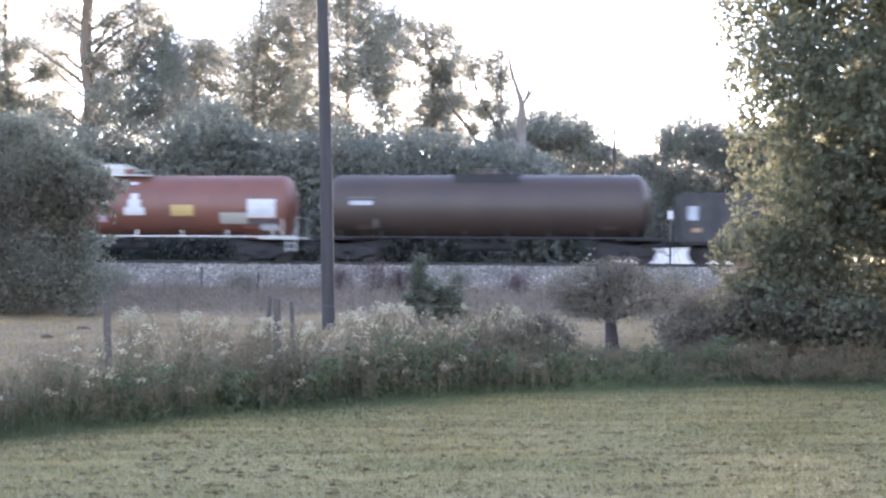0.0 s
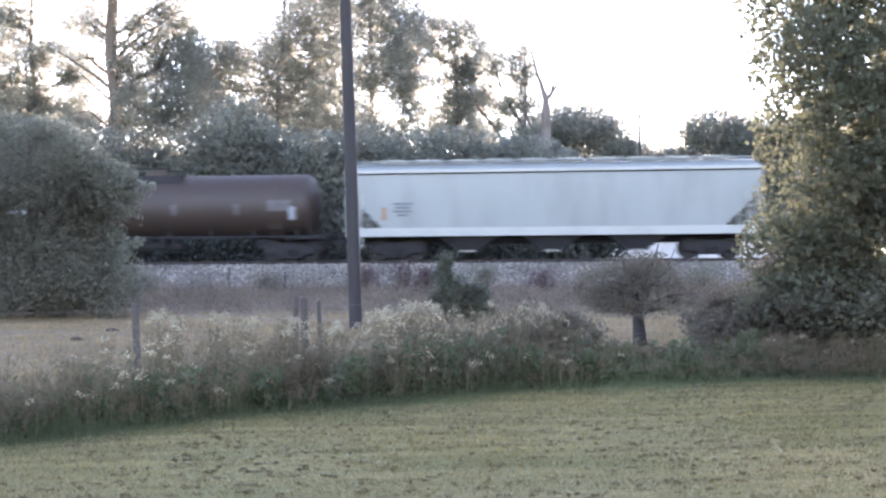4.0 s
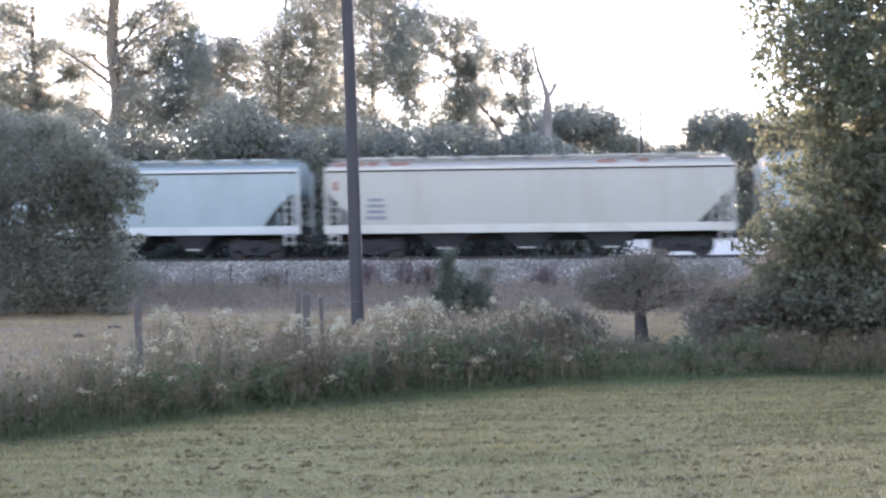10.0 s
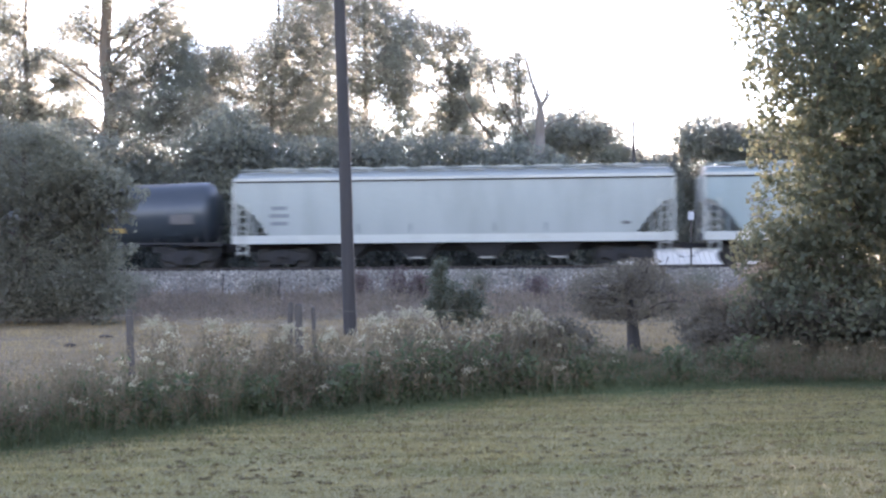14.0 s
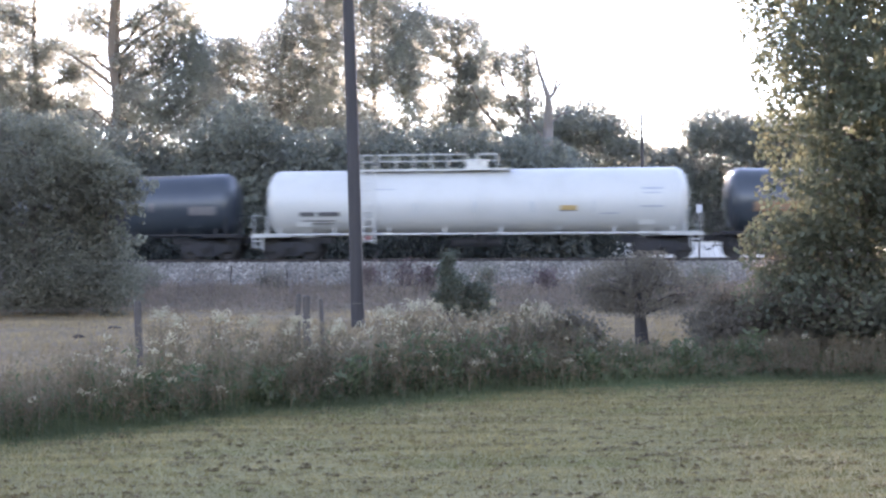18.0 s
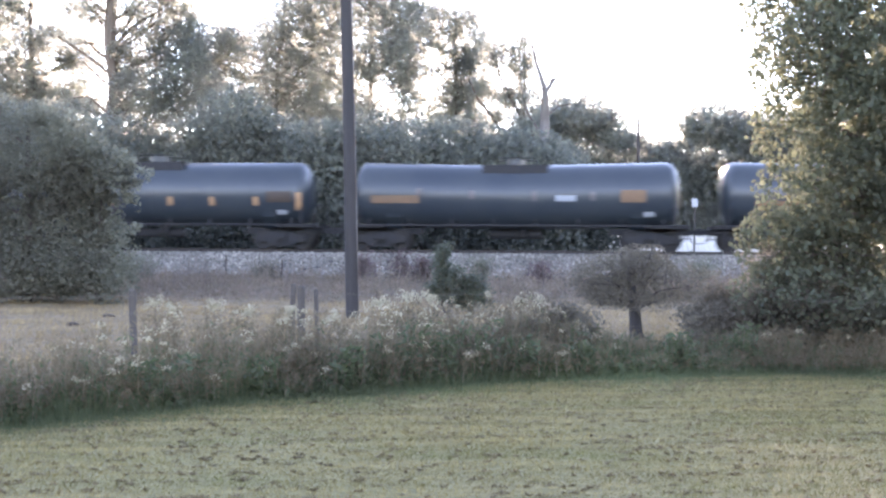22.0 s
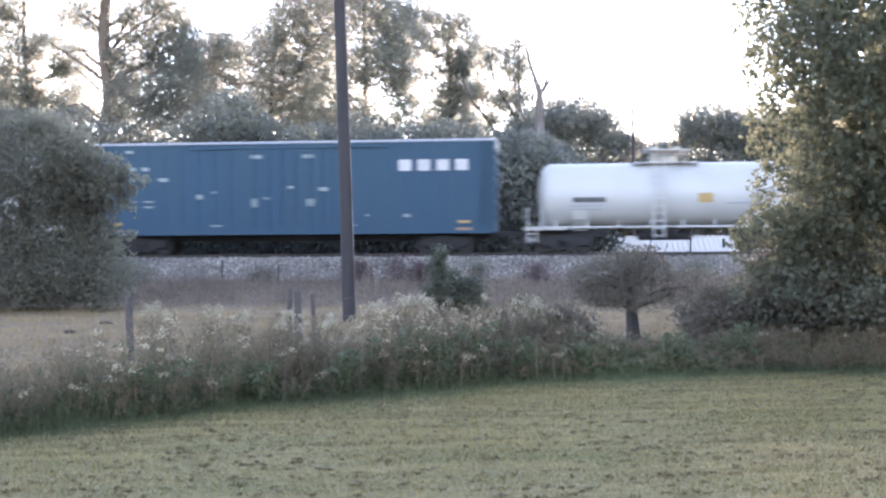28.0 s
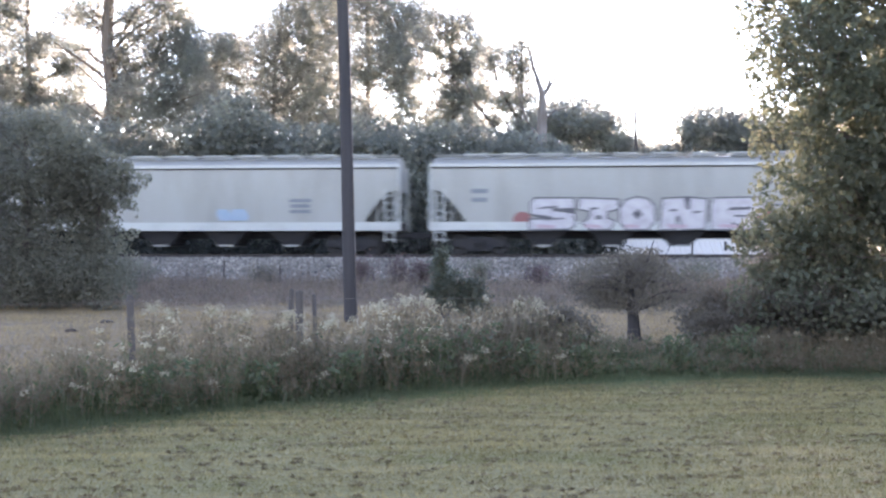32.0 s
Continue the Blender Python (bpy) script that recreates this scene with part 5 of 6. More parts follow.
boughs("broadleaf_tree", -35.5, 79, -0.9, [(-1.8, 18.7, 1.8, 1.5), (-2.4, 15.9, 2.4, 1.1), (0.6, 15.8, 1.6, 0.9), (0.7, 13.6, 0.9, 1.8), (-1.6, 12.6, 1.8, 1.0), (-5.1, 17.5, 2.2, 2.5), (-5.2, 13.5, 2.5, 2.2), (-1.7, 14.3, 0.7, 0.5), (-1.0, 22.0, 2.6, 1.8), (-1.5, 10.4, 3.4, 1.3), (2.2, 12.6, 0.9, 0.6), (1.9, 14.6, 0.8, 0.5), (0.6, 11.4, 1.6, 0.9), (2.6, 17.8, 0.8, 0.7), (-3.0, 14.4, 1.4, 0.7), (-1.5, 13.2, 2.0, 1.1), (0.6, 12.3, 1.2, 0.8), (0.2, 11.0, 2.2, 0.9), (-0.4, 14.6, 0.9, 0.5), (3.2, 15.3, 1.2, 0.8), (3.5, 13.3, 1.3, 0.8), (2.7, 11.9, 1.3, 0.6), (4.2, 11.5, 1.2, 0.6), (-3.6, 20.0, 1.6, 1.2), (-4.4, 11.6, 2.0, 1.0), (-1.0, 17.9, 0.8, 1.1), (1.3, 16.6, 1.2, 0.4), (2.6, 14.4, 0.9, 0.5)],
       HAZY, 101, 0.175, 760, TREE_HAZED, swell=1.4, cut=0.27, trunk_r=0.3)
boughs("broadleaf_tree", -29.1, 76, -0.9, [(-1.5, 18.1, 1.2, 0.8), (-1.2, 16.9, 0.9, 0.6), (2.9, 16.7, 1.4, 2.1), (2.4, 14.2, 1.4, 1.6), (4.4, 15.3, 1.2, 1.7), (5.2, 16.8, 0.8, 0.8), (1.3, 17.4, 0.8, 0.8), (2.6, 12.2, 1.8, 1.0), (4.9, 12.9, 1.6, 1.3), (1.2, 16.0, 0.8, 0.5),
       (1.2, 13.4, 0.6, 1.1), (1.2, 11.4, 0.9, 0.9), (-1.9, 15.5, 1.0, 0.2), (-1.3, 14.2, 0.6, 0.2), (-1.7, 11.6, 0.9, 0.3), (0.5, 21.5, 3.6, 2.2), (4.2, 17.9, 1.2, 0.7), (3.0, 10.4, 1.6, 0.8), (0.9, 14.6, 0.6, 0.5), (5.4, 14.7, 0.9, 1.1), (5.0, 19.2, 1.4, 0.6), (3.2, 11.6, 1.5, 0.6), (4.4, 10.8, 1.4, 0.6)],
       "tall backlit tree with a thick straight trunk and bare lower limbs", 102, 0.175, 760, TREE_HAZED, swell=1.4, cut=0.27, trunk_r=0.82, stout=0.28, top=22, twigs=4,
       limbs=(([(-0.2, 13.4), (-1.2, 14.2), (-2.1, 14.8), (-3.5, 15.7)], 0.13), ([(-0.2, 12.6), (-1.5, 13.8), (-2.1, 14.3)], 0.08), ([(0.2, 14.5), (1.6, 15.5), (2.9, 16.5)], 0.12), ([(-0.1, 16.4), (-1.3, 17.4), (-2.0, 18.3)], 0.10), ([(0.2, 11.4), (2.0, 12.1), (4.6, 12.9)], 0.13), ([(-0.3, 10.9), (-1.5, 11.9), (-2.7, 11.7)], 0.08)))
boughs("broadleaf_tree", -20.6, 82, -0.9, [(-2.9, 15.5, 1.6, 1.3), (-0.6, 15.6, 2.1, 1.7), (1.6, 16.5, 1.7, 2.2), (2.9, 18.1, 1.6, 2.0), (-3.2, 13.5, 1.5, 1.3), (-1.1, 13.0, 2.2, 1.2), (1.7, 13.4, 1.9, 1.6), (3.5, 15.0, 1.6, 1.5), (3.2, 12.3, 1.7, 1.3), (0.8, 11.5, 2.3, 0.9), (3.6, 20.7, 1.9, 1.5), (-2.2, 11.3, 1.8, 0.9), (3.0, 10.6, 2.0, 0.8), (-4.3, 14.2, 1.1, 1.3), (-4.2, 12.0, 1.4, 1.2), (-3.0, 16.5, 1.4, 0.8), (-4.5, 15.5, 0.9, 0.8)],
       HAZY, 103, 0.175, 760, TREE_HAZED, swell=1.4, trunk_r=0.28, bend=(1.2, 0), cut=0.27, twigs=9)
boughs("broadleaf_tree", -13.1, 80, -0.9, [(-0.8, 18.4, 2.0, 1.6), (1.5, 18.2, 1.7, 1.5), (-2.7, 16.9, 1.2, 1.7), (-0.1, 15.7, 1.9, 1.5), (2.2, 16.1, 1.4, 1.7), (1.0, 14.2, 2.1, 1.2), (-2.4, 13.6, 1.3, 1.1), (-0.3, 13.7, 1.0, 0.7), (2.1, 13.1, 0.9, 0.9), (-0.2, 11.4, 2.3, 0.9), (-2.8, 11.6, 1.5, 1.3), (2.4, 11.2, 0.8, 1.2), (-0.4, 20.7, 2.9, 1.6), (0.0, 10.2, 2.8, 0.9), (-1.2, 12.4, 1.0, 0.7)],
       HAZY, 104, 0.175, 760, TREE_HAZED, swell=1.4, trunk_r=0.27, cut=0.28, twigs=9)
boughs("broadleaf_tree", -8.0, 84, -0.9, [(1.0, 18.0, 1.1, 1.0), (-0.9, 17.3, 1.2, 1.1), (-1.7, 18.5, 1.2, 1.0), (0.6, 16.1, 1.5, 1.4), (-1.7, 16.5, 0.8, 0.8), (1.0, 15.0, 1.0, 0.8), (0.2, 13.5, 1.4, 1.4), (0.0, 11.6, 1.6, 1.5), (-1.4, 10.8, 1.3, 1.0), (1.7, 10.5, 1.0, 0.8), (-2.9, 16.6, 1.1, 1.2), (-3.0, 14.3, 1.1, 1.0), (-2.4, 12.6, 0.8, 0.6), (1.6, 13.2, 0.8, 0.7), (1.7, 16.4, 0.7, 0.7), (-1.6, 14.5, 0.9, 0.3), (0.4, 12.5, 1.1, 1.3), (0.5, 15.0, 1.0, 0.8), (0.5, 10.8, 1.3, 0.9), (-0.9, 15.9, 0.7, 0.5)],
       HAZY, 105, 0.175, 760, TREE_HAZED, swell=1.4, trunk_r=0.26, cut=0.29, twigs=8)
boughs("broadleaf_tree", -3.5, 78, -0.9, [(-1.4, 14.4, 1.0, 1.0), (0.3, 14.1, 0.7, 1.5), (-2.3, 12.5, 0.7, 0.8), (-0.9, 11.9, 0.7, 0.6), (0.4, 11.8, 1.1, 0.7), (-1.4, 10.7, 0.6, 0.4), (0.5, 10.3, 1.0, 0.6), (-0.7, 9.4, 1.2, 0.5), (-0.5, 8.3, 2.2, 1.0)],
       "thinly leaved tree with crooked leaning limbs", 106, 0.15, 1600, TREE_HAZED, swell=1.4, trunk_r=0.16, top=9.5, cut=0.33, twigs=14,
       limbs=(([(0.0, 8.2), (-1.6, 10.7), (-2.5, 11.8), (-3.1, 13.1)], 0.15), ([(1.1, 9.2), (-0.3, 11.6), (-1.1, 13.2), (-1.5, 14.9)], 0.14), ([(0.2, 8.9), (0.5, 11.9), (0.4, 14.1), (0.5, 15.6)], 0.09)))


def snag():
    root = tagged(new("dead_tree"), "bare dead tree with a forked grey trunk", "tree")
    root.location = (-1.83, 77, -0.9)
    rng = np.random.default_rng(9)
    bm = bmesh.new()
    add_tube(bm, crooked(rng, (0, 0, -0.2), (0.08, 0, 12.3), 6, 0.008), [0.6, 0.54, 0.5, 0.45, 0.4, 0.33, 0.2], 9)
    part("trunk", bm, BARK_PALE, root)
    for way, r in (([(0.08, 12.1), (-0.1, 12.7), (-0.25, 13.2), (-0.5, 13.9), (-0.75, 14.9)], 0.2), ([(0.1, 12.1), (0.35, 12.4), (0.6, 12.75), (1.15, 13.5)], 0.18), ([(0.35, 12.4), (0.58, 13.2), (0.7, 13.9)], 0.11),
                   ([(-0.2, 9.5), (-1.0, 10.8), (-1.3, 11.9), (-1.5, 13.0)], 0.11), ([(0.2, 10.6), (0.9, 11.2), (1.5, 11.3)], 0.08)):
        bm = bmesh.new()
        pts = [(x, 0.04 * rng.normal(), z) for x, z in way]
        add_tube(bm, pts, [r * (1 - 0.7 * i / (len(pts) - 1)) for i in range(len(pts))], 6)
        for _ in range(3):
            q = np.array(pts[int(rng.integers(1, len(pts)))])
            add_tube(bm, crooked(rng, q, q + rng.normal(size=3) * np.array([0.3, 0.3, 0.2]) + np.array([0, 0, 0.4]), 2, 0.05), [r * 0.35, r * 0.22, r * 0.1], 4)
        part("limb", bm, BARK_PALE, root)


snag()
ROUND = "rounded distant tree with dense green leaves, paled for haze"
boughs("distant_tree", 1.1, 100, -0.9, [(-0.4, 12.9, 2.2, 1.6), (-2.4, 12.7, 1.9, 1.6), (-4.0, 11.9, 1.5, 1.4), (1.6, 11.8, 1.9, 1.4), (3.2, 10.9, 1.5, 0.8), (0, 9.4, 4.8, 2.0), (-3.4, 10.2, 2.2, 1.6), (0, 5.2, 4.6, 3.4), (-4.5, 6.0, 3.0, 3.0), (3.5, 6.5, 2.6, 2.6)], ROUND, 201, 0.28, 430, TREE_HAZED, cut=0.16, gap=0.5, trunk_r=0.22)
boughs("distant_tree", 10.9, 98, -0.9, [(-0.3, 12.1, 2.0, 1.6), (-1.8, 11.5, 1.2, 1.2), (1.6, 11.2, 1.6, 1.6), (-3.8, 10.3, 1.2, 0.5), (3.6, 11.3, 2.2, 1.8), (0, 9.0, 4.6, 1.8), (5.6, 10.0, 2.6, 2.6), (0, 5.0, 4.8, 3.2), (6.0, 5.2, 4.2, 3.4), (-4.2, 6.2, 2.6, 2.8)], ROUND, 202, 0.28, 430, TREE_HAZED, cut=0.16, gap=0.5, trunk_r=0.22)
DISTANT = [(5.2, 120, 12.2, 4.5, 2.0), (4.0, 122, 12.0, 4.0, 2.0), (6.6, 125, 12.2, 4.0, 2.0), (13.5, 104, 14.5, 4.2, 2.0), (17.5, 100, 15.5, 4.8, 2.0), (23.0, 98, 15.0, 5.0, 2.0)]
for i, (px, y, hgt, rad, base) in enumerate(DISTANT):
    tree("distant_tree", at75(px, y), y, -0.9, hgt, rad, base, ROUND, 210 + i, 0.36, 110, 105, 0.85, 0.22, TREE_HAZED, BARK, 0.9, limbs=14, shell=0.3)
UNDER = [(-41, 70, 10.3, 3.5), (-36.5, 68, 10.2, 3.3), (-32, 69, 9.9, 3.3), (-28.4, 68, 9.0, 3.1), (-26, 70, 8.2, 2.7), (-23.4, 69, 9.1, 2.7), (-20.9, 68, 10.5, 2.7), (-18.2, 69.5, 9.2, 2.7), (-15.4, 68, 8.6, 2.8), (-12.8, 69, 9.2, 2.7), (-10, 68, 8.5, 2.7), (-7.4, 69, 8.8, 2.5), (-5, 68, 8.3, 2.5), (-2.6, 69, 8.2, 2.4), (-0.9, 73, 7.8, 2.1)]
for i, (px, y, hgt, rad) in enumerate(UNDER):
    h = hgt + 0.9
    boughs("understory_tree", at75(px, y), y, -0.9, [(0, 0.80 * h, 0.75 * rad, 0.17 * h), (-0.45 * rad, 0.55 * h, 0.75 * rad, 0.26 * h), (0.5 * rad, 0.57 * h, 0.75 * rad, 0.26 * h), (0, 0.25 * h, 1.1 * rad, 0.24 * h)],
           "dense dark understory tree behind the railway", 300 + i, 0.29, 270, TREE_DARK, cut=0.13, edge=0.4, deep=0.8, trunk_r=0.12, twigs=6)
for i in range(16):
    x = -46 + 2.75 * i
    tree("low_brush", x, 65.6 + 0.8 * (i % 3), -0.9, 2.9 + 0.4 * (i % 4), 1.7, 0.1, "dense low brush at the foot of the woods", 340 + i, 0.25, 50, 100, 0.5, 0.06, BRUSH_SHADED, BARK, 0.6, limbs=6, shell=0.1, skirt=1.1, category="brush")

for i in range(14):
    x = -47 + 3.6 * i
    tree("low_brush", x, 70.6 + 0.9 * (i % 2), -0.9, 6.4 + 0.5 * (i % 3), 2.5, 0.1, "dense low brush at the foot of the woods", 370 + i, 0.36, 60, 100, 0.6, 0.06, BRUSH_SHADED, BARK, 0.6, limbs=4, shell=0.1, skirt=1.2, category="brush")


def tree_line():
    """Far woods that close the view on all sides. Those behind are unseen, added to block bright low sky."""
    rng = np.random.default_rng(77)
    n = 460
    a = rng.uniform(0, 2 * math.pi, n)
    # closer, taller trees out of view, added to darken what the tanks reflect
    sky_block = np.sin(a) < 0
    r = np.where(sky_block, rng.uniform(80, 115, n), rng.uniform(175, 230, n))
    cx, cy, hh = r * np.cos(a), 30 + r * np.sin(a), np.where(sky_block, rng.uniform(10, 17, n), rng.uniform(5, 9, n))
    k = 90
    pts = np.stack([cx, cy, hh * 0.5], 1)[:, None, :] + rng.normal(size=(n, k, 3)) * np.stack([0 * hh + 3.6, 0 * hh + 3.6, hh * 0.31], 1)[:, None, :]
    pts = pts.reshape(-1, 3)
    pts[:, 2] = np.maximum(pts[:, 2] - 0.5, -0.5)
    tagged(mesh_np("far_woods_and_sky_block", *leaf_mesh(rng, pts, 1.5, 1.1), TREE_DARK), "far wooded horizon of grey-green trees, with unseen ones added behind", "woods", kind="stuff")


tree_line()

# ---- between lawn and railway ----


def utility_pole():
    root = tagged(new("utility_pole"), "weathered brown wooden utility pole, slightly leaning, in the field", "pole")
    root.location = (-4.97, 27.94, 0)
    bm = bmesh.new()
    add_tube(bm, [(0, 0, -0.3), (-0.05, 0, 1.5), (-0.12, 0, 4.5), (-0.28, 0, 9.5)], [0.16, 0.152, 0.14, 0.115], 16)
    part("shaft", bm, POLE_WOOD, root, smooth=True)
    bm = bmesh.new()
    add_tube(bm, [(0.15, -0.06, 0.0), (0.10, -0.06, 1.6), (0.02, -0.06, 4.6), (-0.12, -0.06, 9.0)], 0.012, 5)
    part("ground_wire", bm, WIRE, root)
    bm = bmesh.new()
    add_box(bm, -1.5, 0.95, -0.2, -0.1, 8.9, 9.02)
    part("crossarm", bm, POLE_WOOD, root, bevel=0.01)


utility_pole()

POSTS = [(-6.26, 17.3, 1.0, 0.055, 2), (-4.26, 18.6, 1.06, 0.042, -1.5), (-4.06, 18.4, 1.04, 0.06, 1.0), (-3.86, 18.7, 0.98, 0.035, 5), (2.35, 21.6, 0.98, 0.06, -2), (2.62, 21.9, 0.85, 0.045, 4), (-10.5, 15.2, 1.1, 0.055, 0), (5.8, 22.6, 1.05, 0.06, 1)]


def fence():
    rng = np.random.default_rng(5)
    for x, y, h, r, tilt in POSTS:
        bm = bmesh.new()
        add_tube(bm, [(0, 0, -0.3), (0.005, 0, h * 0.5), (0.0, 0.005, h - 0.02), (0.0, 0.0, h)], [r * 1.05, r, r * 0.95, r * 0.6], 9)
        post = part("fence_post", bm, POST_WOOD, smooth=True)
        post.matrix_basis = pose(x, y, 0, 0, tilt, 30 * x)
        tagged(post, "grey weathered round wooden fence post among weeds", "fence post", "posts of the field fence")
    line = sorted([p for p in POSTS if p[3] > 0.05])
    for z in (0.35, 0.65, 0.92):
        bm = bmesh.new()
        for a, b in zip(line, line[1:]):
            m = ((a[0] + b[0]) / 2, (a[1] + b[1]) / 2, z - 0.05)
            add_tube(bm, [(a[0], a[1] - 0.06, z), m, (b[0], b[1] - 0.06, z)], 0.0028, 4)
        tagged(part("fence_wire", bm, WIRE), "thin sagging rusty fence wire", "wire", "wires of the field fence")


fence()
boughs("left_tree", -15.0, 33, 0, [(0.0, 4.0, 1.65, 1.2), (1.14, 4.4, 0.9, 0.75), (0.0, 2.2, 1.65, 1.35), (0.8, 0.95, 1.8, 0.7), (-2.3, 4.1, 1.65, 1.65), (-2.3, 1.9, 1.65, 1.65), (1.0, 3.2, 1.2, 0.9), (0.0, 0.5, 1.5, 0.42), (0.5, 5.15, 0.6, 0.35), (-1.1, 5.2, 0.8, 0.4)],
       "leafy dark green tree at the edge of the dry field", 401, 0.115, 1200, BUSH, gap=0.3, cut=0.3, deep=0.9, trunk_r=0.14, twigs=8, corners=4)
boughs("left_bush", -12.95, 33.1, 0, [(0.15, 3.55, 0.85, 0.75), (0.85, 3.62, 0.5, 0.32), (-0.5, 3.9, 0.6, 0.5), (0.0, 2.3, 0.85, 0.7), (0.55, 2.75, 0.5, 0.35)],
       "leafy bush with arching sprays of large leaves beside a taller tree", 402, 0.135, 950, BUSH, gap=0.3, cut=0.4, deep=0.8, trunk_r=0.07, twigs=9, corners=4, category="bush")
boughs("left_bush", -12.75, 32.3, 0, [(0.1, 1.2, 0.8, 0.6), (-0.9, 1.0, 0.9, 0.7), (0.35, 0.55, 0.7, 0.45)],
       "low spreading dark bush at the foot of a tree", 403, 0.10, 1300, BUSH, gap=0.28, cut=0.32, deep=0.9, trunk_r=0.05, twigs=8, corners=4, category="bush")
tree("left_tree", -19.5, 34.5, 0, 6.2, 2.9, 0.4, "leafy dark green tree at the edge of the dry field", 404, 0.115, 90, 390, 0.45, 0.14, BUSH, BARK, 0.8, limbs=22, shell=0.25)
tree("cedar_sapling", -3.04, 29.5, 0, 1.72, 0.27, 0.1, "small dark conical cedar sapling", 405, 0.06, 46, 170, 0.10, 0.03, CEDAR, BARK, limbs=14, shell=0.1, skirt=1.35, category="sapling")
tree("cedar_sapling", -2.45, 30.0, 0, 0.95, 0.22, 0.1, "small dark bushy cedar sapling", 406, 0.07, 36, 150, 0.14, 0.03, CEDAR, BARK, limbs=12, shell=0.1, skirt=1.35, category="sapling")
boughs("small_tree", 1.14, 21.7, 0, [(0.0, 1.27, 0.72, 0.34), (-0.53, 1.16, 0.56, 0.35), (0.5, 1.12, 0.5, 0.34), (-0.15, 0.9, 0.62, 0.26), (-0.85, 1.02, 0.34, 0.25), (0.15, 1.46, 0.42, 0.2), (0.8, 0.98, 0.3, 0.22), (0.0, 0.82, 0.8, 0.22), (-0.5, 0.75, 0.4, 0.18)],
       "small flat-topped scrubby tree with a bent dark trunk", 407, 0.042, 5400, BUSH_BROWN, gap=0.12, cut=0.33, deep=1.0, trunk_r=0.15, top=1.3, bend=(-0.16, 0), twigs=10, edge=0.4, attach=0.1, stout=0.16, bark=POLE_WOOD,
       limbs=(([(0.02, 0.62), (0.3, 0.72), (0.62, 0.86)], 0.03), ([(0.0, 0.7), (-0.3, 0.95), (-0.6, 1.1)], 0.04), ([(0.0, 1.0), (0.15, 1.4), (0.28, 1.82)], 0.02), ([(0.05, 1.0), (0.4, 1.35), (0.55, 1.72)], 0.018), ([(-0.1, 1.0), (-0.3, 1.35), (-0.34, 1.7)], 0.018)))
boughs("shade_tree", 5.38, 19.3, 0, [(-1.5, 5.6, 1.15, 1.1), (-1.6, 4.4, 1.0, 0.75), (-1.35, 3.4, 1.15, 0.75), (-1.95, 1.75, 0.85, 0.5), (-1.2, 2.5, 1.2, 0.65), (0.2, 5.5, 1.6, 1.6), (0.2, 3.5, 1.6, 1.4), (0.0, 1.8, 1.7, 0.9), (-1.2, 0.95, 1.5, 0.5), (1.5, 4.8, 1.6, 2.0), (1.5, 2.5, 1.6, 1.8), (0.5, 7.5, 2.2, 1.4), (-0.9, 7.0, 1.3, 1.1)],
       "large leafy tree with olive and yellowing leaves over the fence", 408, 0.096, 2150, TREE_NEAR, gap=0.26, cut=0.25, deep=0.9, trunk_r=0.19, twigs=16, corners=4)
tree("shade_tree", 7.8, 20.5, 0, 8.6, 2.6, 0.5, "large dark leafy tree behind a yellowing one", 409, 0.13, 170, 210, 0.42, 0.2, BUSH, BARK, 0.95, limbs=40, shell=0.3)
for i, (x, y, h, r, m) in enumerate([(2.9, 19.3, 0.95, 0.55, BUSH_BROWN), (3.6, 18.9, 1.0, 0.6, BUSH_BROWN), (4.5, 18.6, 1.15, 0.65, BUSH), (5.6, 18.4, 1.2, 0.7, BUSH), (2.2, 19.2, 0.62, 0.4, BUSH_BROWN), (3.35, 20.4, 2.0, 0.6, BUSH_BROWN), (2.3, 20.0, 1.1, 0.5, BUSH_BROWN), (-0.2, 17.6, 0.7, 0.4, BUSH_BROWN)]):
    tree("undergrowth_bush", x, y, 0, h, r, 0.08, "tangled brown-green undergrowth bush by the fence", 420 + i, 0.058, 46, 190, 0.14, 0.03, m, BARK, 0.9, limbs=14, shell=0.15, category="bush", skirt=1.1)
for i, (x, y, h, r, m) in enumerate([(-8.2, 47.5, 1.35, 0.5, RUSSET), (-6.6, 48.0, 1.4, 0.45, RUSSET), (-5.7, 48.2, 1.1, 0.4, RUSSET), (-16.5, 46.0, 1.2, 0.8, BUSH), (-3.4, 47.0, 1.2, 0.6, BUSH), (2.2, 46.5, 1.5, 0.8, BUSH_BROWN), (4.6, 46.0, 1.4, 0.9, BUSH), (-1.2, 48.0, 1.0, 0.6, RUSSET), (-12.0, 48.0, 0.9, 0.5, BUSH_BROWN)]):
    tree("trackside_shrub", x, y, 0.1, h, r, 0.1, "low russet and green shrub at the foot of the ballast", 440 + i, 0.08, 26, 60, 0.2, 0.02, m, BARK, limbs=18, shell=0.1, low=0.1, category="shrub")

# ---- grasses ----


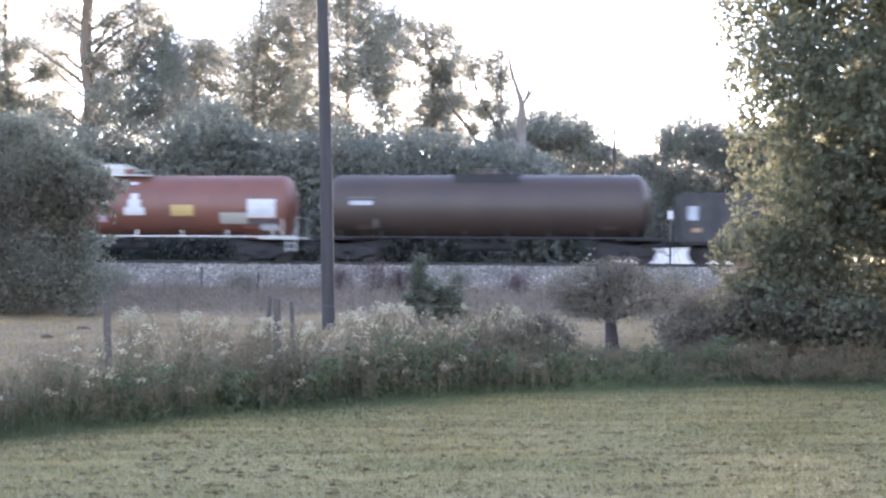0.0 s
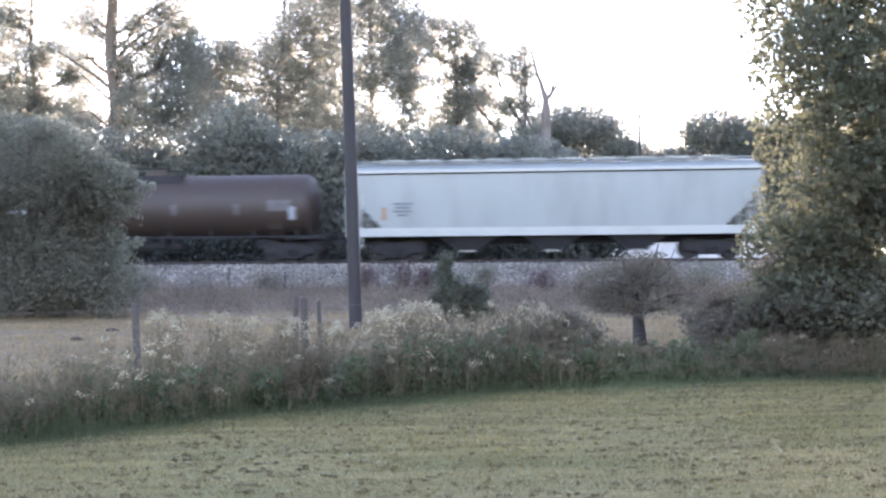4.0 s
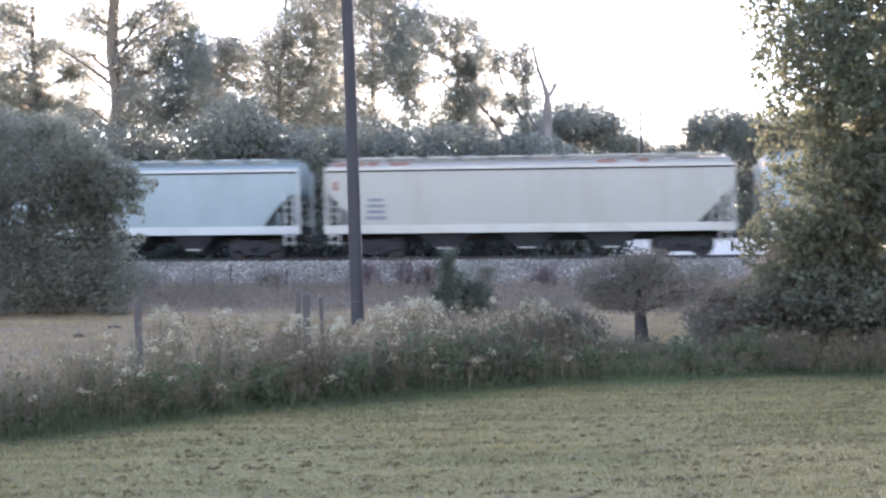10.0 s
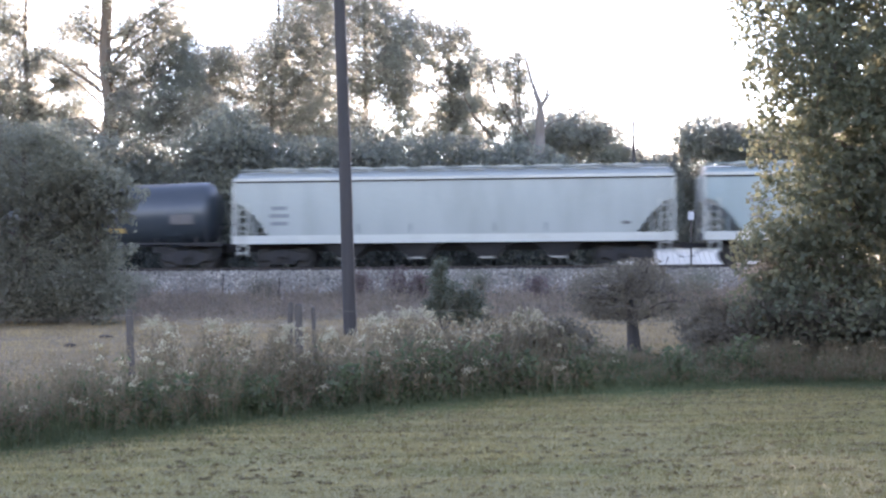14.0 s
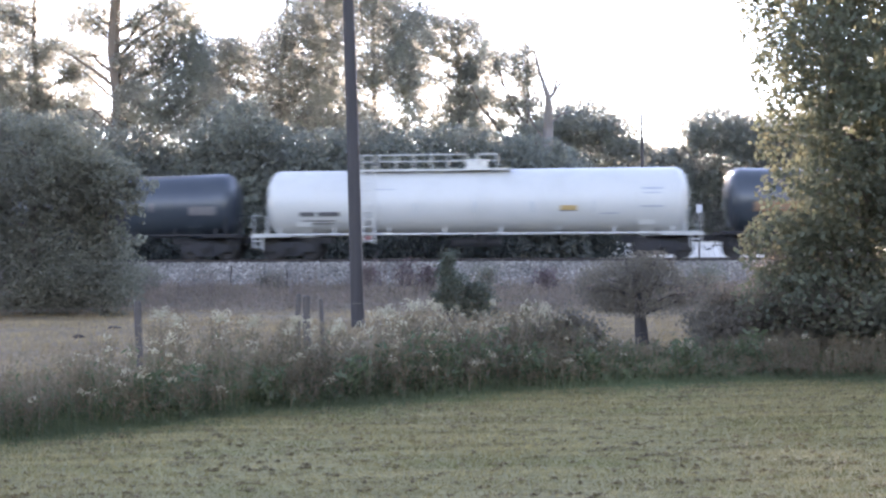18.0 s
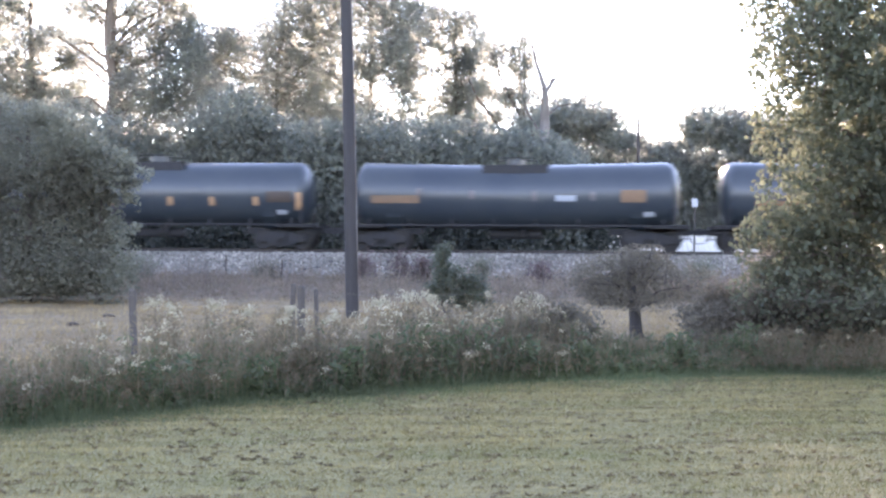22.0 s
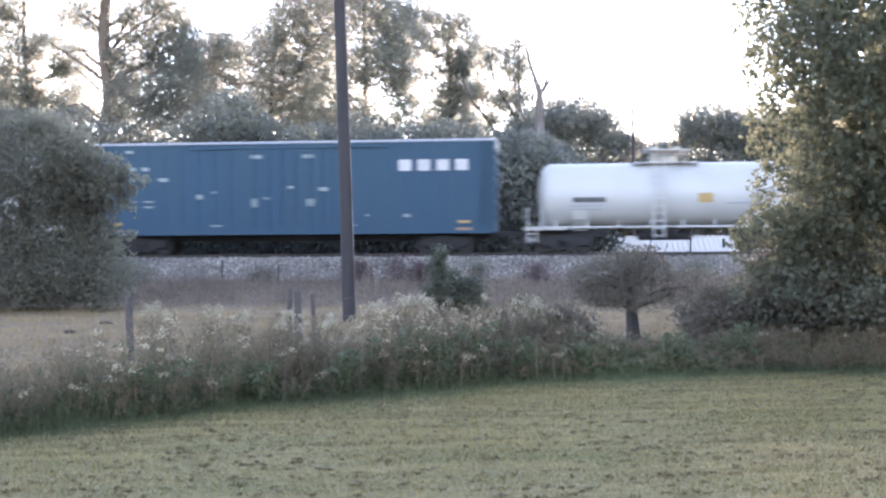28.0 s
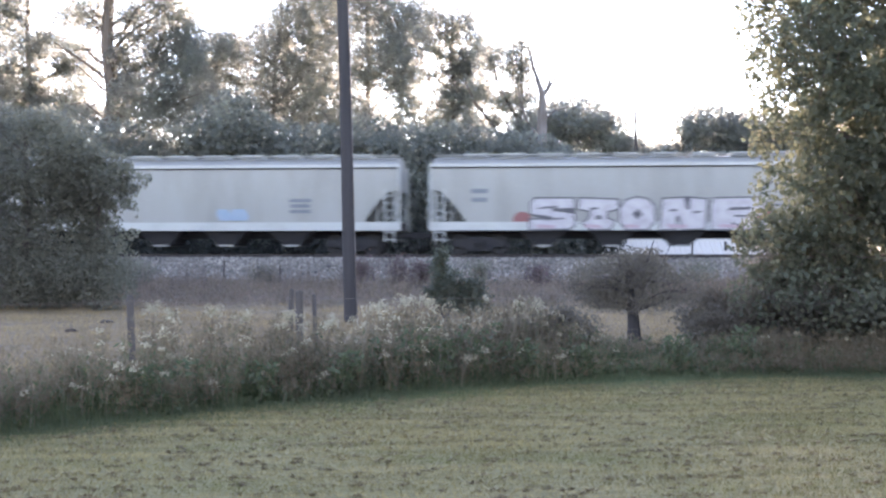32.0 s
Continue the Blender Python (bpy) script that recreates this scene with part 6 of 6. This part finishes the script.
def weeds():
    rng = np.random.default_rng(21)
    n = 2600
    x = rng.uniform(-9, 5.5, n)
    off = rng.beta(1.2, 1.3, n) * 2.3
    y = edge_y(x) + 0.2 + off * 1.08
    tall = np.interp(x, [-9, -5.6, -4.9, -4.4, -3.8, -3.2, -2.8, -2.2, -1.7, -1.2, -0.6, -0.1, 0.7, 1.6, 2.6, 5.5], [0.5, 0.62, 0.78, 0.92, 0.9, 0.82, 0.7, 0.92, 0.95, 0.92, 0.95, 0.72, 0.42, 0.40, 0.5, 0.55])
    h = tall * rng.uniform(0.5, 1.1, n) * (0.42 + 0.58 * np.clip(off / 0.9, 0, 1))
    # stems, bent over a little towards their tips
    base = np.stack([x, y, np.zeros(n)], 1)
    lean = rng.normal(size=(n, 2)) * 0.13 + np.array([0.05, 0])
    tip = base + np.stack([lean[:, 0] * h, lean[:, 1] * h, h], 1)
    bend = base + np.stack([lean[:, 0] * h * 0.35, lean[:, 1] * h * 0.35, h * 0.62], 1)
    a = rng.uniform(0, np.pi, n)
    w = np.stack([np.cos(a), np.sin(a), 0 * a], 1) * 0.006
    sv = np.stack([base - w, base + w, bend + w * 0.8, bend - w * 0.8, bend - w * 0.8, bend + w * 0.8, tip + w * 0.4, tip - w * 0.4], 1).reshape(-1, 3)
    sf = np.arange(8 * n).reshape(-1, 4)
    per = 54
    t = rng.uniform(0.05, 1.0, (n, per, 1))
    mid = base[:, None] + (bend - base)[:, None] * np.minimum(t / 0.62, 1) + (tip - bend)[:, None] * np.maximum(t - 0.62, 0) / 0.38
    pts = mid + rng.normal(size=(n, per, 3)) * np.array([0.06, 0.06, 0.02]) * (1.2 - 0.75 * t)
    pts = pts.reshape(-1, 3)
    pts[:, 2] = np.maximum(pts[:, 2], 0.01)
    green = (t.reshape(-1) + rng.normal(size=len(pts)) * 0.16) < np.repeat(rng.uniform(0.3, 0.7, n) + np.interp(x, [-0.3, 0.6, 1.9, 2.8], [0, 0.3, 0.25, 0.0]), per)
    lv, lf = leaf_mesh(rng, pts[~green], 0.07, 0.013, up=0.9)
    ob = mesh_np("tall_weeds", lv, lf, WEED)
    tagged(ob, "strip of tall dried olive-brown weeds along the lawn", "weeds", kind="stuff")
    tagged(mesh_np("weed_stems", sv, sf, STALK_PALE), "thin pale straw stems of the tall weeds", "stems", kind="stuff")
    tagged(mesh_np("weed_leaves", *leaf_mesh(rng, pts[green], 0.085, 0.018, up=0.8), WEED_LOW), "green lower leaves of the tall weeds", "leaves", kind="stuff")
    # pale seed heads on the taller stems
    pick = (h > 0.3) & (rng.uniform(size=n) < 0.65 * np.interp(x, [-9, -5, -4.5, -2.6, -2.4, -1.7, -1.2, -0.7, -0.2, 0.2, 5], [0.08, 0.14, 0.3, 0.26, 0.16, 0.38, 0.28, 0.15, 0.3, 0.08, 0.03]))
    q = tip[pick]
    per = 34
    d = rng.normal(size=(len(q), per, 3)) * np.array([0.036, 0.036, 0.018]) * rng.uniform(0.5, 1.3, (len(q), 1, 1))
    d[:, :, 2] -= 5 * d[:, :, 0] ** 2 + 0.02
    pp = (q[:, None] + d).reshape(-1, 3)
    tagged(mesh_np("seed_heads", *leaf_mesh(rng, pp, 0.032, 0.015, up=0.2), SEED), "fluffy pale cream seed heads on tall weeds", "seed heads", kind="stuff")
    # lush low grass at the strip's foot
    m = 42000
    x = rng.uniform(-9, 6, m)
    y = edge_y(x) + rng.beta(1.1, 2.2, m) * 2.2 - 0.1
    tuft = 0.55 + 0.45 * np.sin(3.1 * x + 2.0 * np.sin(1.7 * x)) * np.sin(2.3 * y + x)
    hh = 0.05 + 0.27 * np.clip((y - edge_y(x)) / 0.9, 0, 1) * tuft * np.interp(x, [1.8, 3.0], [1, 0.55])
    tagged(mesh_np("verge_grass", *blade_mesh(rng, np.stack([x, y, 0 * x], 1), hh, 0.012, 0.3), WEED_LOW), "lush green grass at the foot of the weeds", "grass", kind="stuff")


weeds()


def plumes():
    """Full pale plumes that stand above the rest of the weeds."""
    rng = np.random.default_rng(31)
    for i, (x, y, h, r) in enumerate([(-5.16, 14.9, 1.0, 0.16), (-5.0, 15.1, 0.9, 0.12), (-4.47, 15.1, 0.96, 0.15), (-4.1, 15.3, 0.88, 0.12), (-3.6, 15.5, 0.86, 0.12), (-2.55, 16.2, 0.98, 0.17), (-2.2, 16.3, 1.06, 0.19), (-1.95, 16.5, 1.03, 0.18), (-0.75, 17.2, 0.95, 0.11), (-0.5, 17.2, 0.95, 0.10), (-3.1, 15.7, 0.8, 0.12)]):
        root = tagged(new("plume_weed"), "tall weed with a drooping pale cream flower plume", "weed", "pale plume weeds")
        root.location = (x, y, 0)
        bm = bmesh.new()
        add_tube(bm, crooked(rng, (0, 0, -0.05), (0.03, 0, h * 0.85), 4, 0.02), [0.009, 0.008, 0.007, 0.005, 0.004], 5)
        part("stem", bm, BARK, root)
        # arching sprays that droop all round from the stem's top
        sprays, k = 13, 24
        for turn in range(sprays):
            ang, reach = 2 * math.pi * (turn + rng.uniform(-0.4, 0.4)) / sprays, r * rng.uniform(0.7, 1.25)
            u = np.linspace(0.1, 1, k)
            rise = rng.uniform(0.05, 0.14)
            c = np.stack([0.03 + math.cos(ang) * reach * u, math.sin(ang) * reach * u, h - 0.13 + rise * np.sin(u * 2.6) * 1.3 - 0.08 * u ** 2], 1)
            bunch = c + rng.normal(size=(k, 3)) * 0.014
            cloud = bunch if turn == 0 else np.concatenate([cloud, bunch])
        mesh_np("plume", *leaf_mesh(rng, cloud, 0.033, 0.016), SEED, root)["kind"] = "stuff"
        k = 160
        t = rng.uniform(0.1, 0.8, (k, 1))
        mesh_np("leaves", *leaf_mesh(rng, np.array([[0.02, 0, h]]) * t + rng.normal(size=(k, 3)) * np.array([0.07, 0.07, 0.01]), 0.10, 0.022, up=0.4), WEED, root)["kind"] = "stuff"


plumes()


def forbs():
    """Dark broad-leaved weeds at the front of the strip, and grasses that nod over it."""
    rng = np.random.default_rng(33)
    for x, off, h in ((-6.3, 0.35, 0.42), (-5.7, 0.45, 0.5), (-5.35, 0.3, 0.36), (-4.2, 0.5, 0.55), (-3.3, 0.35, 0.42), (-2.6, 0.4, 0.5), (-2.0, 0.55, 0.72), (-1.55, 0.45, 0.6), (-1.1, 0.5, 0.7), (-0.6, 0.4, 0.5), (0.1, 0.5, 0.45), (1.4, 0.6, 0.5), (2.3, 0.8, 0.6)):
        root = tagged(new("leafy_weed"), "dark green broad-leaved weed at the edge of the lawn", "weed", "broad-leaved weeds")
        root.location = (x, float(edge_y(x)) + off, 0)
        for k in range(4):
            bm = bmesh.new()
            tip = np.array([rng.normal() * 0.12, rng.normal() * 0.08, h * rng.uniform(0.75, 1.05)])
            add_tube(bm, crooked(rng, (0, 0, -0.04), tip, 3, 0.04), [0.008, 0.007, 0.005, 0.003], 5)
            part("stem", bm, STALK, root)
            n = 60
            t = rng.uniform(0.15, 1.05, (n, 1))
            leaves = tip * t + rng.normal(size=(n, 3)) * np.array([0.06, 0.06, 0.02])
            leaves[:, 2] = np.maximum(leaves[:, 2], 0.02)
            mesh_np("leaves", *leaf_mesh(rng, leaves, 0.10, 0.034, up=-0.2), FORB, root)["kind"] = "stuff"
    bm = bmesh.new()
    heads = []
    for x in rng.uniform(-2.5, -0.2, 34):
        y, h, way = float(edge_y(x)) + rng.uniform(0.5, 1.6), rng.uniform(0.6, 1.02), rng.choice([1, 1, 1, -1]) * rng.uniform(0.12, 0.3)
        arc = [(x, y, 0), (x + 0.1 * way, y, 0.6 * h), (x + 0.35 * way, y, 0.88 * h), (x + 0.7 * way, y, h), (x + way, y, 0.96 * h), (x + 1.15 * way, y, 0.88 * h)]
        add_tube(bm, arc, [0.006, 0.006, 0.005, 0.004, 0.003, 0.002], 4)
        u = rng.uniform(0, 1, (14, 1))
        heads.append(np.array(arc[3]) * (1 - u) + np.array(arc[5]) * u + rng.normal(size=(14, 3)) * 0.012 + np.array([0, 0, 0.03]) * np.sin(u * 3.1))
    tagged(part("nodding_grass", bm, STALK_PALE), "arching dry grass stems over the weeds", "grass", kind="stuff")
    tagged(mesh_np("grass_heads", *leaf_mesh(rng, np.concatenate(heads), 0.04, 0.014), SEED), "pale nodding grass heads", "seed heads", kind="stuff")


forbs()


def lawn():
    rng = np.random.default_rng(41)
    n = 330000
    x = rng.uniform(-8.5, 7, n)
    y = 6.8 + 10.4 * rng.uniform(size=n) ** 0.8
    ok = y < edge_y(x) + 0.15
    x, y = x[ok], y[ok]
    patch = np.sin(1.7 * x + 0.6 * y) * np.sin(0.9 * y - 0.5 * x + 1) * 0.3 + 1
    b = np.stack([x, y, np.zeros(len(x))], 1)
    tagged(mesh_np("lawn_grass", *blade_mesh(rng, b, 0.026 * patch, 0.007, 0.8), LAWN_BLADE), "short mown lawn grass, green fading to straw", "grass", kind="stuff")
    # greener, softer grass where the mower turns along the weeds
    k = 52000
    gx = rng.uniform(-9, 6.5, k)
    gy = edge_y(gx) - rng.gamma(1.2, 0.36, k) + 0.15
    ok = gy > 6.8
    gb = np.stack([gx, gy, 0 * gx], 1)[ok]
    tagged(mesh_np("lawn_edge_grass", *blade_mesh(rng, gb, 0.03, 0.008, 0.7), WEED_LOW), "soft greener grass along the lawn's far edge", "grass", kind="stuff")
    # clumps of dry clippings along the mower's lines
    m = 5600
    line = rng.integers(0, 44, m)
    along = rng.uniform(-9, 8, m)
    cx = along
    cy = 5.2 + line * 0.31 + 0.21 * along + rng.normal(size=m) * 0.06
    ok = (cy < edge_y(cx) - 0.1) & (cy > 6.8)
    cx, cy = cx[ok], cy[ok]
    size = rng.gamma(0.8, 0.2, len(cx)).clip(0.08, 1.8)
    per = 24
    p = np.stack([cx, cy, 0 * cx + 0.012], 1)[:, None] + rng.normal(size=(len(cx), per, 3)) * np.array([0.15, 0.018, 0.016]) * size[:, None, None]
    p[:, :, 1] += 0.21 * (p[:, :, 0] - cx[:, None])
    p = p.reshape(-1, 3)
    p[:, 2] = np.abs(p[:, 2])
    # pale bits beyond each clump: its backlit top edge, put in as colour
    pale = np.stack([cx, cy + 0.06 * size, 0 * cx + 0.015], 1)[:, None] + rng.normal(size=(len(cx), 12, 3)) * np.array([0.15, 0.014, 0.006]) * size[:, None, None]
    pale[:, :, 2] = np.abs(pale[:, :, 2])
    tagged(mesh_np("lit_clump_edges", *leaf_mesh(rng, pale.reshape(-1, 3), 0.035, 0.005, corners=3), LIT_EDGE_STRAW), "pale straw bits standing in for the sunlit edges of clippings", "clippings", kind="stuff")
    tagged(mesh_np("grass_clippings", *leaf_mesh(rng, p, 0.034, 0.006, corners=3), CLIPPING), "scattered clumps of dry brown grass clippings", "clippings", kind="stuff")


lawn()


def pasture():
    rng = np.random.default_rng(51)
    n = 150000
    x = rng.uniform(-24, 12, n)
    y = rng.uniform(14, 38, n)
    ok = (y > edge_y(x) + 1.0) & (np.abs(x + 0.1 * y) < 0.45 * y + 1)
    x, y = x[ok], y[ok]
    b = np.stack([x, y, np.zeros(len(x))], 1)
    tuft = 1 + 0.8 * (np.sin(2.3 * x + 1.1 * y) * np.sin(1.3 * y - 0.7 * x) > 0.45)
    tagged(mesh_np("pasture_grass", *blade_mesh(rng, b, 0.075 * tuft, 0.012, 0.6), STRAW), "dry straw-coloured pasture grass behind the fence", "grass", kind="stuff")
    n = 5200
    x = rng.uniform(-30, 16, n)
    y = rng.uniform(34, 53, n)
    z = ground_z(y)
    h = rng.uniform(0.3, 1.0, n) ** 1.5 * np.interp(y, [34, 38, 46, 53], [0.4, 0.62, 0.5, 0.35]) * rng.choice([1, 1, 1, 1, 1.7], n)
    base = np.stack([x, y, z], 1)
    per = 20
    t = rng.uniform(0.05, 1, (n, per, 1))
    p = base[:, None] + rng.normal(size=(n, per, 3)) * np.array([0.16, 0.16, 0.02])
    p[:, :, 2] = z[:, None] + h[:, None] * t[:, :, 0]
    tagged(mesh_np("dry_scrub", *leaf_mesh(rng, p.reshape(-1, 3), 0.15, 0.024, up=1.2), SCRUB), "brown dried scrub between field and railway", "scrub", kind="stuff")


pasture()


def stalks():
    rng = np.random.default_rng(61)
    n = 420
    x, y = rng.uniform(-26, 12, n), rng.uniform(37, 52.5, n)
    z = ground_z(y)
    h = rng.uniform(0.5, 1.15, n)
    base = np.stack([x, y, z], 1)
    tip = base + np.stack([rng.normal(size=n) * 0.08, rng.normal(size=n) * 0.08, h], 1)
    w = np.array([0.011, 0, 0])
    sv = np.stack([base - w, base + w, tip + w * 0.5, tip - w * 0.5], 1).reshape(-1, 3)
    per = 16
    t = rng.uniform(0.45, 1.02, (n, per, 1))
    p = base[:, None] + (tip - base)[:, None] * t + rng.normal(size=(n, per, 3)) * np.array([0.05, 0.05, 0.02])
    lv, lf = leaf_mesh(rng, p.reshape(-1, 3), 0.07, 0.025, up=0.6)
    tagged(mesh_np("dry_stalks", np.concatenate([sv, lv]), np.concatenate([np.arange(4 * n).reshape(-1, 4), lf + len(sv)]), STALK), "thin dried brown stalks near the railway bank", "stalks", kind="stuff")


stalks()


def white_sign():
    root = tagged(new("white_sign"), "small white board on a thin post beyond the railway", "sign")
    root.location = (6.6, 69.0, -0.9)
    bm = bmesh.new()
    add_tube(bm, [(0, 0, -0.2), (0, 0, 5.3)], 0.05, 8)
    part("post", bm, POST_WOOD, root)
    bm = bmesh.new()
    add_box(bm, -0.16, 0.16, -0.09, -0.055, 4.75, 5.2)
    part("board", bm, PAINT_WHITE, root, bevel=0.01)


white_sign()


def litter():
    """Pale scraps beyond the track that show under the cars."""
    rng = random.Random(4)
    root = tagged(new("stacked_boards"), "small stack of pale boards beyond the railway", "boards")
    root.location = (-3.1, 63.6, -0.55)
    for k in range(7):
        bm = bmesh.new()
        x, z = rng.uniform(-0.35, 0.2), 0.05 + 0.32 * k
        add_box(bm, x - 0.45, x + 0.45, -0.15, 0.15, z - 0.05 if k == 0 else z - 0.32, z)
        part("board", bm, PAINT_WHITE if k % 2 else TIE_WOOD, root)


litter()


def field_bits():
    """Stakes at the foot of the ballast, a fallen branch and clods on the dry field."""
    rng = np.random.default_rng(71)
    for x, y, h, tilt in ((-14.85, 52.2, 0.95, 2), (-12.01, 50.5, 0.85, -3)):
        bm = bmesh.new()
        add_box(bm, -0.03, 0.03, -0.006, 0.006, -0.3, h)
        add_box(bm, -0.006, 0.006, 0.006, 0.05, -0.3, h)
        stake = part("steel_stake", bm, RAIL_STEEL, bevel=0.003)
        stake.matrix_basis = pose(x, y, float(ground_z(y)), tilt, tilt, 20 * tilt)
        tagged(stake, "dark rusty steel stake at the foot of the ballast", "stake", "stakes by the railway")
    bm = bmesh.new()
    add_tube(bm, crooked(rng, (-0.3, 0, 0.06), (0.35, 0.1, 0.32), 4, 0.03), [0.045, 0.04, 0.034, 0.026, 0.015], 7)
    add_tube(bm, crooked(rng, (0.05, 0.04, 0.2), (0.1, -0.25, 0.02), 2, 0.03), [0.025, 0.02, 0.012], 5)
    branch = part("fallen_branch", bm, BARK_PALE, smooth=True)
    branch.location = (-17.5, 48.0, 0.14)
    tagged(branch, "pale broken branch lying by the bushes", "branch")
    for x, y, w in ((-10.37, 27.0, 0.14), (-9.95, 24.0, 0.12)):
        bm = bmesh.new()
        rings = []
        for k in range(6):
            u = k / 5
            r = w * math.cos(u * 1.5) + 0.01
            rings.append([(r * math.cos(a) * (1.2 + 0.2 * math.sin(3 * a + k)), 0.8 * r * math.sin(a), 0.1 * math.sin(u * 1.5) - 0.02) for a in [2 * math.pi * j / 14 for j in range(14)]])
        add_loft(bm, rings)
        clod = part("soil_mound", bm, CLOD, smooth=True)
        clod.location = (x, y, 0)
        tagged(clod, "small dark mound of loose soil on dry grass", "mound", "soil mounds in the field")


field_bits()


# ---- movement ----


def travelled(t):
    """How far the train has come at t seconds, from where it stands at 16 s."""
    u = (t - 16) / 16
    return 150.741 * u - 2.095 * u ** 2 - 0.702 * u ** 3 + 0.368 * u ** 4


def motions():
    times = [2.0 * k for k in range(17)]
    for root, x in CARS:
        walk(root, [(t, pose(x + travelled(t), TRACK_Y, RAIL_Z)) for t in times])
    spins = [k / 15 for k in range(481)]
    for s, sets in WHEELSETS.items():
        walk(sets[0], [(t, pose(0.89 * s, 0, 0.46) @ Matrix.Rotation((travelled(t) - travelled(0)) / 0.46, 4, "Y")) for t in spins])
        first = sets[0].animation_data
        for w in sets[1:]:
            w.rotation_mode = "QUATERNION"
            turn = w.animation_data_create()
            turn.action, turn.action_slot = first.action, first.action_slot


motions()
